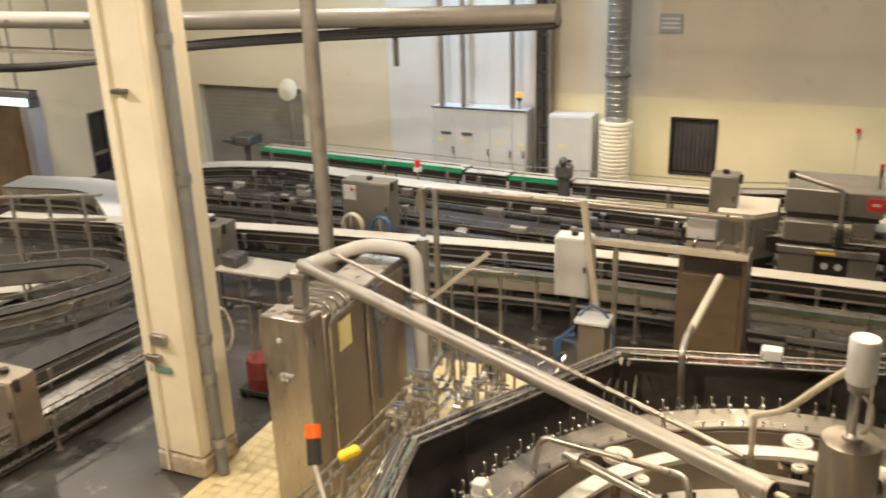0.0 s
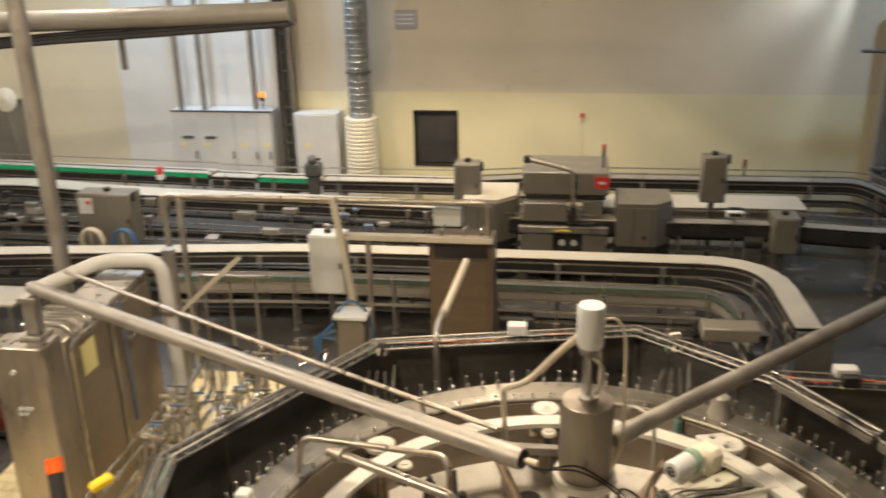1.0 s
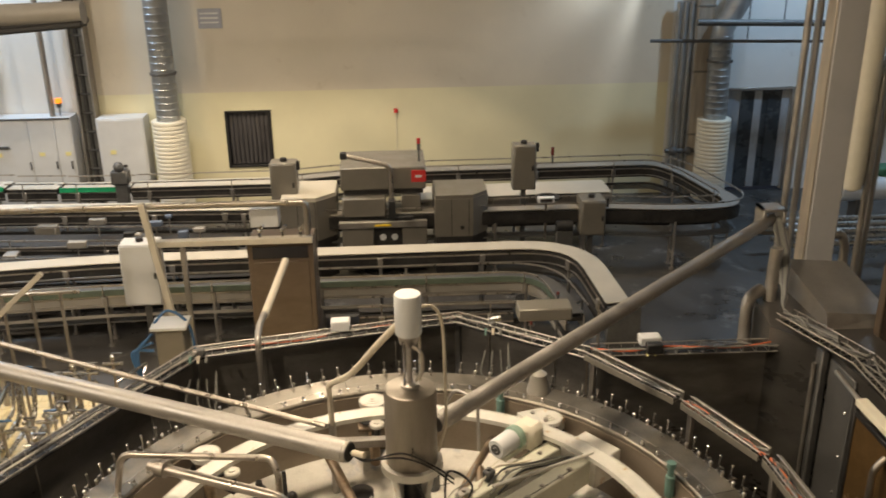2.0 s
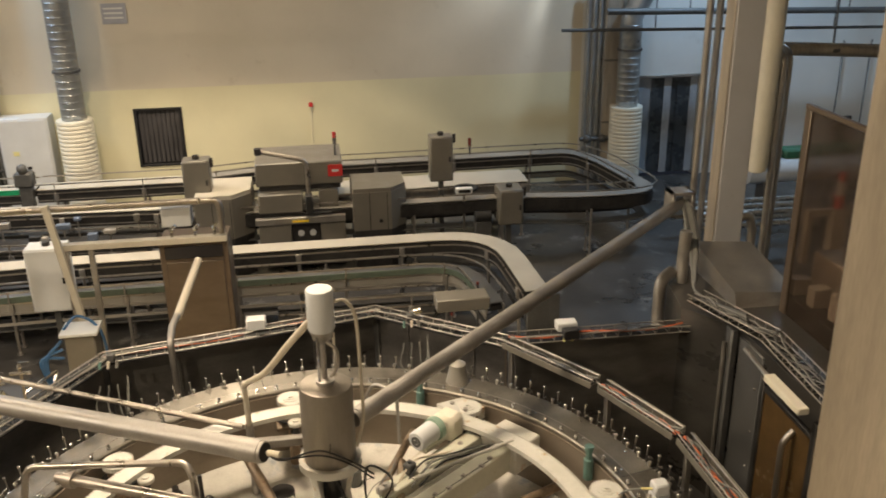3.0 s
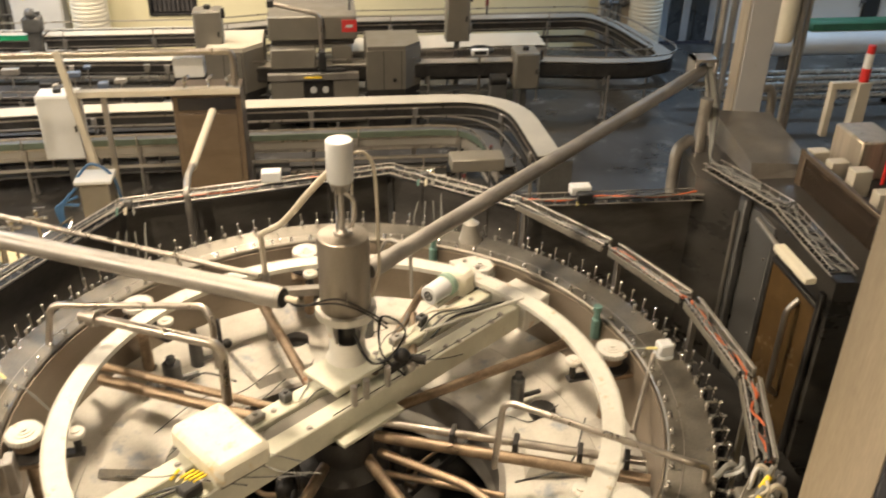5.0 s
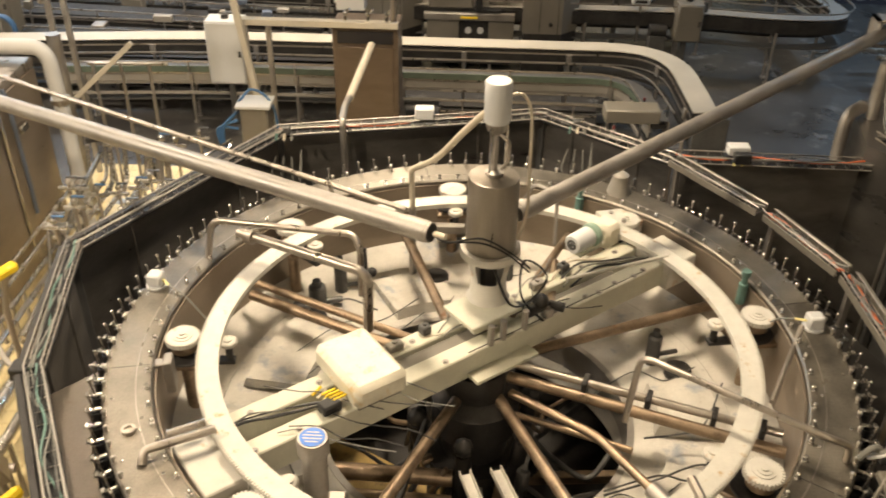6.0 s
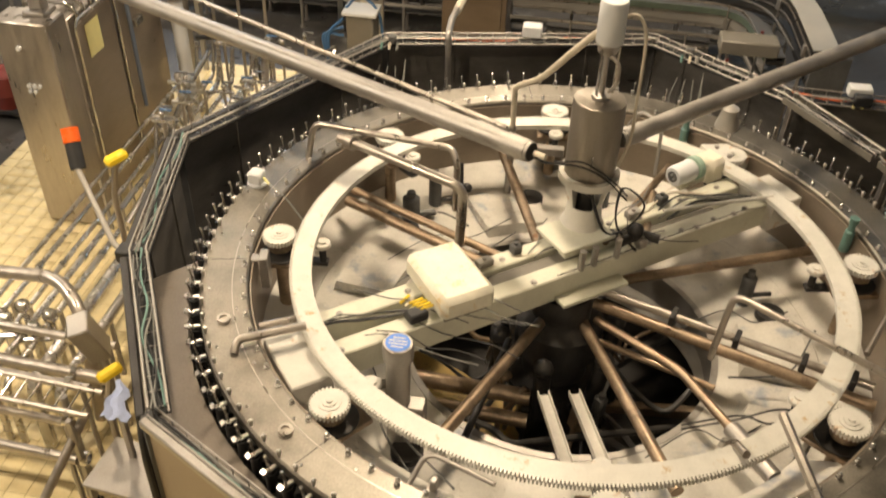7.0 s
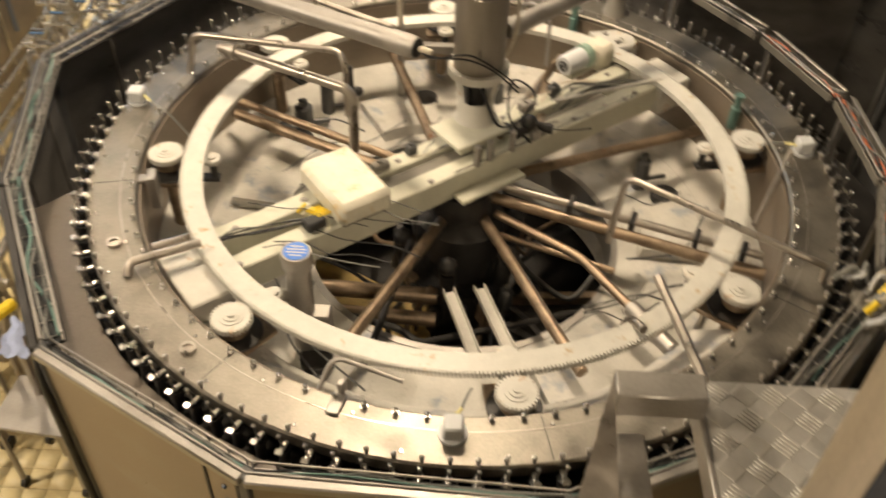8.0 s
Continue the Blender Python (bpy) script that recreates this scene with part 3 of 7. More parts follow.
    run("overhead_pipe", [(4.7, 12.3, 3.08), (11.8, 12.3, 2.92)], 0.03, DARKGREY, "thin dark overhead pipe along the shaded wall")
    run("overhead_pipe", [(5.0, 5.3, 3.84), (8.2, 5.6, 3.6)], 0.075, POSTTAN, "tan lagged overhead pipe beside the pale column")
    # wall sign
    s = thing("wall_sign", (-3.2, BACK - 0.01, 3.4), "small grey enamel wall sign with two text lines", "sign")
    part("board", Form().box((-3.41, BACK - 0.02, 3.37), (-2.99, BACK - 0.002, 3.72), 0.002), SIGNGREY, s)
    for k in range(3):
        part("text_bar", Form().box((-3.37, BACK - 0.024, 3.62 - k * 0.08), (-3.05, BACK - 0.02, 3.65 - k * 0.08), 0.001), WALLWHITE, s)
    s = thing("wall_lamp", (0.1, BACK - 0.02, 1.75), "small red wall lamp on a thin conduit", "lamp")
    part("lens", Form().disc(0.04, 1.76, 1.83, (0.1, BACK - 0.06, 0), 12), RED, s)
    part("conduit", Form().pipe([(0.1, BACK - 0.02, 0.6), (0.1, BACK - 0.02, 1.76)], 0.01, 6), WALL, s)


def build_lamps():
    for x, y, z, watts, colour, size in LAMPS:
        t = thing("ceiling_lamp", (x, y, z), "round metal high-bay ceiling lamp, switched on", "ceiling lamp", "ceiling lamps")
        part("shade", Form().lathe([(0.06, z + 0.22), (0.1, z + 0.2), (size / 2 + 0.06, z + 0.0), (size / 2 + 0.055, z - 0.01), (0.09, z + 0.18)], (x, y, 0), 24), STEEL_SATIN, t)
        part("stem", Form().pipe([(x, y, z + 0.2), (x, y, TOP)], 0.015, 6), DARKGREY, t)
        data = bpy.data.lights.new("lamp_light", "AREA")
        data.shape, data.size, data.energy, data.color = "DISK", size, watts, colour
        lamp = new("lamp_light", data)
        lamp.location = (x, y, z - 0.02)
    for x, y, watts, cone in SPOTS:
        z = 6.75
        t = thing("ceiling_lamp", (x, y, z), "deep-shaded metal ceiling lamp, switched on", "ceiling lamp", "ceiling lamps")
        part("shade", Form().lathe([(0.05, z + 0.3), (0.12, z + 0.28), (0.2, z + 0.05), (0.2, z - 0.04), (0.19, z - 0.04), (0.11, z + 0.26)], (x, y, 0), 24), STEEL_SATIN, t)
        part("stem", Form().pipe([(x, y, z + 0.28), (x, y, TOP)], 0.015, 6), DARKGREY, t)
        data = bpy.data.lights.new("lamp_light", "SPOT")
        data.energy, data.color, data.spot_size, data.spot_blend, data.shadow_soft_size = watts, WARM, radians(cone), 0.2, 0.12
        lamp = new("lamp_light", data)
        lamp.location = (x, y, z - 0.05)
    for p, aim, watts, cone, colour in ADDED_FLOODS:
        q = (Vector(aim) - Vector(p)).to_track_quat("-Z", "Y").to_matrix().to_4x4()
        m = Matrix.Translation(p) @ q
        t = thing("added_flood_lamp", p, "unseen floodlight on a bracket, added to brighten the filler and streak the wall", "flood lamp", "flood lamps")
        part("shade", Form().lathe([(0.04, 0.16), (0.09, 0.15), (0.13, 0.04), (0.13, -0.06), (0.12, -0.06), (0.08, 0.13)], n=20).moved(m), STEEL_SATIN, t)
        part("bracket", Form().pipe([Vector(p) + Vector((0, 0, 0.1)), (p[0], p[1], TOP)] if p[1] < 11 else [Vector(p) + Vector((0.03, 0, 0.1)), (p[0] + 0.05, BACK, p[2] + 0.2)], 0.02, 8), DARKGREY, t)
        # unseen bars before the lens, added to cast streaks on the wall
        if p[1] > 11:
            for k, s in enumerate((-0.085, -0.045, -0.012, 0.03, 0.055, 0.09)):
                part("streak_bar", Form().box((-0.12, s - 0.006 - 0.003 * (k % 2), -0.075), (0.12, s + 0.006, -0.065), 0.001, m), DARKGREY, t)
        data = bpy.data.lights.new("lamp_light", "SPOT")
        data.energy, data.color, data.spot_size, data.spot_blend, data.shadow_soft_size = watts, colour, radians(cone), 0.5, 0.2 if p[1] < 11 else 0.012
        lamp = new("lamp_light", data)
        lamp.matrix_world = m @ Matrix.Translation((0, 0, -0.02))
    t = thing("fluorescent_lamp", (-13.0, 7.0, 2.75), "hanging fluorescent lamp with a cyan-white tube, switched on", "lamp")
    part("housing", Form().box((-13.9, 6.9, 2.86), (-12.56, 7.1, 2.98), 0.01).box((-12.62, 6.9, 2.7), (-12.56, 7.1, 2.86), 0.005), DARKGREY, t)
    part("tube", Form().pipe([(-13.8, 7.0, 2.78), (-12.63, 7.0, 2.78)], 0.075, 10), TUBEGLOW, t)
    for x in (-13.6, -12.9):
        part("rod", Form().pipe([(x, 7.0, 2.97), (x, 7.0, 4.05)], 0.015, 6), DARKGREY, t)
    # fan on the wall
    t = thing("wall_fan", (-11.1, 12.6, 2.0), "round pale fan on a thin stand before the wall", "fan")
    part("cage", Form().lathe([(0.02, 0.06), (0.2, 0.03), (0.24, 0.0), (0.2, -0.03), (0.02, -0.08)], (0, 0, 0), 24).moved(Matrix.Translation((-11.15, 12.4, 2.1)) @ Matrix.Rotation(radians(80), 4, "X")), LAG, t)
    part("stand", Form().pipe([(-11.15, 12.45, 2.1), (-11.1, 12.5, 0)], 0.03, 8), STEEL_SATIN, t)


def build_tiles():
    """Square yellow tiles with recessed joints, left of and round the filler."""
    s, gap = 0.15, 0.006
    x0, x1, y0, y1 = -5.9, 2.5, -4.4, 7.0
    solid("tile_bed", Form().box((x0, y0, 0.0), (x1, 4.9, 0.008), 0).box((-4.85, 4.9, 0.0), (-2.9, 5.8, 0.008), 0), GROUT, "brown grout bed under the yellow tiles", "floor")
    one = Form().add([(gap / 2, gap / 2, 0), (s - gap / 2, gap / 2, 0), (s - gap / 2, s - gap / 2, 0), (gap / 2, s - gap / 2, 0),
                      (gap * 0.7, gap * 0.7, 0.004), (s - gap * 0.7, gap * 0.7, 0.004), (s - gap * 0.7, s - gap * 0.7, 0.004), (gap * 0.7, s - gap * 0.7, 0.004)],
                     [(4, 5, 6, 7), (0, 1, 5, 4), (1, 2, 6, 5), (2, 3, 7, 6), (3, 0, 4, 7)])
    shape = one.mesh("tile", TILE, 80)
    floor_tiles = thing("floor_tiles", (x0, y0, 0.008), "small square yellow floor tiles with brown joints", "floor", kind="structure")
    rest, count = Form(), 0
    for i in range(int((x1 - x0) / s)):
        for j in range(int((y1 - y0) / s)):
            x, y = x0 + i * s, y0 + j * s
            if (-2.2 < x < 2 and -1.9 < y < 1.9 and math.hypot(x, y) > 1.2):
                continue
            if y > 4.84 and not (-4.9 < x < -3.0 and y < 5.7):
                continue
            near = (-3.3 < x < -2.3 and -1.5 < y < 0.3) or (-5.9 < x < -4.6 and 1.3 < y < 3.2)
            z = 0.0085 + 0.0008 * noise.noise((x * 9, y * 9, 0.3))
            if near and count < 300:
                ob = new("tile", shape)
                ob.location = (x, y, z)
                ob.parent = floor_tiles
                ob.matrix_parent_inverse = base_of(floor_tiles).inverted()
                count += 1
            else:
                rest.add([(x + p[0], y + p[1], z + p[2]) for p in one.v], one.f)
    part("tile_field", rest, TILE, floor_tiles, kind="stuff")


# ---- the rotary filler ----
BEAM = radians(38.4)
U, W = Vector((math.cos(BEAM), math.sin(BEAM), 0)), Vector((-math.sin(BEAM), math.cos(BEAM), 0))
BEAM_M = Matrix.Rotation(BEAM, 4, "Z")
GEARS = (9.7, 53.0, 96.9, 139.7, 184.0, 231.4, 279.5, 325.2)


def toothed(r_root, r_tip, r_in, z0, z1, teeth, centre=(0, 0, 0)):
    prof = []
    for i in range(teeth):
        for d, r in ((0.0, r_root), (0.25, r_root), (0.4, r_tip), (0.85, r_tip)):
            a = 2 * math.pi * (i + d) / teeth
            prof.append((math.cos(a), math.sin(a), r))
    k, c = len(prof), Vector(centre)
    verts = []
    for z, inner in ((z0, 0), (z1, 0), (z0, 1), (z1, 1)):
        verts += [c + Vector((x * (r_in if inner else r), y * (r_in if inner else r), z)) for x, y, r in prof]
    faces = []
    for i in range(k):
        j = (i + 1) % k
        faces += [(i, j, k + j, k + i), (k + i, k + j, 3 * k + j, 3 * k + i), (2 * k + j, 2 * k + i, 3 * k + i, 3 * k + j), (j, i, 2 * k + i, 2 * k + j)]
    return Form().add(verts, faces)


def build_filler():
    f = thing("filling_machine", (0, 0, 0), "large rotary bottle filler with white gear ring and steel valve plate", "filling machine")
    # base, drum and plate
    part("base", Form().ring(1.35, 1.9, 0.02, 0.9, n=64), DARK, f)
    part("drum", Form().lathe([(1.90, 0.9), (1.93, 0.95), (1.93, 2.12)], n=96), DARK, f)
    part("valve_plate", Form().lathe([(1.765, 2.06), (1.765, 2.19), (1.775, 2.20), (2.005, 2.20), (2.015, 2.19), (2.015, 2.13), (1.78, 2.13)], n=144), PLATE, f, "worn bright steel ring plate")
    part("plate_seam", Form().ring(1.845, 1.85, 2.20, 2.2015, n=144), STEEL, f)
    part("inner_wall", Form().lathe([(1.745, 1.60), (1.75, 2.17), (1.76, 2.17)], n=120), PANEL, f, "brown-tinted steel inner wall")
    part("dish", Form().lathe([(0.92, 1.2), (0.92, 1.58), (0.94, 1.60), (1.3, 1.63), (1.50, 1.65), (1.51, 1.55)], n=96), DISH, f, "dirty white tray round the central hole")
    part("outer_tray", Form().lathe([(1.505, 1.648), (1.60, 1.665), (1.744, 1.72), (1.744, 1.55), (1.505, 1.55)], n=60, a0=-38, a1=214, closed=True), DISH, f, "dirty white outer tray inside the plate")
    part("front_tray", Form().lathe([(1.51, 1.88), (1.744, 2.06), (1.744, 1.6), (1.51, 1.6)], n=40, a0=214, a1=322, closed=True), DISH, f, "dirty white sloping tray")
    # light painted in: dark floor for the shade, yellow sector for the lit part
    part("pit_floor", Form().disc(1.34, 0.70, 0.76, n=48), DARK, f, "pit floor coloured dark for the shade in the hole")
    part("plinth", Form().lathe([(0.2, 0.762), (0.2, 0.80), (1.3, 0.80), (1.3, 0.762)], n=20, a0=150, a1=228, closed=True), LIT_FLOOR, f, "yellow sector standing for the lit floor beside the hub")
    part("hole_rim", Form().ring(0.90, 0.94, 1.40, 1.605, n=72), STEEL_SATIN, f)
    for a0, a1, r0, r1, h in ((146, 176, 1.02, 1.42, 0.07), (193, 214, 1.0, 1.45, 0.06), (322, 338, 1.12, 1.5, 0.08), (352, 372, 1.05, 1.45, 0.07),
                              (60, 84, 1.05, 1.45, 0.06), (100, 122, 1.0, 1.4, 0.06), (262, 276, 1.1, 1.62, 0.08), (290, 304, 1.05, 1.6, 0.07)):
        part("tray_cover", Form().lathe([(r0, 1.6), (r0 + 0.02, 1.62 + h), (r1 - 0.03, 1.64 + h), (r1, 1.62)], n=14, a0=a0, a1=a1, closed=True), DISH, f)
    # gear ring, pinions, idlers
    part("gear_ring", toothed(1.530, 1.548, 1.428, 2.168, 2.20, 540), RINGWHITE, f, "white-painted toothed ring with rust spots")
    pin = toothed(0.084, 0.097, 0.012, 0.0, 0.03, 30).disc(0.055, 0.03, 0.035, n=24).disc(0.035, 0.035, 0.041, n=20).disc(0.016, 0.041, 0.05, n=14)
    pin_mesh = pin.mesh("pinion", WHITE)
    stand = Form().pipe([(0, 0, -0.5), (0, 0, 0)], 0.038, 16).box((-0.16, -0.12, -0.13), (0.10, 0.12, -0.10)).disc(0.072, -0.06, -0.005, n=24).mesh("pinion_shaft", PIPE_RUST)
    # dark disc stands for the shaded cutout under each pinion
    shade_disc = Form().disc(0.125, -0.097, -0.085, n=32, bevel=0.004).mesh("pinion_shade_disc", DARK)
    idler = Form().disc(0.05, -0.035, -0.004, n=20, bevel=0.006).disc(0.025, -0.004, 0.006, n=14).mesh("idler", WHITE)
    idler_shaft = Form().pipe([(0, 0, -0.15), (0, 0, -0.03)], 0.02, 10).box((-0.03, -0.03, -0.16), (0.2, 0.03, -0.135), 0.004).mesh("idler_shaft", DARK)
    for a in GEARS:
        for name, me, r, turn in (("pinion", pin_mesh, 1.648, a * 3.1), ("pinion_shaft", stand, 1.648, a), ("pinion_shade_disc", shade_disc, 1.635, a), ("idler", idler, 1.402, a), ("idler_shaft", idler_shaft, 1.402, a)):
            ob = new(name, me)
            ob.parent = f
            ob.matrix_basis = pose(*polar(r, a, 2.165), 0, 0, turn)
    # filling valves and bolts round the plate
    v_rod = Form().pipe([(0, 0, 2.1), (0.02, 0, 2.25)], 0.006, 7).ball((0.021, 0, 2.255), 0.010, 8).pipe([(-0.05, 0, 2.19), (-0.05, 0, 2.225)], 0.008, 7).ball((-0.05, 0, 2.228), 0.013, 8)
    tilt = Matrix.Translation((0.03, 0, 2.165)) @ Matrix.Rotation(radians(22), 4, "Y")
    v_rod.box((-0.006, -0.017, 0.0), (0.020, 0.017, 0.010), 0.003, tilt).box((-0.03, -0.010, 2.15), (0.03, 0.010, 2.162), 0.003)
    v_mesh = v_rod.mesh("filling_valve", STEEL_BRIGHT)
    b_mesh = Form().pipe([(0.005, 0, 2.02), (0.005, 0, 2.14)], 0.024, 10).box((-0.03, -0.02, 2.10), (0.02, 0.02, 2.14)).mesh("valve_body", BLACK)
    count = 112
    for i in range(count):
        a = 360 * i / count
        ob = new("filling_valve", v_mesh)
        ob.parent = f
        ob.matrix_basis = pose(*polar(2.05, a), 0, 0, a + 4 * noise.noise((i * 1.7, 0, 0)))
        body = new("valve_body", b_mesh)
        body.parent = f
        body.matrix_basis = pose(*polar(2.05, a), 0, 0, a)
    bolt = Form().disc(0.015, 2.20, 2.206, n=10).pipe([(0, 0, 2.20), (0, 0, 2.218)], 0.009, 8).ball((0, 0, 2.222), 0.0135, 8).mesh("plate_bolt", STEEL_BRIGHT)
    for i in range(84):
        ob = new("plate_bolt", bolt)
        ob.parent = f
        ob.matrix_basis = pose(*polar(1.788, 360 * i / 84 + 1), 0, 0, 0)
    part("bottle_ring", Form().lathe([(1.93, 1.96), (2.1, 1.96), (2.12, 1.94), (2.12, 1.5)], n=96), DARK, f, "dark ring below the valves")
    # sensors standing on the plate
    for a, r in ((170.0, 1.955), (270.2, 1.86), (5.2, 1.915)):
        s = part("sensor", Form().box((-0.045, -0.042, 2.21), (0.045, 0.042, 2.29), 0.01).disc(0.062, 2.20, 2.212).moved(pose(*polar(r, a), 0, 0, a)), CABWHITE, f, "small white sensor box with a pale plug")
        q, w = Vector(polar(r - 0.045, a, 2.25)), Vector(polar(r - 0.1, a + 1, 2.24))
        part("plug", Form().pipe([q, w], 0.008, 8), PAPER, s)
        part("lead", Form().curve([w, polar(r - 0.2, a + 2, 2.21), polar(r - 0.35, a + 3, 2.05)], 0.006, 6), CABLEGREY, s)
    for a in (207, 232, 300):
        part("cap", Form().ring(0.02, 0.035, 2.20, 2.22, polar(1.90, a), 18).disc(0.03, 2.20, 2.21, polar(1.90, a), 18), STEEL, f)
    part("clamp", Form().box((-0.09, -0.03, 2.20), (0.04, 0.03, 2.215)).box((-0.10, -0.015, 2.215), (-0.06, 0.015, 2.28)).moved(pose(*polar(1.83, 254.5), 0, 0, 254.5)), STEEL_SATIN, f)
    part("clamp", Form().box((-0.12, -0.03, 2.17), (0.02, 0.03, 2.19)).box((-0.13, -0.05, 2.0), (-0.08, 0.05, 2.21)).moved(pose(*polar(1.80, 191), 0, 0, 191)), STEEL_SATIN, f)
    for a in (20, 66):
        part("valve_block", Form().disc(0.03, 2.05, 2.2, n=12, bevel=0.006).disc(0.02, 2.2, 2.26, n=10).disc(0.028, 2.26, 2.29, n=10).moved(pose(*polar(1.72, a), 0, 0, a)), CABLETEAL, f, "small corroded green valve")
    # the two cross beams
    def beam(v0, v1, u0, u1, name="cross_beam"):
        g = Form().box((u0, v0, 1.965), (u1, v1, 2.135), 0.008, BEAM_M)
        return part(name, g, CREAM, f, "cream-painted hollow cross beam")

    front = beam(-0.062, 0.055, -1.52, 1.60)
    rear = beam(0.165, 0.285, -1.52, 1.45)
    part("groove", Form().box((-0.1, -0.045, 2.134), (1.3, -0.038, 2.138), 0.001, BEAM_M), DARK, front)
    part("end_block", Form().box((-1.72, -0.17, 2.0), (-1.50, 0.23, 2.139), 0.01, BEAM_M), WHITE, f, "white end block with rust marks")
    part("end_block", Form().box((1.46, -0.11, 1.95), (1.72, 0.19, 2.14), 0.01, BEAM_M), WHITE, f, "white end block with rust marks")
    part("side_plate", Form().box((-0.12, -0.16, 1.985), (0.33, -0.062, 2.01), 0.004, BEAM_M), CREAM, f)
    part("drive_rack", Form().box((-0.55, 0.05, 2.05), (0.2, 0.15, 2.12), 0.01, BEAM_M).box((0.5, 0.06, 2.02), (1.2, 0.15, 2.08), 0.01, BEAM_M), GREYBOX, f)
    for u in (0.05, 0.14, 0.30):
        part("stud", Form().pipe([BEAM_M @ Vector((u, -0.05, 2.13)), BEAM_M @ Vector((u, -0.05, 2.26))], 0.02, 10), STEEL_SATIN, f)
    bolt_head = Form().disc(0.013, 0, 0.011, n=6).disc(0.02, -0.002, 0.002, n=14).mesh("beam_bolt", STEEL_SATIN)
    for v, us in ((-0.03, (-1.4, -1.15, -0.25, 0.55, 0.8, 1.05, 1.3)), (0.22, (-1.3, -0.9, -0.3, 0.45, 0.7, 1.0, 1.3)), (-0.045, (0.9, 1.2))):
        for u in us:
            ob = new("beam_bolt", bolt_head)
            ob.parent = f
            ob.matrix_basis = Matrix.Translation(BEAM_M @ Vector((u, v, 2.136)))
    for u, v, w, h, mat in ((0.62, 0.21, 0.05, 0.05, STEEL_SATIN), (0.86, 0.24, 0.035, 0.07, DARKGREY), (-0.42, 0.22, 0.05, 0.045, GREYTAN), (0.48, -0.04, 0.03, 0.06, STEEL_SATIN), (-0.2, 0.24, 0.03, 0.06, DARKGREY), (0.36, 0.1, 0.045, 0.05, DARKGREY)):
        part("beam_fitting", Form().box((u - w, v - 0.03, 2.135), (u + w, v + 0.03, 2.135 + h), 0.008, BEAM_M).pipe([BEAM_M @ Vector((u, v, 2.135 + h)), BEAM_M @ Vector((u, v, 2.15 + h))], 0.014, 8), mat, f)
    rw = random.Random(21)
    for k in range(9):
        u, v = rw.uniform(-0.3, 0.7), rw.uniform(-0.02, 0.24)
        du, dv = rw.uniform(0.25, 0.55), rw.uniform(-0.25, 0.25)
        part("wire", Form().curve([BEAM_M @ Vector((u + du * q, v + dv * q + rw.uniform(-0.03, 0.03), 2.143 + (0.05 if q == 0.4 else 0.0) * rw.random())) for q in (0, 0.2, 0.4, 0.7, 1.0)], 0.0035, 5), (DARKGREY, BLACK, CABLEGREY, HOSE)[k % 4], f)
    for k in range(7):
        u, v = rw.uniform(-1.2, -0.72), rw.uniform(-0.12, 0.26)
        part("wire", Form().curve([BEAM_M @ Vector((u + 0.1 * q + rw.uniform(-0.03, 0.03), v - 0.12 * q + rw.uniform(-0.04, 0.04), 2.14 + 0.03 * rw.random())) for q in range(-1, 4)], 0.0035, 5), (DARKGREY, CABLEGREY, BLACK)[k % 3], f)
    # joints and small caps of the valve plate
    for a in range(12, 372, 45):
        q = Matrix.Rotation(radians(a), 4, "Z")
        part("plate_joint", Form().box((1.78, -0.002, 2.198), (2.0, 0.002, 2.2012), 0.0005, q), DARK, f)
    cap_mesh = Form().disc(0.009, 2.20, 2.205, n=14, bevel=0.003).mesh("plate_cap", STEEL_BRIGHT)
    for k in range(56):
        ob = new("plate_cap", cap_mesh)
        ob.parent = f
        ob.matrix_basis = pose(*polar(1.965 if k % 2 else 1.83, 360 * k / 56 + 2 * noise.noise((k * 3.1, 0.5, 0))), 0, 0, 0)
    # pedestal with the distributor on top
    px, py = 0.05, 0.33
    part("pedestal_plate", Form().box((-0.03, 0.02, 2.20), (0.34, 0.3, 2.225), 0.006, BEAM_M).box((0.02, 0.06, 2.13), (0.28, 0.12, 2.2), 0.006, BEAM_M), CREAM, f)
    ped = part("pedestal", Form().lathe([(0.13, 2.22), (0.11, 2.25), (0.10, 2.36)], (px, py, 0), 28).lathe([(0.10, 2.36), (0.135, 2.52), (0.15, 2.53), (0.15, 2.56), (0.135, 2.57)], (px, py, 0), 28, 120, 230)
               .lathe([(0.10, 2.36), (0.135, 2.52), (0.15, 2.53), (0.15, 2.56), (0.135, 2.57)], (px, py, 0), 28, 310, 420).ring(0.10, 0.172, 2.53, 2.575, (px, py, 0), 36), WHITE, f, "white cast yoke with an open window")
    part("shaft", Form().pipe([(px, py, 2.3), (px, py, 2.56)], 0.05, 16), DARK, ped)
    drum = part("distributor", Form().lathe([(0.0005, 2.56), (0.14, 2.56), (0.143, 2.58), (0.143, 3.00), (0.138, 3.025), (0.12, 3.03), (0.0005, 3.035)], (px, py, 0), 40), DRUMSTEEL, f, "brushed steel distributor drum")
    part("neck", Form().lathe([(0.05, 3.035), (0.05, 3.055), (0.016, 3.065), (0.014, 3.27), (0.05, 3.30), (0.062, 3.35)], (px, py, 0), 20), STEEL_SATIN, drum)
    for a in (0, 120, 240):
        q = Vector((px, py, 0)) + Vector(polar(0.055, a))
        part("tie_rod", Form().pipe([q + Vector((0, 0, 3.07)), q + Vector((0, 0, 3.33))], 0.008, 6), CHROME, drum)
    part("level_glass", Form().pipe([(px + 0.03, py - 0.06, 3.1), (px + 0.07, py - 0.06, 3.15), (px + 0.07, py - 0.06, 3.26), (px + 0.02, py - 0.05, 3.3)], 0.01, 8, 0.03), STEEL, drum)
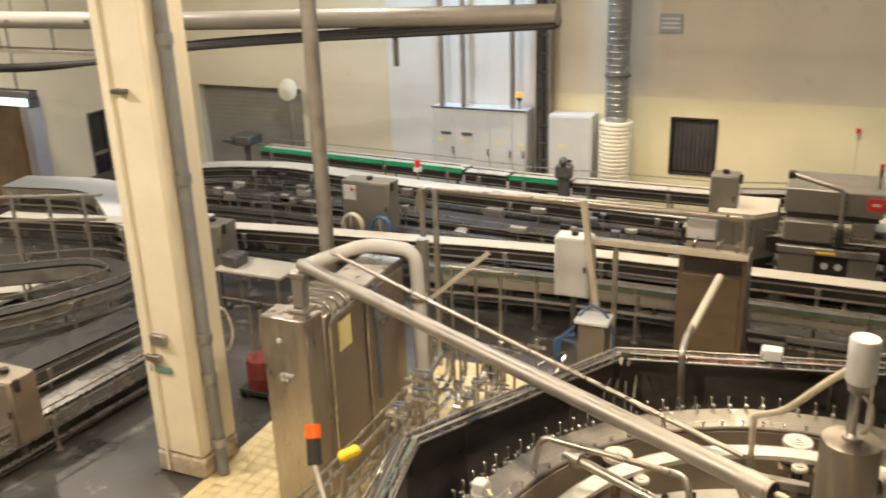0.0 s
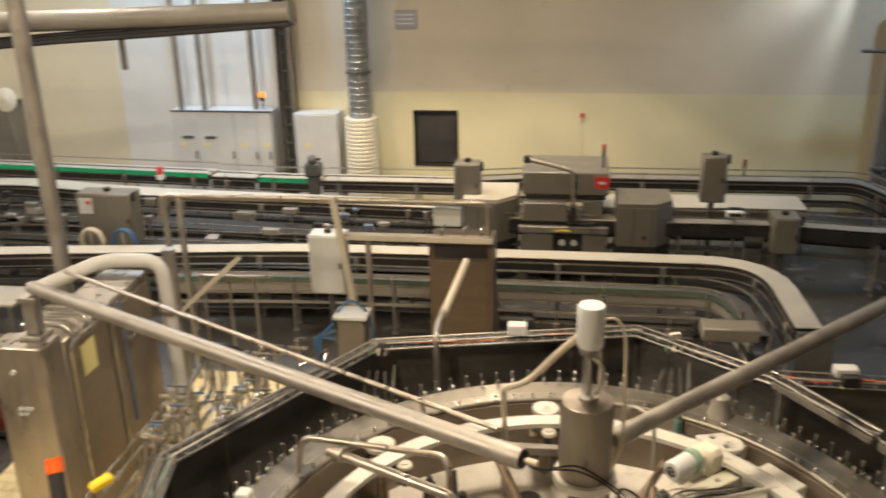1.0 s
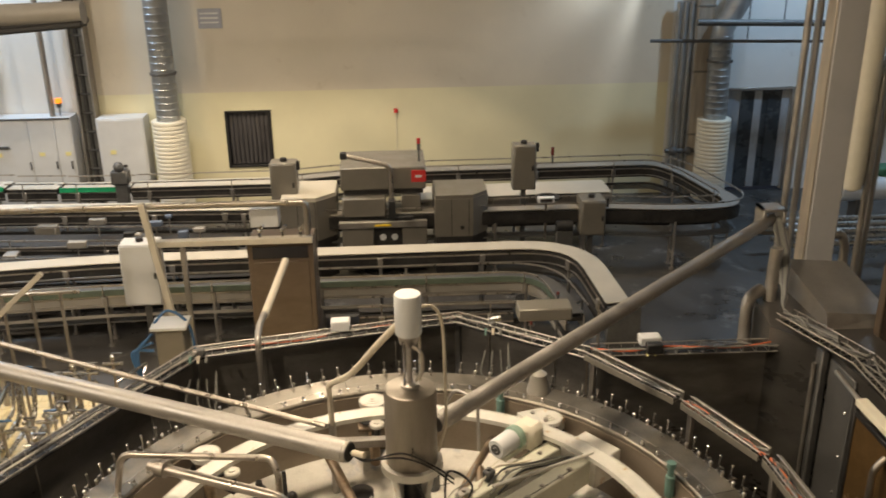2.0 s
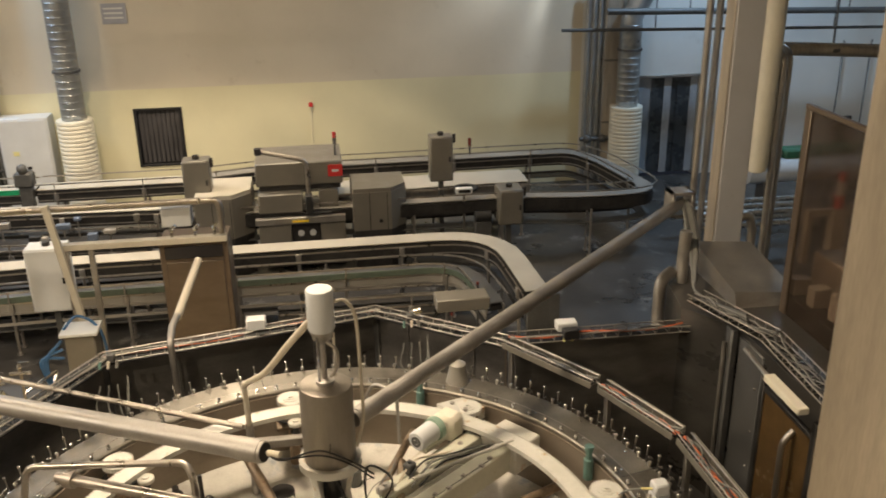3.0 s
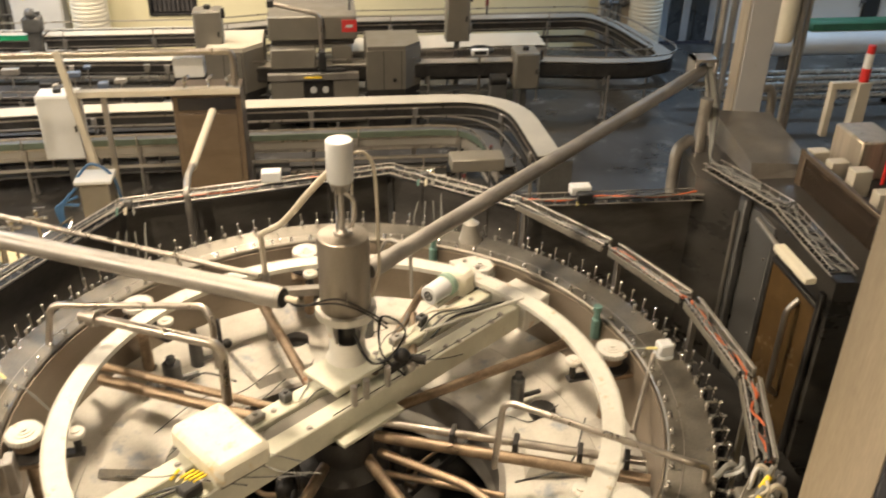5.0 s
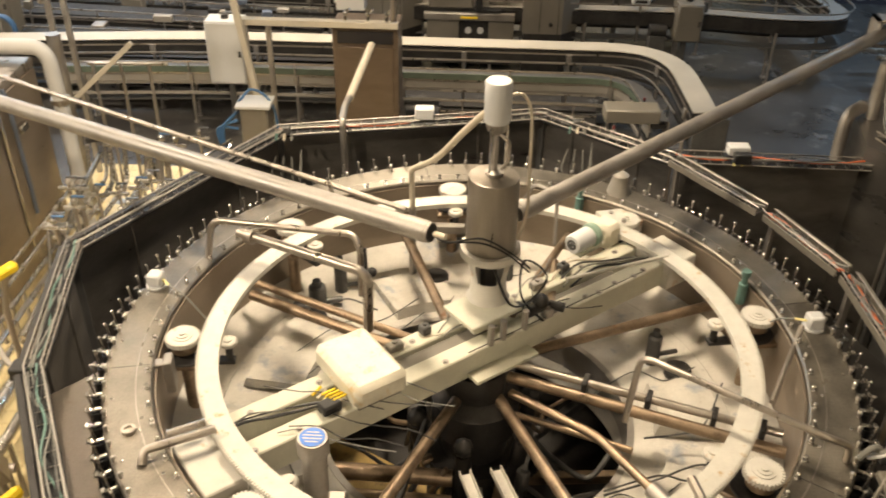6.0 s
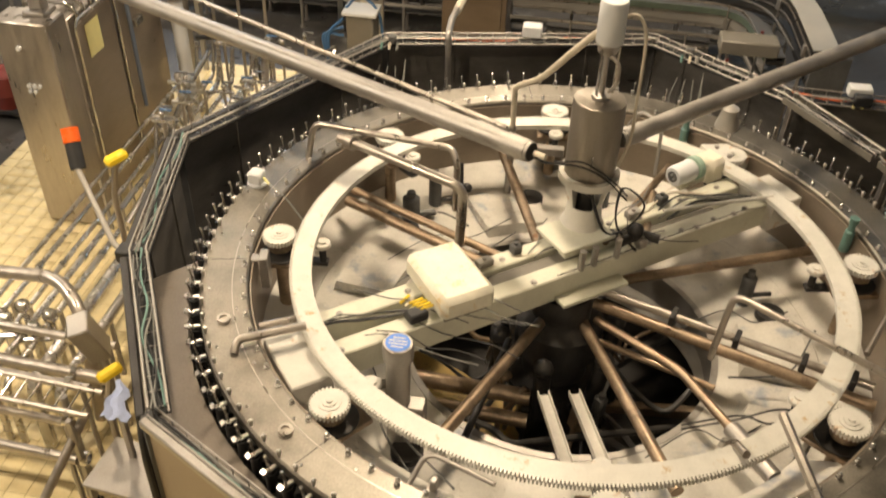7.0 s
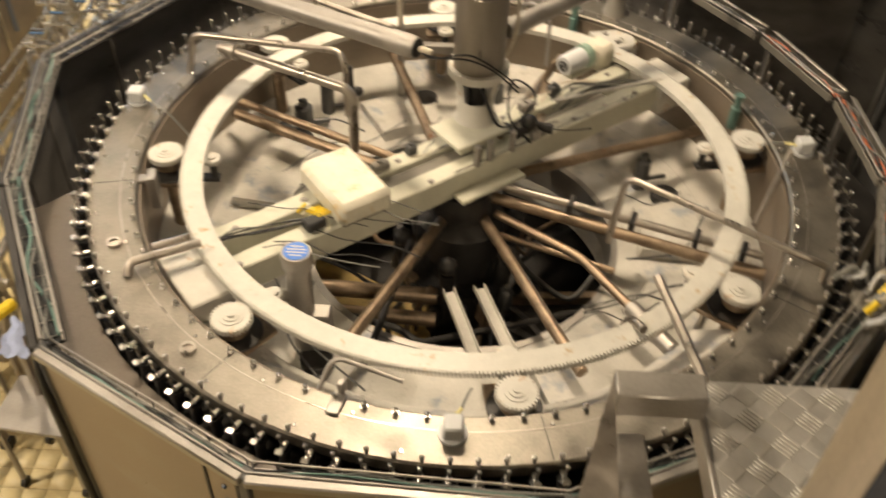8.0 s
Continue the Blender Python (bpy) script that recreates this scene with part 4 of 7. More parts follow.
    part("white_cap", Form().lathe([(0.0005, 3.33), (0.066, 3.35), (0.071, 3.36), (0.071, 3.572), (0.066, 3.579), (0.0005, 3.582)], (px, py, 0), 32), CABWHITE, f, "white plastic cylinder cap")
    part("hose", Form().curve([(px - 0.06, py, 3.40), (-0.12, 0.42, 3.24), (-0.28, 0.65, 2.95), (-0.43, 0.98, 2.70), (-0.46, 1.22, 2.50), (-0.46, 1.28, 2.2)], 0.019, 10), HOSE, f, "beige flexible hose")
    part("hose", Form().curve([(px + 0.06, py, 3.50), (px + 0.13, py, 3.50), (px + 0.18, py, 3.38), (px + 0.19, py, 3.0), (px + 0.19, py - 0.01, 2.8), (px + 0.15, py, 2.62)], 0.009, 8), HOSE, f, "thin beige flexible hose")
    part("hose_stand", Form().pipe([(-0.46, 1.28, 1.7), (-0.46, 1.28, 2.25)], 0.025, 10).box((-0.56, 1.24, 2.06), (-0.1, 1.30, 2.12)), STEEL_SATIN, f)
    # white cover box
    m = pose(-0.624, -0.337, 2.137, 0, 0, -53)
    box = part("cover", Form().box((-0.235, -0.158, 0), (0.235, 0.158, 0.15), 0.032, m), PLASTIC, f, "yellowed white plastic cover")
    part("cover_base", Form().box((-0.2, -0.13, -0.02), (0.2, 0.13, 0.004), 0.004, m), GREYBOX, box)
    part("terminal", Form().box((-0.02, -0.04, 0), (0.09, 0.04, 0.06), 0.01, pose(-0.78, -0.62, 2.14, 0, 0, 40)), BLACK, f)
    for k in range(4):
        part("plug", Form().pipe([(-0.80 + k * 0.022, -0.55 - k * 0.012, 2.2), (-0.74 + k * 0.022, -0.49 - k * 0.012, 2.19)], 0.007, 8), YELLOW, f, "yellow cable plug")
    for k in range(5):
        part("plug", Form().pipe([(-0.86 + k * 0.03, -0.50 - k * 0.022, 2.145), (-0.82 + k * 0.03, -0.45 - k * 0.022, 2.165)], 0.009, 7), (YELLOW, HOSE, PAPER)[k % 3], f, "small pale cable plug")
    rnd = random.Random(4)
    for k in range(6):
        a, b = rnd.uniform(-0.05, 0.05), rnd.uniform(-0.04, 0.05)
        part("cable", Form().curve([(-0.8 + a * 0.4, -0.58 + b * 0.4, 2.17), (-0.92 + a, -0.6 + b, 2.15), (-1.06 + a, -0.66 + b, 2.15), (-1.2 + a, -0.72 + b, 2.15 + a * 0.4), (-1.30 + a, -0.80 + b, 2.10), (-1.32, -0.84 + b, 1.9)], 0.0048, 6), BLACK if k % 3 else CABLEGREY, f)
    for k in range(3):
        a = rnd.uniform(-0.04, 0.04)
        part("cable", Form().curve([(0.1 + a, 0.2, 2.5), (0.2 + a, 0.12, 2.32), (0.32 + a, 0.22, 2.28), (0.38, 0.3 + a, 2.42), (0.28 + a, 0.36, 2.46), (0.24, 0.26 + a, 2.3), (0.4 + a, 0.2, 2.15)], 0.0052, 6), BLACK, f)
    part("tap", Form().pipe([(0.28, 0.2, 2.2), (0.4, 0.3, 2.2), (0.5, 0.27, 2.2)], 0.03, 10).ball((0.36, 0.27, 2.24), 0.05), DARK, f)
    # blue-topped cylinder
    bx, by = -0.765, -1.0
    cyl = part("capped_cylinder", Form().lathe([(0.06, 1.7), (0.06, 2.257), (0.076, 2.262), (0.076, 2.342), (0.07, 2.352), (0.0005, 2.352)], (bx, by, 0), 28), STEEL_SATIN, f, "steel cylinder with a blue label on top")
    part("label", Form().disc(0.06, 2.352, 2.355, (bx, by, 0), 28), BLUE, cyl)
    for k in range(4):
        w = (0.03, 0.045, 0.045, 0.03)[k]
        part("text_bar", Form().box((bx - w, by - 0.034 + k * 0.02, 2.355), (bx + w, by - 0.026 + k * 0.02, 2.3565), 0.0005), CABWHITE, cyl)
    part("foot", Form().box((bx + 0.02, by - 0.05, 1.62), (bx + 0.14, by + 0.05, 1.95), 0.01), STEEL_SATIN, cyl)
    # drive motor
    mm = Matrix.Translation((0.66, 0.97, 2.23)) @ Matrix.Rotation(radians(44), 4, "Z") @ Matrix.Rotation(radians(90), 4, "Y")
    mo = part("motor", Form().lathe([(0.0005, -0.10), (0.058, -0.10), (0.066, -0.09), (0.068, 0.06), (0.06, 0.07), (0.0005, 0.07)], (0, 0, 0), 24).moved(mm), CABWHITE, f, "pale drive motor with a green collar")
    part("fan_cover", Form().ring(0.02, 0.036, -0.106, -0.10, (0, 0, 0), 20).disc(0.012, -0.108, -0.1, n=12).moved(mm), DARKGREY, mo)
    part("collar", Form().lathe([(0.06, 0.07), (0.078, 0.075), (0.078, 0.115), (0.062, 0.125)], (0, 0, 0), 24).moved(mm), MOTORGREEN, mo, "dull green motor collar")
    part("gearbox", Form().box((0.16, -0.085, 2.10), (0.31, 0.085, 2.28), 0.03, pose(0.66, 0.97, 0, 0, 0, 44)), LAG, mo)
    part("motor_foot", Form().box((-0.06, -0.05, 2.13), (0.2, 0.05, 2.17), 0.008, pose(0.66, 0.97, 0, 0, 0, 44)), CREAM, mo)
    bm = pose(0.86, 1.24, 0, 0, 0, 40)
    part("bracket", Form().add([bm @ Vector(p) for p in ((0, -0.10, 2.10), (0.42, -0.07, 2.06), (0.42, 0.08, 2.06), (0, 0.12, 2.10), (0, -0.10, 2.20), (0.42, -0.07, 2.14), (0.42, 0.08, 2.14), (0, 0.12, 2.23))],
         [(3, 2, 1, 0), (4, 5, 6, 7), (0, 1, 5, 4), (1, 2, 6, 5), (2, 3, 7, 6), (3, 0, 4, 7)]), WHITE, mo, "white cast bracket sloping to the plate")
    for u, v in ((0.1, -0.05), (0.1, 0.07), (0.34, 0.0)):
        q = bm @ Vector((u, v, 2.14))
        part("bracket_bolt", Form().disc(0.016, 0, 0.085 - u * 0.09, q, 8), STEEL_SATIN, mo)
    part("pivot_post", Form().lathe([(0.085, 2.20), (0.075, 2.24), (0.055, 2.32), (0.058, 2.34), (0.03, 2.36), (0.0005, 2.365)], (0.98, 1.66, 0), 20), GREYTAN, f, "pale conical pivot post")
    for k in range(4):
        part("hose", Form().curve([(0.42 + 0.05 * k, 0.62, 2.10), (0.55 + 0.06 * k, 0.74, 2.2 - 0.01 * k), (0.72 + 0.07 * k, 0.86 - 0.01 * k, 2.15), (0.95 + 0.06 * k, 0.98, 2.10), (1.12, 1.12 - 0.04 * k, 2.0)], 0.007, 6), (HOSE, DARKGREY, CABLEGREY, BLACK)[k], f)
    # levers and actuators in the far part of the tray
    part("lever", Form().pipe([(-0.72, 0.70, 2.28), (-0.70, 0.62, 1.95), (-0.72, 0.66, 1.66)], 0.013, 8, 0.03).ball((-0.665, 0.60, 2.17), 0.032, 10), DARK, f, "dark lever with a ball knob")
    for x, y, r, h in ((-1.08, 0.92, 0.06, 0.2), (-0.95, 1.12, 0.045, 0.26), (-1.18, 0.78, 0.04, 0.16), (0.2, 1.28, 0.05, 0.2), (1.12, 0.5, 0.045, 0.22), (-1.25, -0.25, 0.05, 0.15)):
        part("actuator", Form().disc(r, 1.6, 1.62 + h, (x, y, 0), 16, 0.012).disc(r * 0.5, 1.62 + h, 1.66 + h, (x, y, 0), 12).pipe([(x, y, 1.68), (x + 0.16, y + 0.05, 1.68)], r * 0.35, 8), DARKGREY, f, "dark actuator cylinder")
    for k, (x0, y0, x1, y1) in enumerate(((-1.2, 0.3, -0.4, 0.95), (-1.05, 0.15, -0.35, 0.8), (0.7, 0.1, 1.35, 0.35), (0.5, -0.9, 1.1, -0.6), (-0.95, -0.65, -1.3, -0.3))):
        part("wire", Form().curve([(x0, y0, 1.68), (x0 * 0.6 + x1 * 0.4, y0 * 0.6 + y1 * 0.4 + 0.06, 1.74), (x0 * 0.3 + x1 * 0.7, y0 * 0.3 + y1 * 0.7 - 0.04, 1.7), (x1, y1, 1.72)], 0.004, 5), DARKGREY, f)
    part("push_rod", Form().pipe([(0.53, 0.56, 2.2), (1.2, 0.86, 2.2)], 0.012, 8), WHITE, f)
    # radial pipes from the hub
    hub = part("hub", Form().lathe([(0.3, 0.0), (0.3, 0.7), (0.2, 0.8), (0.2, 1.5), (0.26, 1.55), (0.26, 1.75), (0.17, 1.8), (0.17, 1.98)], n=36), DARK, f, "dark central hub")
    part("flange", Form().ring(0.2, 0.32, 1.3, 1.36, n=32), DARK, hub)
    for k in range(6):
        part("hub_valve", Form().pipe([polar(0.3, k * 60 + 20, 1.2), polar(0.36, k * 60 + 20, 1.62)], 0.05, 10).ball(polar(0.36, k * 60 + 20, 1.66), 0.06), DARK, hub)
    rh = random.Random(15)
    for k in range(16):
        a, z = 22.5 * k + rh.uniform(-8, 8), rh.uniform(1.15, 1.6)
        q = pose(*polar(rh.uniform(0.28, 0.44), a, z), rh.uniform(-15, 15), rh.uniform(-15, 15), a)
        w = rh.uniform(0.03, 0.06)
        part("hub_fitting", Form().box((-w, -0.03, -0.09), (w, 0.03, 0.07), 0.012).disc(0.022, 0.07, 0.10, n=10).pipe([(0, 0, -0.09), (0.03, 0, -0.42)], 0.016, 8).moved(q), (DARK, PIPE_RUST, DARKGREY, DARK)[k % 4], hub)
    for k in range(10):
        a = 36 * k + rh.uniform(-9, 9)
        part("pit_pipe", Form().curve([polar(0.34, a, 1.3 + rh.uniform(-0.1, 0.2)), polar(0.5, a + rh.uniform(-12, 12), 1.2), polar(0.72, a + rh.uniform(-14, 14), 1.12), polar(0.9, a + rh.uniform(-8, 8), 1.25)], rh.uniform(0.008, 0.02), 8), (DARKGREY, PIPE_RUST, BLACK)[k % 3], hub)
    for k in range(4):
        part("pit_frame", Form().box((0.2, -0.03, 0.98), (1.2, 0.03, 1.05), 0.006, pose(0, 0, 0, 0, 0, 285 + 40 * k)), (PIPE_RUST, DARKGREY)[k % 2], hub)
    for pts, r, mat in (
        ([(0.09, 0.0, 1.80), (0.62, -1.22, 1.85)], 0.034, PIPE_RUST), ([(-0.10, -0.10, 1.80), (-0.56, -1.18, 1.86)], 0.034, PIPE_RUST),
        ([(0.18, 0.03, 1.97), (1.62, -0.46, 1.97)], 0.024, STEEL), ([(0.18, -0.01, 1.90), (1.62, -0.55, 1.92)], 0.034, PIPE_RUST),
        ([(0.15, 0.1, 1.94), (1.55, 0.72, 1.95)], 0.032, PIPE_RUST), ([(-0.12, 0.28, 1.9), (-0.52, 1.38, 1.96)], 0.034, PIPE_RUST),
        ([(-0.15, 0.16, 1.92), (-1.5, 0.76, 1.96)], 0.026, PIPE_RUST), ([(-0.15, 0.10, 1.86), (-1.46, 0.68, 1.9)], 0.034, PIPE_RUST),
        ([(0.2, -0.06, 1.82), (0.66, -0.40, 1.84), (0.92, -0.80, 1.85)], 0.026, PIPE_RUST), ([(0.2, -0.12, 1.72), (0.86, -0.42, 1.76)], 0.02, PIPE_RUST),
        ([(0.42, 0.3, 2.1), (0.5, 1.0, 2.02)], 0.03, PIPE_RUST), ([(0.2, 0.32, 2.1), (0.62, 1.38, 2.0)], 0.026, PIPE_RUST),
        ([(-0.28, -0.2, 1.7), (-0.46, -1.1, 1.66)], 0.02, DARK),
    ):
        part("radial_pipe", Form().pipe(pts, r, 12, 0.08), mat, f, "stained radial pipe")
    part("sleeve", Form().pipe([(0.90, -0.77, 1.85), (1.08, -1.06, 1.86)], 0.045, 16), STEEL_SATIN, f)
    part("sleeve_rod", Form().pipe([(1.08, -1.06, 1.86), (1.30, -1.36, 1.87)], 0.02, 10), CHROME, f)
    for d in (0.45, 0.8, 1.15, 1.4):
        q = Vector((0.18, 0.03, 1.97)).lerp(Vector((1.62, -0.46, 1.97)), d / 1.5)
        part("pipe_clip", Form().box((-0.015, -0.05, -0.11), (0.015, 0.05, 0.03), 0.004, Matrix.Translation(q) @ pose(0, 0, 0, 0, 0, -19)), DARK, f)
    for a, b in (((-0.05, -0.50, 1.62), (0.13, -1.06, 1.66)), ((0.12, -0.46, 1.62), (0.33, -1.06, 1.66))):
        d = Vector(b) - Vector(a)
        m = Matrix.Translation(a) @ d.to_track_quat("X", "Z").to_matrix().to_4x4()
        part("channel", Form().box((0, -0.03, -0.02), (d.length, 0.03, -0.014), 0.002, m).box((0, -0.034, -0.02), (d.length, -0.028, 0.02), 0.002, m).box((0, 0.028, -0.02), (d.length, 0.034, 0.02), 0.002, m), DISH, f, "pale channel bar")
    part("channel_foot", Form().disc(0.05, 1.6, 1.70, (0.28, -1.08, 0), 18, 0.01), WHITE, f)
    for k, y in enumerate((-0.28, -0.42, -0.58, -0.74)):
        part("drain_pipe", Form().pipe([(-0.84, y, 1.36 - 0.05 * k), (-0.12, y - 0.03, 1.36 - 0.05 * k)], 0.05 - 0.006 * k, 12), PIPE_RUST, f)
    part("frame_arm", Form().box((-0.85, -0.1, 0.6), (-0.2, 0.0, 0.72)).box((0.2, -0.4, 0.55), (0.85, -0.3, 0.68)).box((-0.05, -0.86, 0.6), (0.05, -0.3, 0.7)), DARK, f)
    part("frame_rail", Form().pipe([(-0.6, -0.62, 1.5), (-0.3, -0.72, 1.52), (-0.2, -0.80, 1.5), (0.7, -0.50, 1.5)], 0.02, 8, 0.05), DARK, f)
    # bent steel pipes above the ring
    for pts, r in (
        ([(-1.46, 0.57, 2.45), (-0.68, 0.21, 2.45), (-0.64, 0.2, 2.4), (-0.66, 0.30, 1.96)], 0.03),
        ([(-1.70, 0.66, 2.19), (-1.66, 0.70, 2.45), (-0.76, 0.56, 2.47), (-0.72, 0.5, 2.40), (-0.74, 0.62, 1.98)], 0.02),
        ([(0.79, -0.42, 1.98), (0.83, -0.38, 2.40), (1.62, -0.92, 2.40), (1.72, -0.92, 2.36), (1.76, -0.86, 2.2)], 0.018),
        ([(-1.56, -1.08, 2.205), (-1.56, -1.03, 2.25), (-1.26, -0.87, 2.25)], 0.022),
        ([(-1.49, -0.90, 2.23), (-1.33, -0.81, 2.23)], 0.02),
        ([(1.84, 0.16, 2.21), (1.56, -0.36, 2.1)], 0.016),
        ([(0.30, 1.38, 2.28), (0.36, 1.36, 2.42), (0.50, 1.20, 2.42), (0.50, 1.1, 2.1)], 0.012),
        ([(0.84, -1.28, 2.25), (0.80, -1.16, 2.2), (0.78, -1.1, 1.9)], 0.02),
        ([(-0.62, -1.60, 2.0), (-0.54, -1.46, 2.17), (-0.22, -1.58, 2.17)], 0.012),
    ):
        part("bent_pipe", Form().pipe(pts, r, 12, 0.07), STEEL if r > 0.015 else STEEL_SATIN, f, "bent steel pipe")
    part("pipe_union", Form().ring(0.03, 0.05, -0.03, 0.03, n=16).moved(Matrix.Translation((-1.38, 0.535, 2.45)) @ Matrix.Rotation(radians(-25), 4, "Z") @ Matrix.Rotation(radians(90), 4, "Y")), STEEL, f)
    for k in range(7):
        a = rnd.uniform(0, 360)
        q = [polar(1.0 + 0.15 * j, a + 9 * j + rnd.uniform(-6, 6), 1.72 + rnd.uniform(0, 0.12)) for j in range(4)]
        part("cable", Form().curve(q, 0.006, 6), DARKGREY, f)
    # solid discs, coloured dark to stand for the shade in shaft holes
    for k, a in enumerate(GEARS):
        part("dark_hole_disc", Form().disc(0.085, 1.66, 1.70, polar(1.30, a + 6), 22), DARK, f)
    # fixed arms that hold the distributor
    for name, a, b, r in (("support_arm", (-0.272, 0.01, 2.85), (-4.58, 2.58, 2.53), 0.056), ("support_arm", (0.19, 0.38, 2.765), (3.13, 2.98, 2.97), 0.05)):
        t = thing(name, b, "long brushed steel support tube over the filler", "support tube", "support tubes")
        part("tube", Form().pipe([a, b], r, 24), STEEL_SATIN, t)
        d = (Vector(b) - Vector(a)).normalized()
        part("end_sleeve", Form().pipe([Vector(a) + 0.02 * d, Vector(a) + 0.16 * d], r + 0.004, 24), STEEL_SATIN, t)
        if r > 0.052:
            part("mouth", Form().pipe([Vector(a) - 0.003 * d, Vector(a) + 0.01 * d], r - 0.008, 20), BLACK, t)
            part("plug_body", Form().pipe([Vector(a) - 0.02 * d, Vector(a) - 0.09 * d], 0.017, 10), HOSE, t)
            for k in range(2):
                part("cable", Form().curve([Vector(a), Vector(a) - 0.1 * d + Vector((0.0, 0.01 * k, -0.03)), (0.0, 0.14, 2.74 - 0.03 * k), (0.18 - 0.03 * k, 0.2, 2.6), (0.28, 0.3, 2.45 - 0.03 * k)], 0.0052, 6), BLACK, t)
    t = thing("stay_rod", (-4.4, 2.9, 2.2), "thin steel stay rod above the support tube", "rod")
    part("rod", Form().pipe([(-0.5, 1.25, 2.24), (-4.45, 2.9, 2.55)], 0.019, 10), STEEL, t)
    part("prop", Form().pipe([(-1.05, 1.48, 2.26), (-1.0, 1.45, 2.05)], 0.015, 8), STEEL, t)


# ---- guard round the filler ----
GUARD = [(0.47, -2.18), (-0.78, -2.13), (-1.78, -1.57), (-2.34, -0.54), (-2.58, 0.64), (-1.58, 2.36), (0.5, 2.82), (1.45, 2.10), (1.97, 1.34), (2.28, 0.62), (2.32, -0.2), (2.1, -0.9), (1.4, -1.75)]
GUARD_TOP = 2.28


def tray(parent, a, b, z, width=0.12, cables=4, seed=1, colours=None):
    """A wire cable tray from a to b, with its cables."""
    rnd = random.Random(seed)
    a, b = Vector((*a, z)), Vector((*b, z))
    d, l = (b - a).normalized(), (b - a).length
    n = Vector((-d.y, d.x, 0))
    g = Form()
    for s in (-width / 2, width / 2):
        for h in (0.0, 0.05):
            g.pipe([a + n * s + Vector((0, 0, h)), b + n * s + Vector((0, 0, h))], 0.0055, 6)
    k = 0.04
    while k < l:
        p = a + d * k
        g.pipe([p + n * width / 2 + Vector((0, 0, 0.052)), p + n * width / 2, p - n * width / 2, p - n * width / 2 + Vector((0, 0, 0.052))], 0.0042, 5)
        k += 0.1
    part("cable_tray", g, STEEL_SATIN, parent, "steel wire cable tray")
    if width > 0.06:
        m = Matrix(((d.x, n.x, 0, a.x), (d.y, n.y, 0, a.y), (0, 0, 1, a.z), (0, 0, 0, 1)))
        part("tray_floor", Form().box((0.03, -width / 2 + 0.006, -0.009), (l - 0.03, width / 2 - 0.006, -0.006), 0.001, m), DARK, parent)
    colours = colours or (CABLEGREY, BLACK, CABLETEAL, CABLEGREY, BLACK)
    for c in range(cables):
        pts = [a + d * (l * i / 5) + n * rnd.uniform(-0.4, 0.4) * width + Vector((0, 0, 0.012 + rnd.uniform(0, 0.03))) for i in range(6)]
        part("cable", Form().curve(pts, rnd.uniform(0.004, 0.0075), 6, 4), colours[c % len(colours)], parent)


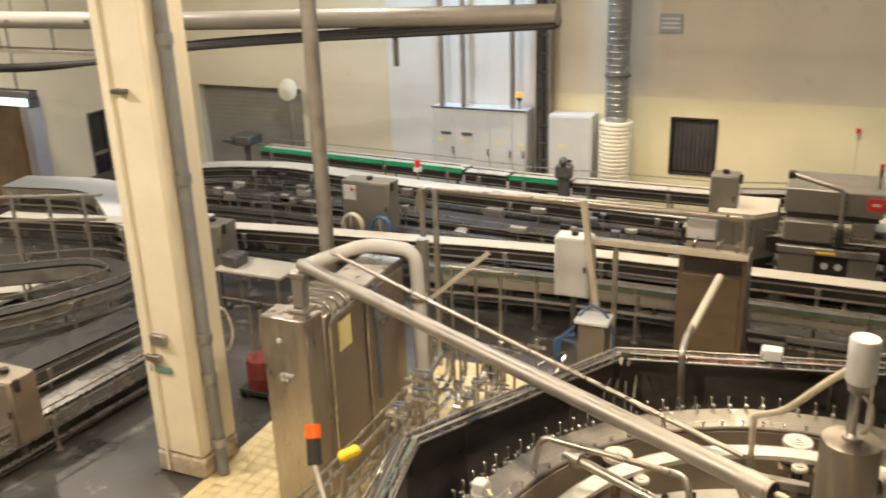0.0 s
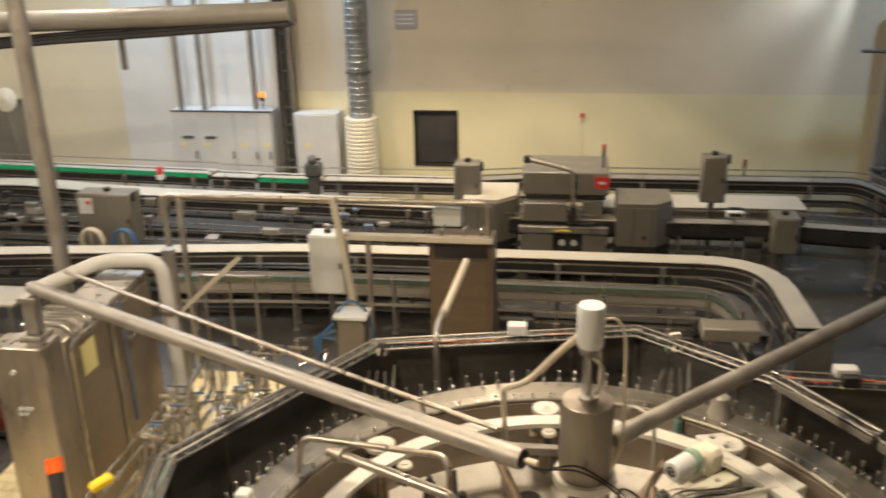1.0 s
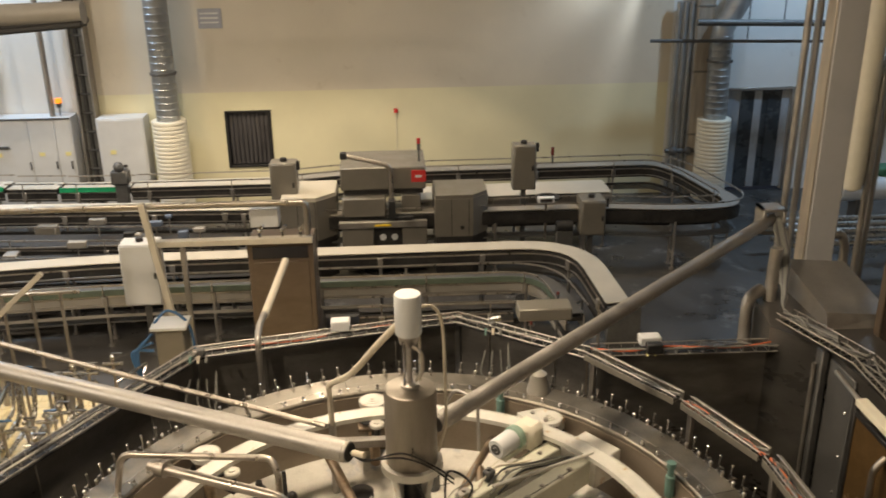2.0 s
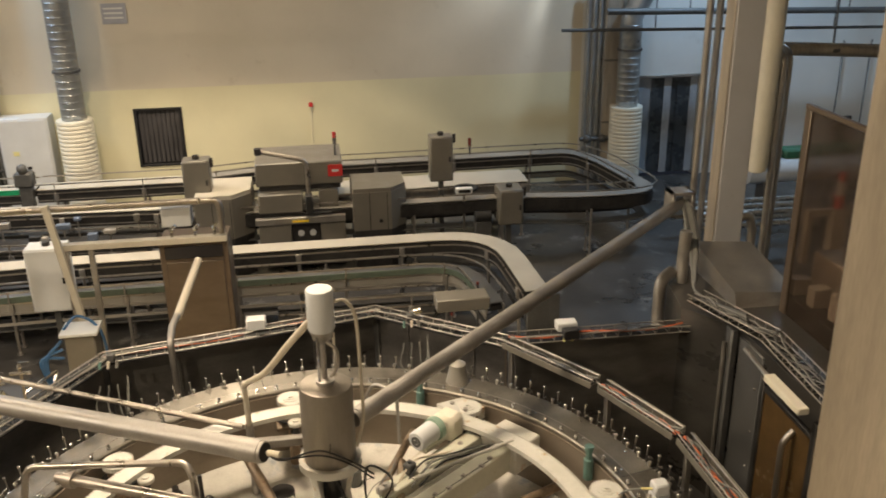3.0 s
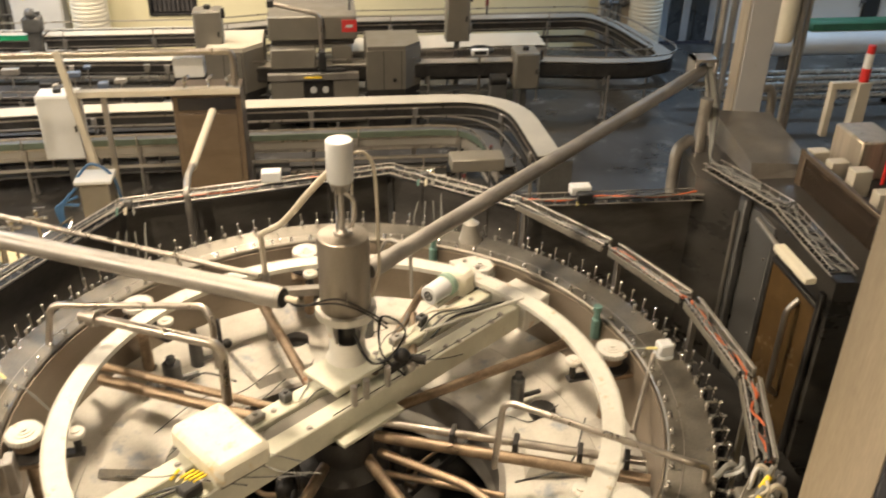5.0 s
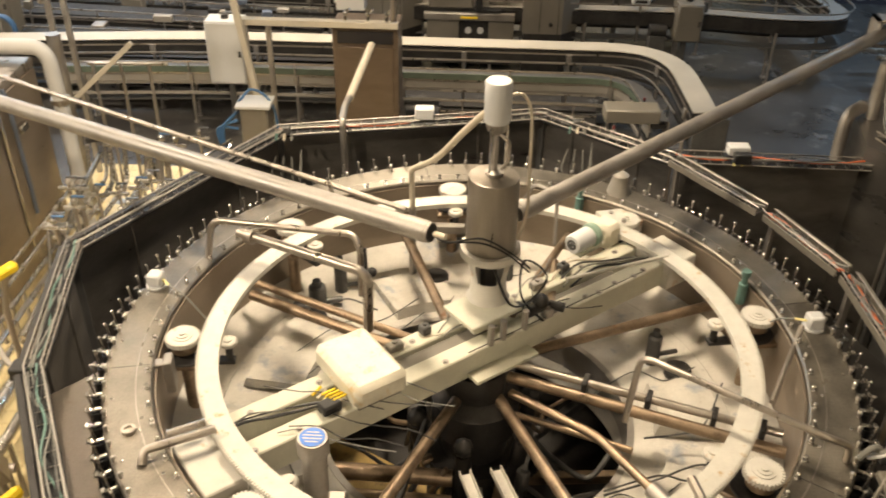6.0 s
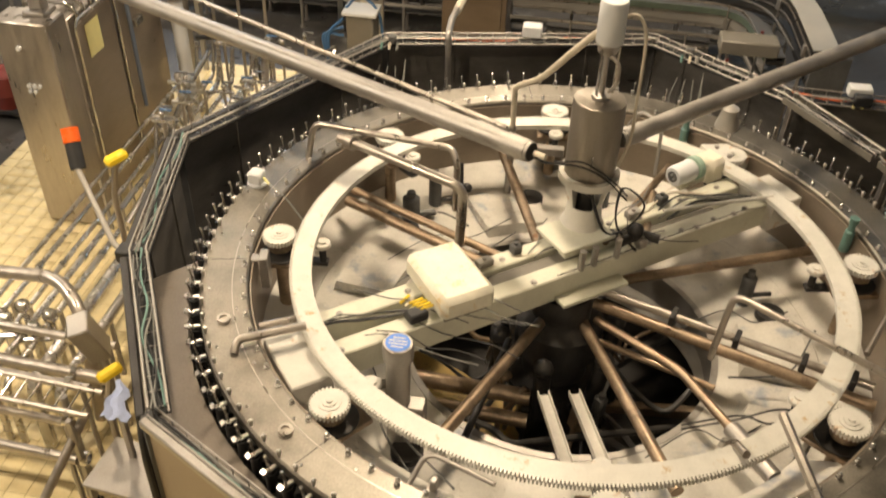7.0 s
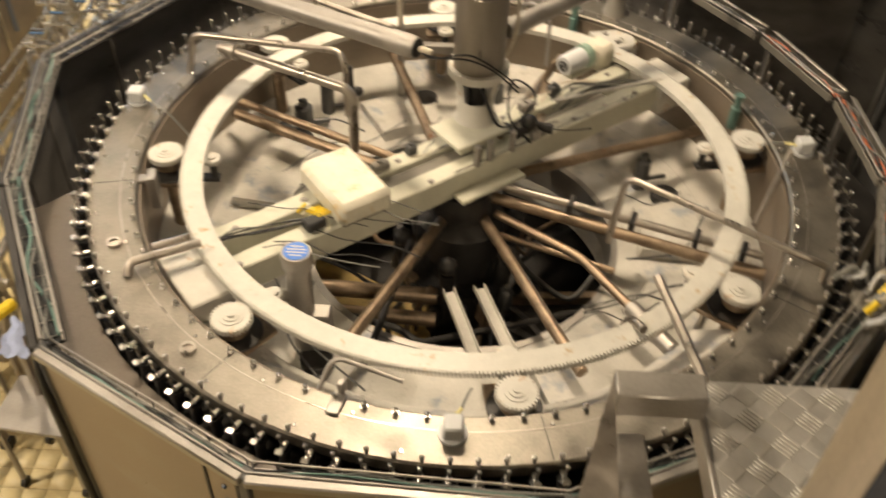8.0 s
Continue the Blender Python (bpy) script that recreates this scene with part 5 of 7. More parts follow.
def build_guard():
    k = len(GUARD)
    guard = thing("safety_guard", (0, 0, 0), "many-sided steel safety guard round the filler, topped by cable trays", "safety guard")
    for i in range(k):
        a, b = Vector((*GUARD[i], 0)), Vector((*GUARD[(i + 1) % k], 0))
        d = (b - a).normalized()
        n = Vector((d.y, -d.x, 0))
        if n.dot(a + b) < 0:
            n = -n
        l = (b - a).length
        m = Matrix(((d.x, n.x, 0, a.x), (d.y, n.y, 0, a.y), (0, 0, 1, 0), (0, 0, 0, 1)))
        cols = (CABLERED, BLACK, CABLEGREY, CABLEGREY, DARKGREY) if i in (5, 8, 9, 10) else (BLACK, CABLEGREY, DARKGREY, CABLEGREY, DARKGREY) if 4 <= i <= 9 else None
        if 7 <= i <= 10:
            # only a cable tray on thin posts, open below
            t = part("tray_post", Form().box((0.05, -0.06, 0.97), (0.09, -0.02, GUARD_TOP - 0.03), 0.005, m), STEEL_SATIN, guard)
            part("side_strip", Form().box((0.03, -0.11, GUARD_TOP - 0.04), (l - 0.05, -0.10, GUARD_TOP + 0.01), 0.003, m), GREYBOX, t)
            part("side_strip", Form().box((0.03, 0.0, GUARD_TOP - 0.04), (l - 0.05, 0.01, GUARD_TOP + 0.03), 0.003, m), GREYBOX, t)
            tray(t, (a - n * 0.052 + d * 0.02)[:2], (b - n * 0.052 - d * 0.05)[:2], GUARD_TOP - 0.025, 0.085, 6, i + 3, cols)
            continue
        t = part("guard_panel", Form().box((0.02, 0.0, 0.12), (l - 0.02, 0.025, GUARD_TOP - 0.03), 0.004, m), PANEL, guard, "brown-tinted steel guard panel")
        part("top_rail", Form().box((0, 0.005, GUARD_TOP - 0.06), (l, 0.05, GUARD_TOP - 0.015), 0.008, m), STEEL_SATIN if i in (0, 1, 11, 12) else DARK, t)
        if 2 <= i <= 9:
            part("lip", Form().box((0.0, -0.105, GUARD_TOP - 0.045), (l, 0.004, GUARD_TOP - 0.03), 0.003, m), BLACK, t)
        part("post", Form().box((-0.03, -0.03, 0.0), (0.03, 0.03, GUARD_TOP - 0.02), 0.006, m), DARKGREY, t)
        # extra sheet puts the shade inside the guard into the colour
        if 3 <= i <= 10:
            part("shade_sheet", Form().box((0.03, -0.006, 0.3), (l - 0.03, 0.0, GUARD_TOP - 0.07), 0.002, m), PANEL_SHADED, t, "added sheet coloured dark for the panel's shaded inside")
        part("plinth", Form().box((0.02, 0.0, 0.0), (l - 0.02, 0.03, 0.12), 0.004, m), DARK, t)
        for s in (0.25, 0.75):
            part("rib", Form().box((l * s - 0.012, -0.02, 0.3), (l * s + 0.012, 0.0, GUARD_TOP - 0.08), 0.003, m), PANEL_SHADED, t)
        if i == 1:
            for q in (0.03, 0.2):
                part("panel_seam", Form().box((q, 0.022, 0.12), (q + 0.018, 0.03, GUARD_TOP - 0.07), 0.002, m), DARK, t)
            for z in (2.1, 2.0, 1.6):
                part("seam_bolt", Form().ball((0.11, 0, 0), 0.012).moved(m @ Matrix.Translation((0, 0.026, z))), PIPEBLUE, t)
        near = i in (0, 1, 12)
        off, wide = (0.026, 0.05) if near else (0.052, 0.085)
        tray(t, (a - n * off)[:2], (b - n * off)[:2], GUARD_TOP - (0.07 if near else 0.025), wide, 5, i + 3, cols)
    # steel deck between front panels and valves
    poly = [(x * 0.985, y * 0.985) for x, y in GUARD[:4]]
    arc = [polar(2.092, a)[:2] for a in range(188, 290, 6)]
    deck = part("deck", Form().prism(poly[::-1] + arc[::-1], 2.05, 2.065), DECK, guard, "stainless deck strip inside the guard")
    part("skirt", Form().lathe([(2.094, 1.93), (2.094, 2.06)], n=30, a0=186, a1=290), STEEL_SATIN, deck)
    lower = Form()
    k = len(GUARD)
    for i in range(k):
        (x0, y0), (x1, y1) = GUARD[i], GUARD[(i + 1) % k]
        q = [(x0 * 0.98, y0 * 0.98), (x1 * 0.98, y1 * 0.98)] + [(x * 1.95 / math.hypot(x, y), y * 1.95 / math.hypot(x, y)) for x, y in ((x1, y1), (x0, y0))]
        lower.prism(q[::-1], 0.96, 0.98)
    # dark sheet stands for the shade in the gap round the drum
    part("gap_shade_deck", lower, DARK, guard, "dark sheet added for the shaded gap inside the guard")
    # made-up sheet hides the tiles where the floor lies in shade
    part("side_shade_deck", Form().prism([(1.50, 2.09), (1.95, 1.34), (2.25, 0.62), (2.3, -0.2), (2.08, -0.9), (3.1, -0.9), (3.1, 1.3), (2.8, 2.09)], 0.94, 0.97), DARK, guard, "dark sheet added over the shaded floor beside the housing")
    # side run of guard to the infeed housing
    t = part("guard_panel", Form().box((1.5, 2.1, 0.12), (2.85, 2.13, GUARD_TOP - 0.04), 0.004), PANEL_SHADED, guard, "brown-tinted steel guard panel beside the infeed")
    part("top_rail", Form().box((1.48, 2.09, GUARD_TOP - 0.07), (2.86, 2.15, GUARD_TOP - 0.03), 0.008), STEEL, t)
    part("plinth", Form().box((1.5, 2.1, 0.0), (2.85, 2.13, 0.12), 0.004), DARK, t)
    tray(t, (1.45, 2.08), (2.86, 2.05), GUARD_TOP - 0.02, 0.11, 5, 77, (CABLEGREY, BLACK, CABLEGREY, CABLERED, DARKGREY))
    # small fittings on the guard
    t = thing("junction_box", (-0.45, 2.6, GUARD_TOP), "small white junction box on the cable tray", "junction box")
    part("box", Form().box((-0.53, 2.5, GUARD_TOP + 0.03), (-0.38, 2.6, GUARD_TOP + 0.12), 0.008), CABWHITE, t)
    t = thing("junction_box", (1.9, 2.1, GUARD_TOP), "small white junction box with hanging plugs", "junction box")
    part("box", Form().box((1.82, 2.06, GUARD_TOP + 0.03), (1.98, 2.16, GUARD_TOP + 0.1), 0.008, None), CABWHITE, t)
    for x in (1.86, 1.92):
        part("plug", Form().pipe([(x, 2.02, GUARD_TOP + 0.05), (x, 2.0, GUARD_TOP - 0.02)], 0.01, 8), PAPER, t)
    part("block", Form().box((1.85, 1.98, GUARD_TOP), (1.97, 2.05, GUARD_TOP + 0.08), 0.008), BLACK, t)
    t = thing("control_box", (1.15, 2.75, GUARD_TOP), "grey flat control box on the guard edge", "control box")
    part("box", Form().box((0.98, 2.66, GUARD_TOP - 0.02), (1.42, 2.86, GUARD_TOP + 0.09), 0.01, None), GREYBOX, t)
    for x, y in ((0.75, 2.56), (-1.5, 2.28)):
        t = thing("sensor_cluster", (x, y, GUARD_TOP), "cluster of plugs and loose cables on the guard", "sensor")
        part("block", Form().box((x - 0.03, y - 0.03, GUARD_TOP - 0.02), (x + 0.03, y + 0.03, GUARD_TOP + 0.05), 0.01), DARKGREY, t)
        for k in range(3):
            part("plug", Form().pipe([(x - 0.06 + k * 0.06, y - 0.09, GUARD_TOP + 0.03), (x - 0.065 + k * 0.06, y - 0.11, GUARD_TOP - 0.02)], 0.011, 8), (CABLETEAL, HOSE, CABLEGREY)[k], t)
            part("lead", Form().curve([(x - 0.07 + k * 0.06, y - 0.14, GUARD_TOP - 0.14), (x - 0.1 + k * 0.08, y - 0.2, GUARD_TOP - 0.32), (x + 0.1, y - 0.22, GUARD_TOP - 0.36), (x + 0.12, y - 0.1, GUARD_TOP - 0.1)], 0.006, 6), CABLEGREY, t)
    t = thing("plug_cluster", (1.9, -1.1, GUARD_TOP), "tangle of pale hoses and yellow plugs on the tray", "cable plugs")
    rnd = random.Random(8)
    for k in range(9):
        x, y = 1.92 + rnd.uniform(-0.16, 0.12), -1.06 + rnd.uniform(-0.16, 0.16)
        part("hose", Form().curve([(x, y, GUARD_TOP), (x + 0.06, y + rnd.uniform(-0.05, 0.08), GUARD_TOP + 0.06), (x + 0.12, y + rnd.uniform(0.0, 0.12), GUARD_TOP + 0.02), (x + 0.18, y + 0.1, GUARD_TOP - 0.12)], rnd.uniform(0.008, 0.016), 7), (CABWHITE, CABLEGREY, HOSE)[k % 3], t)
    for k in range(4):
        x, y = 1.85 + 0.05 * k, -1.15 + 0.06 * k
        part("plug", Form().pipe([(x, y, GUARD_TOP + 0.02), (x + 0.05, y + 0.03, GUARD_TOP + 0.06)], 0.016, 8), (YELLOW, CABLEGREY)[k % 2], t)
    part("block", Form().box((1.84, -1.2, GUARD_TOP - 0.05), (2.02, -0.98, GUARD_TOP), 0.01), GREYBOX, t)
    # slanting beige cable pipe behind the filler
    t = thing("slanted_pipe", (-1.05, 2.5, 1.9), "pale slanted pipe leading down into the filler", "pipe")
    part("upper", Form().pipe([(-1.02, 3.9, 2.38), (-1.10, 2.9, 2.29)], 0.034, 12), HOSE, t)
    part("lower", Form().pipe([(-1.10, 2.92, 2.30), (-1.09, 2.58, 2.37), (-1.08, 2.36, 2.35), (-1.07, 2.34, 1.5)], 0.026, 12, 0.06), STEEL_SATIN, t)
    # orange beacon on a bent stem
    t = thing("beacon_lamp", (-2.42, -0.49, 2.24), "orange-topped black beacon lamp on a bent steel stem", "beacon")
    part("stem", Form().pipe([(-2.36, -0.5, 2.25), (-2.46, -0.46, 2.24), (-2.82, -0.1, 2.52)], 0.017, 10, 0.05), GREYTAN, t)
    part("body", Form().pipe([(-2.79, -0.12, 2.48), (-2.84, -0.04, 2.60)], 0.044, 16), BLACK, t)
    part("lens", Form().pipe([(-2.84, -0.04, 2.60), (-2.865, 0.0, 2.67)], 0.049, 16), ORANGE, t)
    part("bracket", Form().box((-2.42, -0.55, 2.2), (-2.3, -0.45, 2.28), 0.008), BLACK, t)
    # added black tube in place of the dark panel edge, front left corner
    t = thing("corner_edge_tube", (-1.85, -1.5, 1.0), "thick black tube standing for the dark panel edge at the guard corner", "cable")
    part("cable", Form().curve([(-2.0, -1.2, 2.24), (-1.87, -1.46, 2.2), (-1.825, -1.585, 2.05), (-1.82, -1.60, 1.6), (-1.82, -1.60, 0.8), (-1.82, -1.61, 0.02)], 0.02, 8), BLACK, t)


# ---- conveyors and packing line ----
def rounded(pts, r=0.6):
    p = [Vector((x, y, 0)) for x, y in pts]
    out = [p[0]]
    for a, b, c in zip(p, p[1:], p[2:]):
        d = min(r, 0.45 * (a - b).length, 0.45 * (c - b).length)
        q, s = b + (a - b).normalized() * d, b + (c - b).normalized() * d
        out += [(1 - t) ** 2 * q + 2 * t * (1 - t) * b + t * t * s for t in (0, 0.17, 0.34, 0.5, 0.66, 0.83, 1)]
    return out + [p[-1]]


def band(pts, o0, o1, z0, z1):
    """A strip with a rectangular section that follows a path in plan."""
    g, rows = Form(), []
    for i, p in enumerate(pts):
        d = (pts[min(i + 1, len(pts) - 1)] - pts[max(i - 1, 0)]).normalized()
        n = Vector((-d.y, d.x, 0))
        rows.append([p + n * o + Vector((0, 0, z)) for o, z in ((o0, z0), (o1, z0), (o1, z1), (o0, z1))])
    faces = [tuple(range(3, -1, -1)), tuple(4 * (len(rows) - 1) + q for q in range(4))]
    for i in range(len(rows) - 1):
        faces += [(4 * i + q, 4 * i + (q + 1) % 4, 4 * i + 4 + (q + 1) % 4, 4 * i + 4 + q) for q in range(4)]
    return g.add([v for row in rows for v in row], faces)


def conveyor(pts, z, label, width=0.32, top=BELT, strip=None, leg_step=1.4, guides=True, r=0.7, side=STEEL_SATIN, plate=True, skirt=False):
    path = rounded(pts, r)
    t = thing("conveyor", (path[0].x, path[0].y, 0), label, "conveyor", "bottle conveyors")
    h = width / 2
    part("cover", band(path, -h, h, z - 0.012, z), top, t)
    part("side_frame", band(path, -h - 0.012, -h, z - 0.22, z - 0.03), side, t)
    part("side_frame", band(path, h, h + 0.012, z - 0.22, z - 0.03), side, t)
    part("chain_bed", band(path, -h + 0.02, h - 0.02, z - 0.1, z - 0.05), DARK, t)
    part("wear_strip", band(path, -h - 0.026, -h - 0.012, z - 0.075, z - 0.055), STEEL, t)
    part("wear_strip", band(path, -h - 0.024, -h - 0.012, z - 0.19, z - 0.175), STEEL_SATIN, t)
    part("lower_rail", band(path, -h - 0.03, -h - 0.01, z - 0.36, z - 0.32), side, t)
    if plate:
        part("drip_tray", band(path, -h * 0.8, h * 0.8, z - 0.46, z - 0.44), DARKGREY, t)
    if skirt:
        part("skirt", band(path, -h - 0.006, -h + 0.006, 0.12, z - 0.24), DARK, t, "dark skirt panel")
        part("skirt", band(path, h - 0.006, h + 0.006, 0.12, z - 0.24), DARK, t, "dark skirt panel")
    if guides:
        for o in (-h - 0.05, h + 0.05):
            part("guide_rail", band(path, o - 0.008, o + 0.008, z + 0.09, z + 0.11), STEEL, t)
    if strip:
        part("guide_strip", band(path, -h - 0.03, -h - 0.014, z - 0.05, z + 0.03), strip, t, "green guide strip")
    run = 0.3
    for a, b in zip(path, path[1:]):
        l = (b - a).length
        while run < l:
            p, d = a.lerp(b, run / l), (b - a).normalized()
            n = Vector((-d.y, d.x, 0))
            for s in (-h, h):
                q = p + n * s
                part("leg", Form().pipe([(q.x, q.y, 0.0), (q.x, q.y, z - 0.2)], 0.022, 8).disc(0.045, 0, 0.02, (q.x, q.y, 0), 10), STEEL_SATIN, t)
            if guides:
                q = p - n * (h + 0.05)
                part("guide_post", Form().pipe([(q.x, q.y, z - 0.15), (q.x, q.y, z + 0.12)], 0.01, 6), STEEL, t)
            q = p - n * (h + 0.03)
            part("side_clamp", Form().box((-0.035, -0.02, z - 0.2), (0.035, 0.02, z - 0.06), 0.006, Matrix.Translation((q.x, q.y, 0)) @ Matrix.Rotation(math.atan2(d.y, d.x), 4, "Z")), STEEL_SATIN, t)
            part("cross_brace", Form().pipe([p - n * h + Vector((0, 0, 0.25)), p + n * h + Vector((0, 0, 0.25))], 0.016, 6), STEEL_SATIN, t)
            run += leg_step
        run -= l
    return t


def build_line():
    # DARK sides put the shade below the belts into the colour
    conveyor([(-13.0, 6.3), (-8.2, 7.2), (-5.6, 7.5), (-3.75, 7.72), (2.55, 7.72), (2.62, 5.7)], 1.0, "cream-covered bottle conveyor curving round before the filler", 0.30, r=1.0, guides=False, side=DARK)
    conveyor([(-5.5, 7.05), (-3.7, 7.22), (2.0, 7.2), (2.15, 5.9)], 0.78, "grey lower conveyor lane with green-edged guides", 0.22, top=DARKGREY, strip=GREENDIM, r=0.8, side=GREYTAN)
    conveyor([(-0.5, 6.75), (0.4, 6.74), (1.5, 6.72)], 0.55, "low steel conveyor lane near the floor", 0.2, top=DARK, r=0.5, guides=True, side=DARKGREY)
    # greyer top stands for the weaker light on the loop
    conveyor([(-1.9, 11.3), (-0.5, 11.65), (4.78, 11.68), (5.1, 11.0), (5.42, 9.2), (4.4, 9.12), (3.2, 9.34), (-2.2, 9.36)], 1.0, "dark-sided conveyor loop behind the packing machine", 0.26, top=GREYTAN, r=0.6, guides=True, side=DARK)
    conveyor([(-12.2, 9.7), (-11.4, 10.25), (-10.0, 10.62), (-7.5, 10.15), (-2.2, 9.85)], 1.0, "cream-covered conveyor sweeping across the hall", 0.42, r=1.2, guides=False, side=DARK)
    conveyor([(-11.4, 11.8), (-9.0, 11.6), (-6.6, 11.42)], 1.0, "conveyor with bright green guide strip along the wall", 0.4, strip=GREEN, r=0.5, top=BELT, side=DARK)
    conveyor([(-6.55, 11.41), (-5.7, 11.35)], 0.98, "dark connecting conveyor piece along the wall", 0.4, r=0.5, top=BELT, side=DARK)
    conveyor([(-5.65, 11.35), (-4.5, 11.3)], 0.97, "short conveyor with green guide strip", 0.4, strip=GREEN, r=0.5, top=BELT, side=DARK)
    conveyor([(-4.45, 11.3), (-1.9, 11.3)], 0.98, "pale-topped conveyor leading to the loop", 0.4, r=0.5, top=BELT, side=DARK)
    conveyor([(-11.5, 9.1), (-8.0, 9.3), (-2.3, 8.85)], 0.8, "dark roller conveyor in the middle of the hall", 0.5, top=DARK, r=0.6, side=DARK)
    conveyor([(-12.0, 8.3), (-9.0, 8.5), (-2.5, 8.35)], 0.75, "dark conveyor lane with steel side rails", 0.35, top=DARK, r=0.6, side=DARKGREY)
    conveyor([(-14.6, 8.0), (-12.6, 8.4), (-10.5, 6.75), (-9.4, 7.2)], 0.98, "wide pale-topped conveyor table", 0.75, top=CABWHITE, r=0.9, guides=False)
    conveyor([(-11.3, 1.7), (-9.55, 3.5), (-8.95, 4.95), (-9.9, 5.3), (-11.3, 4.3), (-13.2, 3.3)], 0.95, "curved steel conveyor with a dark bend", 0.3, top=DARK, r=0.6)
    conveyor([(-8.4, -0.8), (-8.02, 2.0), (-7.75, 4.9)], 0.5, "low conveyor with shiny steel rails on dark frame", 0.36, top=STEEL_BRIGHT, r=0.6, side=STEEL_BRIGHT)
    conveyor([(-9.3, -0.2), (-8.75, 2.2), (-8.4, 4.4)], 0.72, "dark steel chain table behind the low conveyor", 0.5, top=DARK, r=0.6, side=DARKGREY, guides=False)
    conveyor([(0.4, 10.4), (2.4, 10.5), (3.6, 10.5)], 0.95, "pale flat conveyor table inside the loop", 0.7, top=BELT, r=0.3, guides=False)
    conveyor([(-8.2, 7.75), (-5.0, 7.9), (-1.2, 7.95)], 0.62, "narrow lower lane with grey side plate", 0.2, top=DARK, r=0.4, side=GREYTAN, guides=False)

    # packing machine
    t = thing("packing_machine", (-0.15, 9.7, 0), "grey steel packing machine with red plate and swing arm", "packing machine")
    part("hood", Form().box((-0.80, 9.3, 1.36), (0.50, 10.3, 1.72), 0.02), GREYBOX, t)
    part("hood_joint", Form().box((-0.02, 9.292, 1.36), (0.0, 9.3, 1.72), 0.001), DARK, t)
    part("red_plate", Form().box((0.28, 9.285, 1.48), (0.50, 9.296, 1.66), 0.002), RED, t)
    part("plate_mark", Form().box((0.34, 9.28, 1.55), (0.44, 9.284, 1.59), 0.001), CABWHITE, t)
    part("slot", Form().box((-0.76, 9.36, 1.28), (0.46, 10.2, 1.36), 0.005), DARK, t)
    part("front_case", Form().box((-0.78, 9.15, 0.98), (-0.12, 9.95, 1.28), 0.02), GREYBOX, t)
    part("screen", Form().box((-0.08, 9.05, 0.98), (0.02, 9.25, 1.26), 0.01).box((-0.1, 9.1, 0.95), (0.3, 9.2, 0.98), 0.004), BLACK, t)
    part("side_case", Form().box((0.12, 9.3, 0.95), (0.42, 9.9, 1.28), 0.02), GREYBOX, t)
    part("rail", Form().box((-0.84, 9.06, 0.83), (0.50, 9.16, 0.93), 0.006), STEEL_SATIN, t)
    part("warning_strip", Form().box((-0.3, 9.05, 0.86), (-0.05, 9.06, 0.89), 0.001), YELLOW, t)
    part("body", Form().box((-0.75, 9.2, 0.1), (0.48, 10.2, 0.84), 0.01), DARK, t)
    for x0, x1 in ((-0.80, -0.32), (0.12, 0.50)):
        part("door", Form().box((x0, 9.12, 0.45), (x1, 9.2, 0.82), 0.01), GREYBOX, t)
    part("gauge", Form().disc(0.05, 0, 0.02, (0, 0, 0), 14).moved(Matrix.Translation((-0.18, 9.19, 0.64)) @ Matrix.Rotation(radians(90), 4, "X")), CABWHITE, t)
    part("gauge", Form().disc(0.05, 0, 0.02, (0, 0, 0), 14).moved(Matrix.Translation((0.0, 9.19, 0.64)) @ Matrix.Rotation(radians(90), 4, "X")), CABWHITE, t)
    part("swing_arm", Form().pipe([(-0.72, 9.25, 1.93), (-0.08, 9.25, 1.77), (-0.03, 9.25, 1.69), (-0.03, 9.2, 1.2)], 0.035, 10, 0.1), STEEL, t)
    part("arm_head", Form().box((-0.78, 9.2, 1.88), (-0.68, 9.3, 1.98), 0.01), BLACK, t)
    b = part("beacon", Form().pipe([(0.41, 9.6, 1.72), (0.41, 9.6, 1.9)], 0.015, 8), DARKGREY, t)
    part("red_lens", Form().disc(0.028, 2.0, 2.08, (0.41, 9.6, 0), 12), RED, b)
    part("green_lens", Form().disc(0.028, 1.9, 2.0, (0.41, 9.6, 0), 12), DARKGREY, b)

    def hood(name, x0, x1, y0, y1, z0, z1, cut, label, top=BELT):
        t = thing(name, ((x0 + x1) / 2, (y0 + y1) / 2, 0), label, "machine hood", "machine hoods")
        poly = [(x0, y0), (x1 - cut, y0), (x1, y0 + cut), (x1, y1), (x0, y1)]
        part("hood", Form().prism(poly, z0, z1 - 0.06), GREYBOX, t)
        inset = [(x * 0.97 + 0.03 * (x0 + x1) / 2, y * 0.97 + 0.03 * (y0 + y1) / 2) for x, y in poly]
        part("top", Form().prism(inset, z1 - 0.06, z1), top, t)
        part("base", Form().prism(inset, 0.0, z0 - 0.002), DARK, t)
        for s in (0.3, 0.62):
            part("seam", Form().box((x0 + (x1 - x0) * s, y0 - 0.004, z0), (x0 + (x1 - x0) * s + 0.01, y0, z1 - 0.07), 0.001), DARK, t)
        part("knob", Form().disc(0.03, 0, 0.03, (0, 0, 0), 10).moved(Matrix.Translation(((x0 + x1) / 2, y0 - 0.002, z0 + 0.15)) @ Matrix.Rotation(radians(90), 4, "X")), DARK, t)

    hood("machine_hood", -1.70, -0.88, 9.05, 10.0, 0.66, 1.34, 0.28, "grey machine hood with cream sloping top")
    hood("machine_hood", 0.62, 1.45, 9.05, 9.9, 0.66, 1.32, 0.25, "grey faceted machine hood beside the packing machine", GREYBOX)

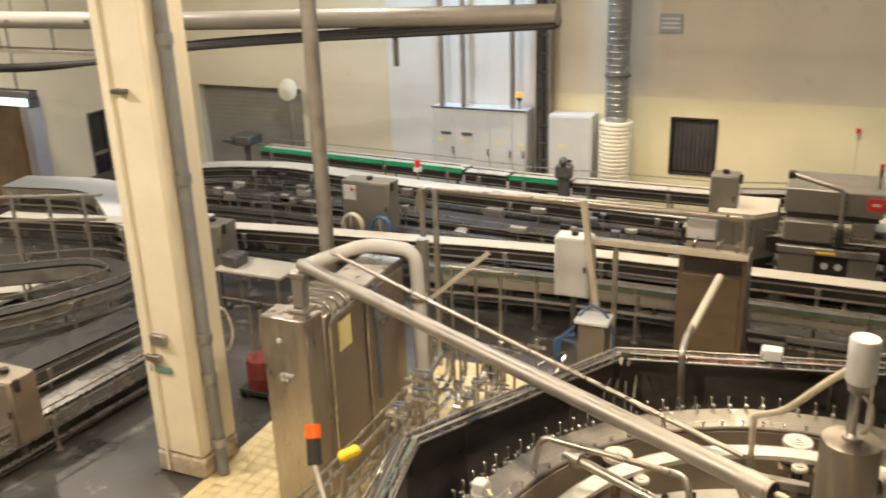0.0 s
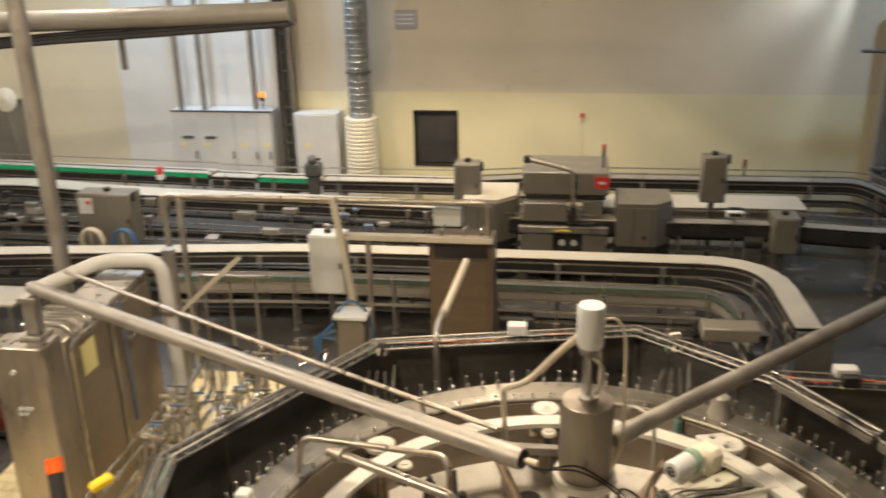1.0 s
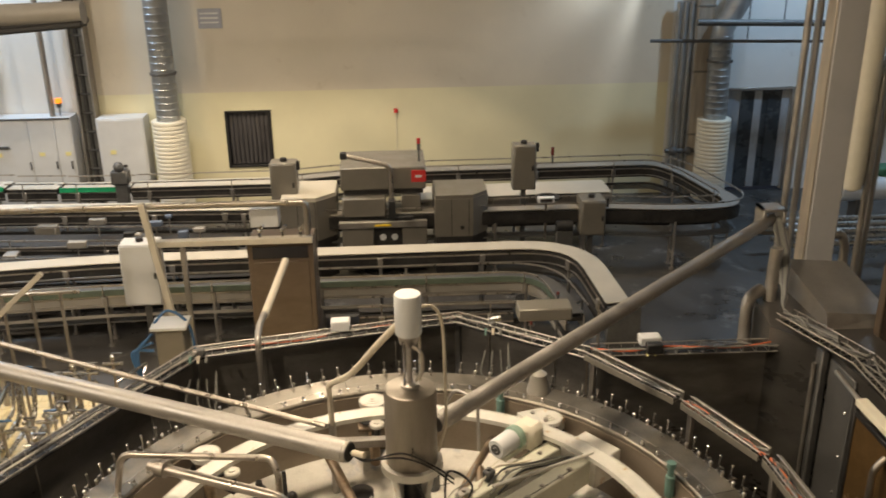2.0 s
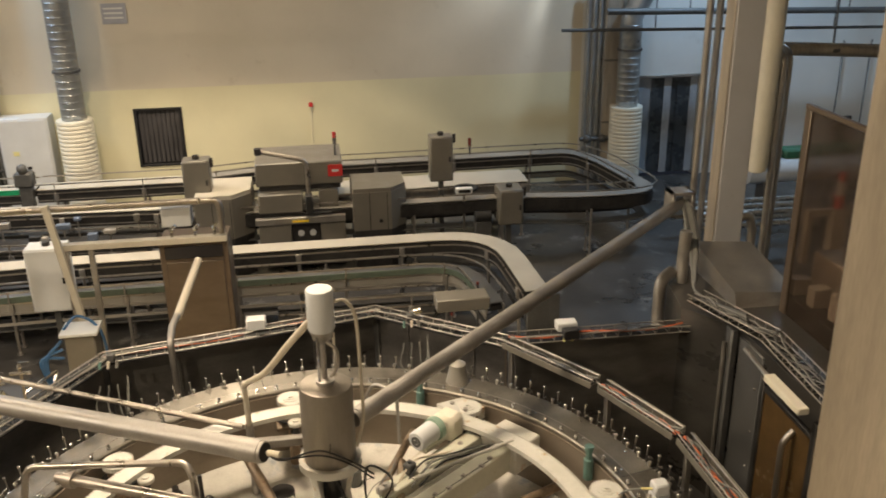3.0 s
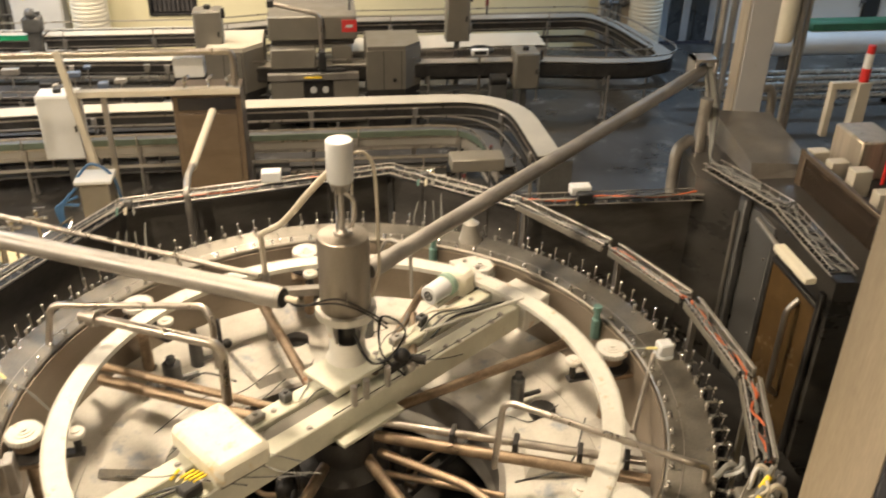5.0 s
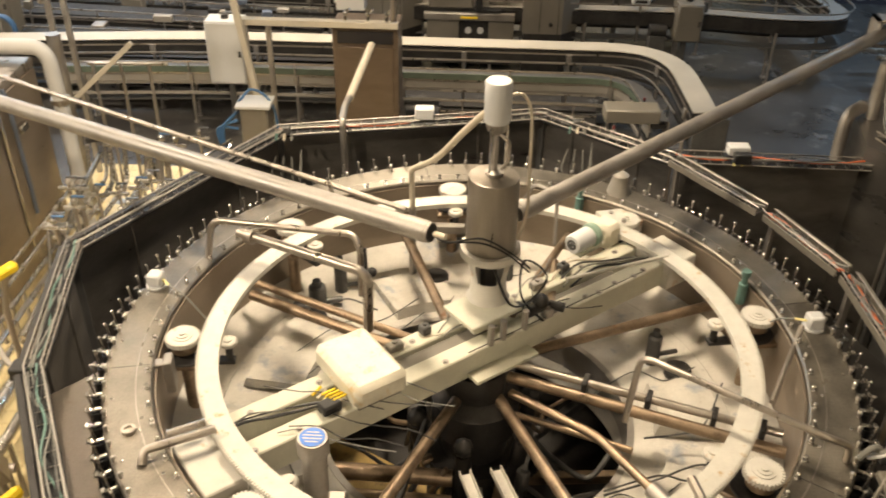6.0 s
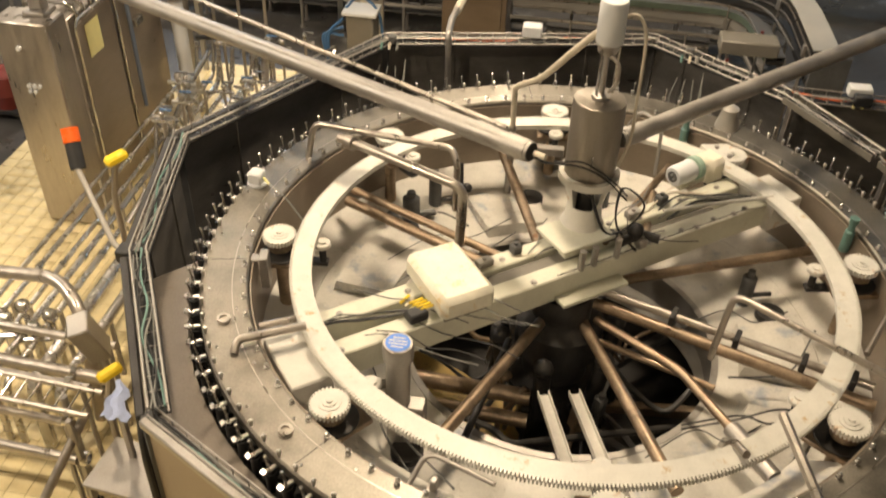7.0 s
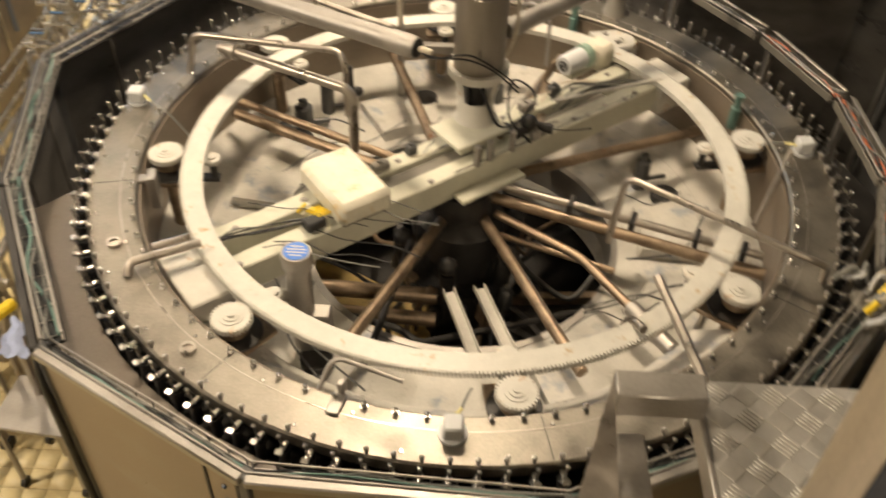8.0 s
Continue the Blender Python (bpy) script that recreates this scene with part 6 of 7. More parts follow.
    def cabinet(x0, x1, y0, y1, z0, z1, mat, label):
        t = thing("control_cabinet", ((x0 + x1) / 2, (y0 + y1) / 2, 0), label, "control cabinet", "control cabinets on the line")
        part("case", Form().box((x0, y0, z0), (x1, y1, z1), 0.012), mat, t)
        part("door", Form().box((x0 + 0.02, y0 - 0.014, z0 + 0.02), (x1 - 0.02, y0, z1 - 0.02), 0.006), mat, t)
        part("latch", Form().box((x1 - 0.07, y0 - 0.03, (z0 + z1) / 2 - 0.04), (x1 - 0.04, y0 - 0.014, (z0 + z1) / 2 + 0.04), 0.004), DARK, t)
        part("stand", Form().box(((x0 + x1) / 2 - 0.04, (y0 + y1) / 2 - 0.04, 0), ((x0 + x1) / 2 + 0.04, (y0 + y1) / 2 + 0.04, z0), 0.006), DARKGREY, t)
        part("gland", Form().disc(0.05, z1, z1 + 0.05, ((x0 + x1) / 2, (y0 + y1) / 2, 0), 12), DARK, t)
        part("switch", Form().box((x1, y0 + 0.05, z1 - 0.12), (x1 + 0.05, y0 + 0.1, z1 + 0.02)), DARK, t)
        return t

    cabinet(-1.85, -1.45, 9.3, 9.6, 1.15, 1.82, GREYBOX, "grey control cabinet on a stand by the conveyor")
    cabinet(1.88, 2.24, 9.6, 9.85, 1.2, 1.92, GREYBOX, "grey control cabinet on a stand inside the loop")
    cabinet(2.86, 3.24, 9.0, 9.4, 0.62, 1.18, GREYBOX, "dark grey box straddling the conveyor")
    t = cabinet(-7.35, -6.5, 8.0, 8.35, 0.8, 1.62, GREYBOX, "grey operator cabinet with a small screen")
    part("screen", Form().box((-7.3, 7.97, 1.32), (-7.08, 7.986, 1.56), 0.004), CABWHITE, t)
    part("button", Form().disc(0.03, 0, 0.03, (0, 0, 0), 10).moved(Matrix.Translation((-7.13, 7.97, 1.5)) @ Matrix.Rotation(radians(90), 4, "X")), RED, t)
    cabinet(-3.50, -3.02, 6.95, 7.25, 0.62, 1.46, CABWHITE, "pale grey switch cabinet by the front conveyor")
    cabinet(-8.95, -8.4, 6.2, 6.6, 0.55, 1.3, GREYBOX, "dark grey box at the end of a conveyor")
    cabinet(-8.25, -7.75, 1.75, 2.1, 0.35, 1.1, PANEL, "tan steel box on a thin post by the low conveyor")

    t = thing("work_table", (-7.7, 6.2, 0), "pale-topped steel work table beside the conveyor", "table")
    part("top", Form().box((-8.35, 5.9, 0.72), (-7.2, 6.5, 0.76), 0.006), BELT, t)
    for x in (-8.3, -7.28):
        for y in (5.94, 6.44):
            part("leg", Form().pipe([(x, y, 0), (x, y, 0.72)], 0.025, 8), STEEL_SATIN, t)
    part("shelf_bar", Form().pipe([(-8.3, 5.94, 0.3), (-7.28, 5.94, 0.3)], 0.018, 8), STEEL_SATIN, t)
    part("motor", Form().box((-8.3, 6.0, 0.76), (-8.0, 6.3, 0.95), 0.03), DARKGREY, t)
    # loop counter and small gear on the rear conveyor
    t = thing("counter_display", (2.35, 9.3, 1.0), "small white counter display on a post", "display")
    part("post", Form().pipe([(2.35, 9.25, 0.5), (2.35, 9.25, 1.1)], 0.02, 8), STEEL, t)
    part("case", Form().box((2.22, 9.2, 1.1), (2.48, 9.3, 1.19), 0.008), CABWHITE, t)
    part("screen", Form().box((2.26, 9.194, 1.12), (2.44, 9.2, 1.17), 0.001), DARK, t)
    part("wheel", Form().ring(0.12, 0.19, 1.12, 1.15, (2.4, 9.4, 0), 24), BLACK, t)
    t = thing("drive_motor", (2.6, 9.3, 0.7), "dark drive motor under the conveyor", "motor")
    part("body", Form().pipe([(2.5, 9.12, 0.75), (2.75, 9.12, 0.75)], 0.09, 16), BLACK, t)
    part("foot", Form().box((2.5, 9.05, 0.3), (2.75, 9.2, 0.68)), DARKGREY, t)
    t = thing("warning_lamp", (2.8, 11.75, 1.0), "short dark warning lamp on the rear conveyor", "lamp")
    part("post", Form().pipe([(2.9, 11.8, 0.8), (2.9, 11.8, 1.16)], 0.018, 8), DARKGREY, t)
    part("lens", Form().disc(0.03, 1.16, 1.3, (2.9, 11.8, 0), 10), MAROON, t)
    t = thing("warning_lamp", (-5.9, 10.4, 1.0), "red and white warning lamp above the conveyor", "lamp")
    part("post", Form().pipe([(-7.2, 10.5, 0.4), (-7.2, 10.5, 1.15)], 0.02, 8), STEEL, t)
    part("lens", Form().disc(0.055, 1.2, 1.33, (-7.2, 10.5, 0), 14), RED, t)
    part("collar", Form().disc(0.075, 1.12, 1.2, (-7.2, 10.5, 0), 14), CABWHITE, t)
    t = thing("conveyor_drive", (-4.55, 11.1, 1.0), "dark green motor at the conveyor's end", "motor")
    part("body", Form().box((-4.75, 11.0, 1.05), (-4.45, 11.2, 1.3), 0.03).ball((-4.6, 11.05, 1.36), 0.09), DARKGREY, t)
    part("foot", Form().box((-4.7, 11.03, 0.7), (-4.5, 11.17, 1.05)), DARKGREY, t)
    t = thing("drive_motor", (-11.6, 11.9, 1.0), "dark motor box at the green conveyor's head", "motor")
    part("box", Form().box((-12.2, 11.6, 1.0), (-11.7, 12.1, 1.2), 0.02).pipe([(-12.1, 11.6, 1.1), (-12.35, 11.6, 1.12)], 0.06, 10), DARKGREY, t)
    part("leg", Form().box((-12.0, 11.8, 0), (-11.9, 11.9, 1.0)), DARKGREY, t)
    rnd = random.Random(11)
    for k in range(16):
        x, y = rnd.uniform(-9.5, -2.5), rnd.choice((8.1, 8.6, 9.0, 9.5))
        t = thing("drive_box", (x, y, 0), "small dark drive box hung under a conveyor", "drive box", "drive boxes")
        h = rnd.uniform(0.4, 0.9)
        part("case", Form().box((x - rnd.uniform(0.08, 0.2), y - 0.1, 0.05), (x + rnd.uniform(0.08, 0.2), y + 0.1, h), 0.012), rnd.choice((DARKGREY, GREYBOX, STEEL_SATIN, DARK)), t)
        part("foot", Form().box((x - 0.06, y - 0.06, 0), (x + 0.06, y + 0.06, 0.05)), DARK, t)
    for k in range(34):
        x, y = rnd.uniform(-10.5, -2.2), rnd.choice((8.15, 8.55, 8.75, 9.2, 9.65, 10.0))
        z = rnd.uniform(0.82, 1.0)
        t = thing("line_fitting", (x, y, 0), "small fitting on a thin post along the conveyors", "line fitting", "line fittings")
        part("post", Form().pipe([(x, y, 0), (x, y, z)], 0.014, 6), STEEL_SATIN, t)
        w = rnd.uniform(0.04, 0.16)
        part("head", Form().box((x - w, y - 0.05, z), (x + w, y + 0.05, z + rnd.uniform(0.05, 0.14)), 0.01), rnd.choice((GREYBOX, DARKGREY, BLACK, STEEL_SATIN, GREYTAN, GREYBOX, PIPEBLUE)), t)
    for x, mat, lab in ((-6.98, HOSE, "coil of tan hose hung on the cabinet"), (-6.48, BLUEHOSE, "coil of blue hose hung on the cabinet")):
        t = thing("hose_coil", (x, 7.6, 0.7), lab, "hose")
        for k in range(3):
            part("loop", Form().pipe([(x + 0.17 * math.cos(a), 7.62 + 0.03 * k, 1.0 + 0.2 * math.sin(a)) for a in [2 * math.pi * i / 20 for i in range(21)]], 0.022, 7), mat, t)
        part("hook", Form().box((x - 0.02, 7.6, 0.0), (x + 0.02, 7.64, 1.18)), STEEL_SATIN, t)

    # electrical cabinets along the wall
    t = thing("electrical_cabinet", (-6.8, 12.75, 0), "pale grey electrical cabinet with double doors and yellow warning marks", "electrical cabinet", "electrical cabinets")
    part("case", Form().box((-7.82, 12.55, 0.0), (-5.80, 12.97, 1.90), 0.01), CABWHITE, t)
    for x0, x1 in ((-7.79, -7.33), (-7.31, -6.57), (-6.55, -6.1), (-6.08, -5.83)):
        d = part("door", Form().box((x0, 12.53, 0.1), (x1, 12.55, 1.86), 0.006), CABWHITE, t)
        part("handle", Form().box((x1 - 0.05, 12.50, 0.95), (x1 - 0.025, 12.53, 1.1), 0.004), DARKGREY, d)
        part("mark", Form().prism([(x0 + 0.12, 12.524), (x0 + 0.22, 12.524), (x0 + 0.22, 12.528), (x0 + 0.12, 12.528)], 1.2, 1.27), PAPER, d)
    part("top_strip", Form().box((-7.82, 12.52, 1.87), (-5.8, 12.55, 1.9), 0.004), DARKGREY, t)
    t = thing("electrical_cabinet", (-5.0, 12.75, 0), "narrow pale electrical cabinet with a yellow warning mark", "electrical cabinet", "electrical cabinets")
    part("case", Form().box((-5.35, 12.55, 0.0), (-4.5, 12.97, 1.86), 0.01), CABWHITE, t)
    part("door", Form().box((-5.32, 12.53, 0.1), (-4.53, 12.55, 1.83), 0.006), CABWHITE, t)
    part("mark", Form().box((-5.15, 12.524, 1.2), (-5.05, 12.529, 1.28), 0.001), PAPER, t)
    part("lock", Form().box((-4.95, 12.51, 0.95), (-4.88, 12.53, 1.0), 0.003), DARK, t)
    t = thing("amber_beacon", (-6.0, 12.7, 1.9), "glowing amber beacon on top of the cabinet", "beacon")
    part("lens", Form().disc(0.06, 2.14, 2.22, (-6.0, 12.7, 0), 14), AMBERGLOW, t)
    part("base", Form().disc(0.045, 2.06, 2.14, (-6.0, 12.7, 0), 14).pipe([(-6.0, 12.7, 1.9), (-6.0, 12.7, 2.06)], 0.015, 8), DARKGREY, t)

    # pipe gantry between the filler and the conveyors
    t = thing("pipe_gantry", (-2.7, 5.6, 0), "steel pipe gantry with double handrail pipes on posts", "pipe gantry")
    for y, z in ((5.6, 2.40), (5.75, 2.34)):
        part("rail", Form().pipe([(-4.85, y, z - 0.3), (-4.8, y, z), (-1.0, y, z), (-0.97, y, z - 0.06), (-0.97, y, 2.02)], 0.032, 12, 0.08), STEEL, t)
    part("rail", Form().box((-2.72, 5.55, 1.93), (-0.92, 5.65, 2.0), 0.006), BELT, t)
    for x in (-4.78, -4.6, -2.62, -2.36):
        part("post", Form().box((x - 0.028, 5.57, 0), (x + 0.028, 5.63, 2.38 if x < -3 else 1.95), 0.005), STEEL_SATIN, t)
    part("diagonal", Form().box((-0.035, -0.03, 0), (0.035, 0.03, 1.5), 0.005, Matrix.Translation((-2.5, 5.45, 1.0)) @ Matrix.Rotation(radians(-8), 4, "Y")), BELT, t)
    for x in (-1.5, -1.25, -1.05):
        part("tap", Form().pipe([(x, 5.6, 2.0), (x, 5.6, 2.1), (x + 0.05, 5.58, 2.14)], 0.018, 8, 0.02).ball((x, 5.6, 2.08), 0.03), CHROME, t)
    part("pale_box", Form().box((-1.62, 5.75, 2.06), (-1.3, 5.95, 2.28), 0.01), CABWHITE, t)
    t = thing("steel_cabinet", (-1.3, 5.8, 0), "brown-tinted steel cabinet standing under the gantry", "steel cabinet")
    part("case", Form().box((-1.66, 5.62, 0.05), (-0.92, 6.1, 1.92), 0.012), BROWNSTEEL, t)
    part("door", Form().box((-1.60, 5.60, 0.12), (-0.98, 5.62, 1.70), 0.006), BROWNSTEEL, t)
    part("window", Form().box((-1.60, 5.598, 1.74), (-0.98, 5.62, 1.88), 0.004), GLASSDARK, t)
    part("foot", Form().box((-1.62, 5.66, 0), (-0.96, 6.06, 0.05)), DARK, t)
    # dosing unit with blue hoses
    t = thing("dosing_unit", (-2.45, 5.0, 0), "grey dosing unit box with blue hoses", "dosing unit")
    part("case", Form().box((-2.58, 4.85, 0.75), (-2.28, 5.1, 1.26), 0.015), GREYBOX, t)
    part("lid", Form().box((-2.62, 4.82, 1.26), (-2.24, 5.13, 1.30), 0.008), CABWHITE, t)
    part("stand", Form().box((-2.46, 4.95, 0), (-2.40, 5.02, 0.75)), STEEL_SATIN, t)
    for k in range(3):
        part("hose", Form().curve([(-2.62, 4.9, 1.2 - 0.1 * k), (-2.78 - 0.03 * k, 4.85, 1.0), (-2.76, 4.8, 0.6), (-2.9, 4.8, 0.2), (-2.7, 4.9, 0.02)], 0.018, 8), BLUEHOSE, t)
    part("hose", Form().curve([(-2.6, 4.95, 1.3), (-2.45, 5.0, 1.42), (-2.25, 5.0, 1.25), (-2.2, 5.0, 0.8)], 0.016, 8), BLUEHOSE, t)
    # chrome pump on the floor
    t = thing("pump", (0.95, 4.9, 0), "shiny steel pump with round valve heads", "pump")
    part("body", Form().ball((0.95, 4.9, 0.95), 0.13, 16).ball((1.08, 4.95, 1.05), 0.1, 14).pipe([(0.7, 4.9, 0.9), (1.2, 4.9, 0.9)], 0.06, 14), CHROME, t)
    part("stand", Form().pipe([(0.95, 4.9, 0), (0.95, 4.9, 0.85)], 0.05, 12), STEEL_SATIN, t)
    part("outlet", Form().pipe([(1.0, 4.9, 1.05), (1.0, 4.9, 1.22), (1.12, 4.9, 1.24)], 0.035, 12, 0.05), CHROME, t)
    for x, y in ((1.5, 5.2), (1.95, 6.0)):
        t = thing("warning_lamp", (x, y, 0), "small red lamp on a thin post by the conveyor", "lamp", "small red lamps")
        part("post", Form().pipe([(x, y, 0), (x, y, 1.0)], 0.015, 6), DARKGREY, t)
        part("lens", Form().disc(0.018, 1.0, 1.03, (x, y, 0), 10), MAROON, t)
    t = thing("conveyor_end_plate", (2.7, 5.6, 0), "dark end plate of the front conveyor", "plate")
    part("plate", Form().box((2.45, 5.5, 0.0), (2.85, 5.56, 1.02), 0.008), DARKGREY, t)


# ---- left of the filler ----
def build_left():
    t = thing("process_cabinet", (-4.65, 3.2, 0), "tall brown-tinted stainless cabinet with pipes on top", "process cabinet")
    part("front_case", Form().box((-4.92, 2.32, 0.03), (-4.42, 2.62, 2.08), 0.015), STEEL, t)
    part("case", Form().box((-4.9, 2.62, 0.03), (-4.42, 4.3, 2.0), 0.015), STEEL, t)
    part("side_door", Form().box((-4.42, 2.7, 0.3), (-4.395, 3.35, 1.92), 0.01), PANEL, t)
    part("side_door", Form().box((-4.42, 3.42, 0.3), (-4.395, 4.25, 1.92), 0.01), PANEL, t)
    part("rim", Form().pipe([(-4.385, 2.66, 0.3), (-4.385, 2.66, 1.9), (-4.385, 2.72, 1.97), (-4.385, 3.3, 1.97), (-4.385, 3.38, 1.9), (-4.385, 3.38, 0.3)], 0.014, 8, 0.08), CHROME, t)
    part("notice", Form().box((-4.392, 2.82, 1.55), (-4.385, 3.06, 1.86), 0.001), PAPER, t, "yellow paper notice")
    for k in range(5):
        part("button", Form().disc(0.018, 0, 0.02, (0, 0, 0), 10).moved(Matrix.Translation((-4.72 + 0.05 * (k % 3), 2.318, 1.5 - 0.05 * (k // 3))) @ Matrix.Rotation(radians(90), 4, "X")), CABWHITE, t)
    part("button", Form().disc(0.022, 0, 0.02, (0, 0, 0), 10).moved(Matrix.Translation((-4.72, 2.318, 1.85)) @ Matrix.Rotation(radians(90), 4, "X")), CABWHITE, t)
    part("blue_pipe", Form().pipe([(-4.36, 3.5, 2.0), (-4.33, 3.5, 1.9), (-4.33, 3.5, 0.7)], 0.022, 8, 0.05), PIPEBLUE, t)
    part("handle", Form().box((-4.39, 3.6, 1.5), (-4.32, 3.75, 1.58), 0.01), CHROME, t)
    for k in range(5):
        y = 2.75 + 0.13 * k
        part("top_pipe", Form().pipe([(-4.86, y, 2.02), (-4.86, y, 2.09), (-4.47, y, 2.09), (-4.4, y, 2.03), (-4.4, y, 1.94)], 0.022, 10, 0.06), CHROME, t)
    s = part("arm_stand", Form().box((-4.70, 2.45, 2.08), (-4.50, 2.65, 2.12)).box((-4.66, 2.5, 2.12), (-4.54, 2.62, 2.44), 0.01), STEEL_SATIN, t)
    part("clamp", Form().box((-4.68, 2.48, 2.42), (-4.50, 2.68, 2.47)), STEEL_SATIN, s)
    part("foot", Form().box((-4.88, 2.36, 0), (-4.46, 4.26, 0.03)), DARK, t)
    t = thing("lagged_pipe", (-4.8, 4.3, 2.0), "thick white lagged pipe bending over the cabinet", "pipe")
    part("pipe", Form().pipe([(-5.38, 3.85, 1.95), (-4.82, 4.2, 2.14), (-4.22, 4.22, 2.14), (-4.2, 4.24, 1.3), (-4.2, 4.24, 0.02)], 0.075, 20, 0.18), CABWHITE, t)
    part("flange", Form().ring(0.075, 0.1, 1.55, 1.6, (-4.2, 4.24, 0), 20), STEEL, t)
    t = thing("steel_riser", (-4.15, 4.6, 0), "grey vertical riser beside the lagged pipe", "pipe")
    part("pipe", Form().pipe([(-4.32, 4.62, 0.02), (-4.32, 4.62, 2.12)], 0.07, 16), STEEL_SATIN, t)
    t = thing("strut_frame", (-3.7, 4.4, 0), "slanted steel strut between pipe stands", "strut")
    part("strut", Form().box((-0.025, -0.025, 0), (0.025, 0.025, 0.95), 0.004, Matrix.Translation((-4.15, 4.4, 1.5)) @ Matrix.Rotation(radians(48), 4, "Y")), BELT, t)
    for x in (-4.1, -3.8, -3.5):
        part("post", Form().pipe([(x, 4.9, 0), (x, 4.9, 1.72)], 0.02, 8).disc(0.06, 0, 0.02, (x, 4.9, 0), 12), STEEL_SATIN, t)
    part("cross_pipe", Form().pipe([(-4.15, 4.9, 1.7), (-3.3, 4.9, 1.72)], 0.02, 8), STEEL, t)
    # process pipes running along the floor
    for k, (x, r) in enumerate(((-4.28, 0.021), (-4.13, 0.021), (-3.99, 0.021), (-3.85, 0.026), (-3.74, 0.026), (-3.53, 0.048), (-3.34, 0.042))):
        z = 0.62 + 0.03 * (k % 2)
        t = thing("process_pipe", (x, 0.0, 0.0), "polished process pipe on low stands", "pipe", "process pipes on the floor")
        part("pipe", Form().pipe([(x, -0.22, 0.02), (x, -0.2, z), (x + 0.02, 4.2 + 0.1 * (k % 3), z), (x + 0.02, 4.3 + 0.1 * (k % 3), z + 0.35)], r, 12, 0.1), STEEL_BRIGHT, t)
        for y in (0.9, 2.5, 3.8):
            part("union", Form().ring(r, r + 0.01, -0.02, 0.02, n=14).moved(Matrix.Translation((x + 0.004 + 0.0045 * y, y + 0.09 * k, z)) @ Matrix.Rotation(radians(90), 4, "X")), CHROME, t)
        for y in (0.55, 2.3):
            part("stand", Form().box((x - 0.012, y, 0.0), (x + 0.018, y + 0.03, z - r * 0.8), 0.003), STEEL_SATIN, t)
    t = thing("manifold_pipe", (-3.9, 1.8, 1.0), "bent polished pipe with raised end along the cabinet", "pipe")
    part("pipe", Form().pipe([(-3.5, 1.35, 0.9), (-3.45, 1.75, 1.02), (-3.75, 3.2, 1.05), (-3.9, 4.2, 1.0)], 0.03, 12, 0.1), CHROME, t)
    part("stand", Form().pipe([(-3.6, 2.4, 0), (-3.6, 2.4, 1.0)], 0.018, 8), STEEL_SATIN, t)
    rnd = random.Random(3)
    for k in range(26):
        x, y = rnd.uniform(-4.0, -2.75), rnd.uniform(2.4, 4.5)
        h = rnd.uniform(0.75, 1.35)
        t = thing("valve", (x, y, 0), "small chrome process valve on a thin stem", "valve", "process valves")
        part("stem", Form().pipe([(x, y, 0), (x, y, h)], 0.016, 8), STEEL, t)
        part("body", Form().ball((x, y, h), rnd.uniform(0.026, 0.042), 10).pipe([(x - 0.1, y, h - 0.07), (x + 0.1, y, h - 0.07)], 0.02, 8), STEEL_BRIGHT, t)
        part("handle", Form().box((x - 0.012, y - 0.012, h + 0.04), (x + 0.1, y + 0.012, h + 0.055), 0.003), DARKGREY if k % 4 else BLUEHOSE, t)
        if k % 2:
            part("branch", Form().pipe([(x, y, h - 0.3), (x + rnd.uniform(-0.3, 0.3), y + rnd.uniform(-0.5, 0.5), h - 0.3), (x + rnd.uniform(-0.1, 0.1), y + rnd.uniform(-0.6, 0.6), 0.5)], 0.018, 8, 0.08), CHROME, t)
    t = thing("fan_blade_vent", (-3.9, 4.55, 1.0), "dark rubber hose end beside the valves", "hose")
    part("hose", Form().curve([(-4.1, 4.4, 1.05), (-3.85, 4.35, 1.1), (-3.6, 4.5, 1.0), (-3.55, 4.7, 0.5), (-3.5, 4.7, 0.02)], 0.03, 8), BLACK, t)
    for p, q, mat in (((-3.08, 0.72, 1.98), (-2.98, 0.86, 2.02), YELLOW), ((-2.72, -0.47, 1.2), (-2.65, -0.5, 1.25), YELLOW)):
        t = thing("yellow_handle", (p[0], p[1], 0), "bright yellow plastic valve handle on a steel pipe", "valve handle", "yellow handles")
        part("grip", Form().box((-0.04, -0.07, -0.035), (0.04, 0.09, 0.035), 0.02, Matrix.Translation(p) @ pose(0, 0, 0, 10, 0, -40)), mat, t)
        part("pipe", Form().pipe([(p[0], p[1], p[2] - 0.02), (p[0] - 0.05, p[1] - 0.03, p[2] - 0.3), (p[0] - 0.05, p[1] - 0.03, 0.0)], 0.022, 8, 0.05), STEEL, t)
    # hose reel and red drum behind the column
    t = thing("red_drum", (-6.38, 4.1, 0), "dark red steel drum on a small black trolley", "drum")
    part("drum", Form().lathe([(0.0005, 0.14), (0.2, 0.14), (0.2, 0.28), (0.208, 0.3), (0.2, 0.32), (0.2, 0.50), (0.19, 0.52), (0.0005, 0.51)], (-6.33, 4.15, 0), 24), MAROON, t)
    part("trolley", Form().box((-6.58, 3.95, 0.08), (-6.11, 4.35, 0.14)), BLACK, t)
    for x, y in ((-6.55, 4.0), (-6.13, 4.0), (-6.55, 4.32), (-6.13, 4.32)):
        part("wheel", Form().pipe([(x - 0.02, y, 0.06), (x + 0.02, y, 0.06)], 0.06, 12), BLACK, t)
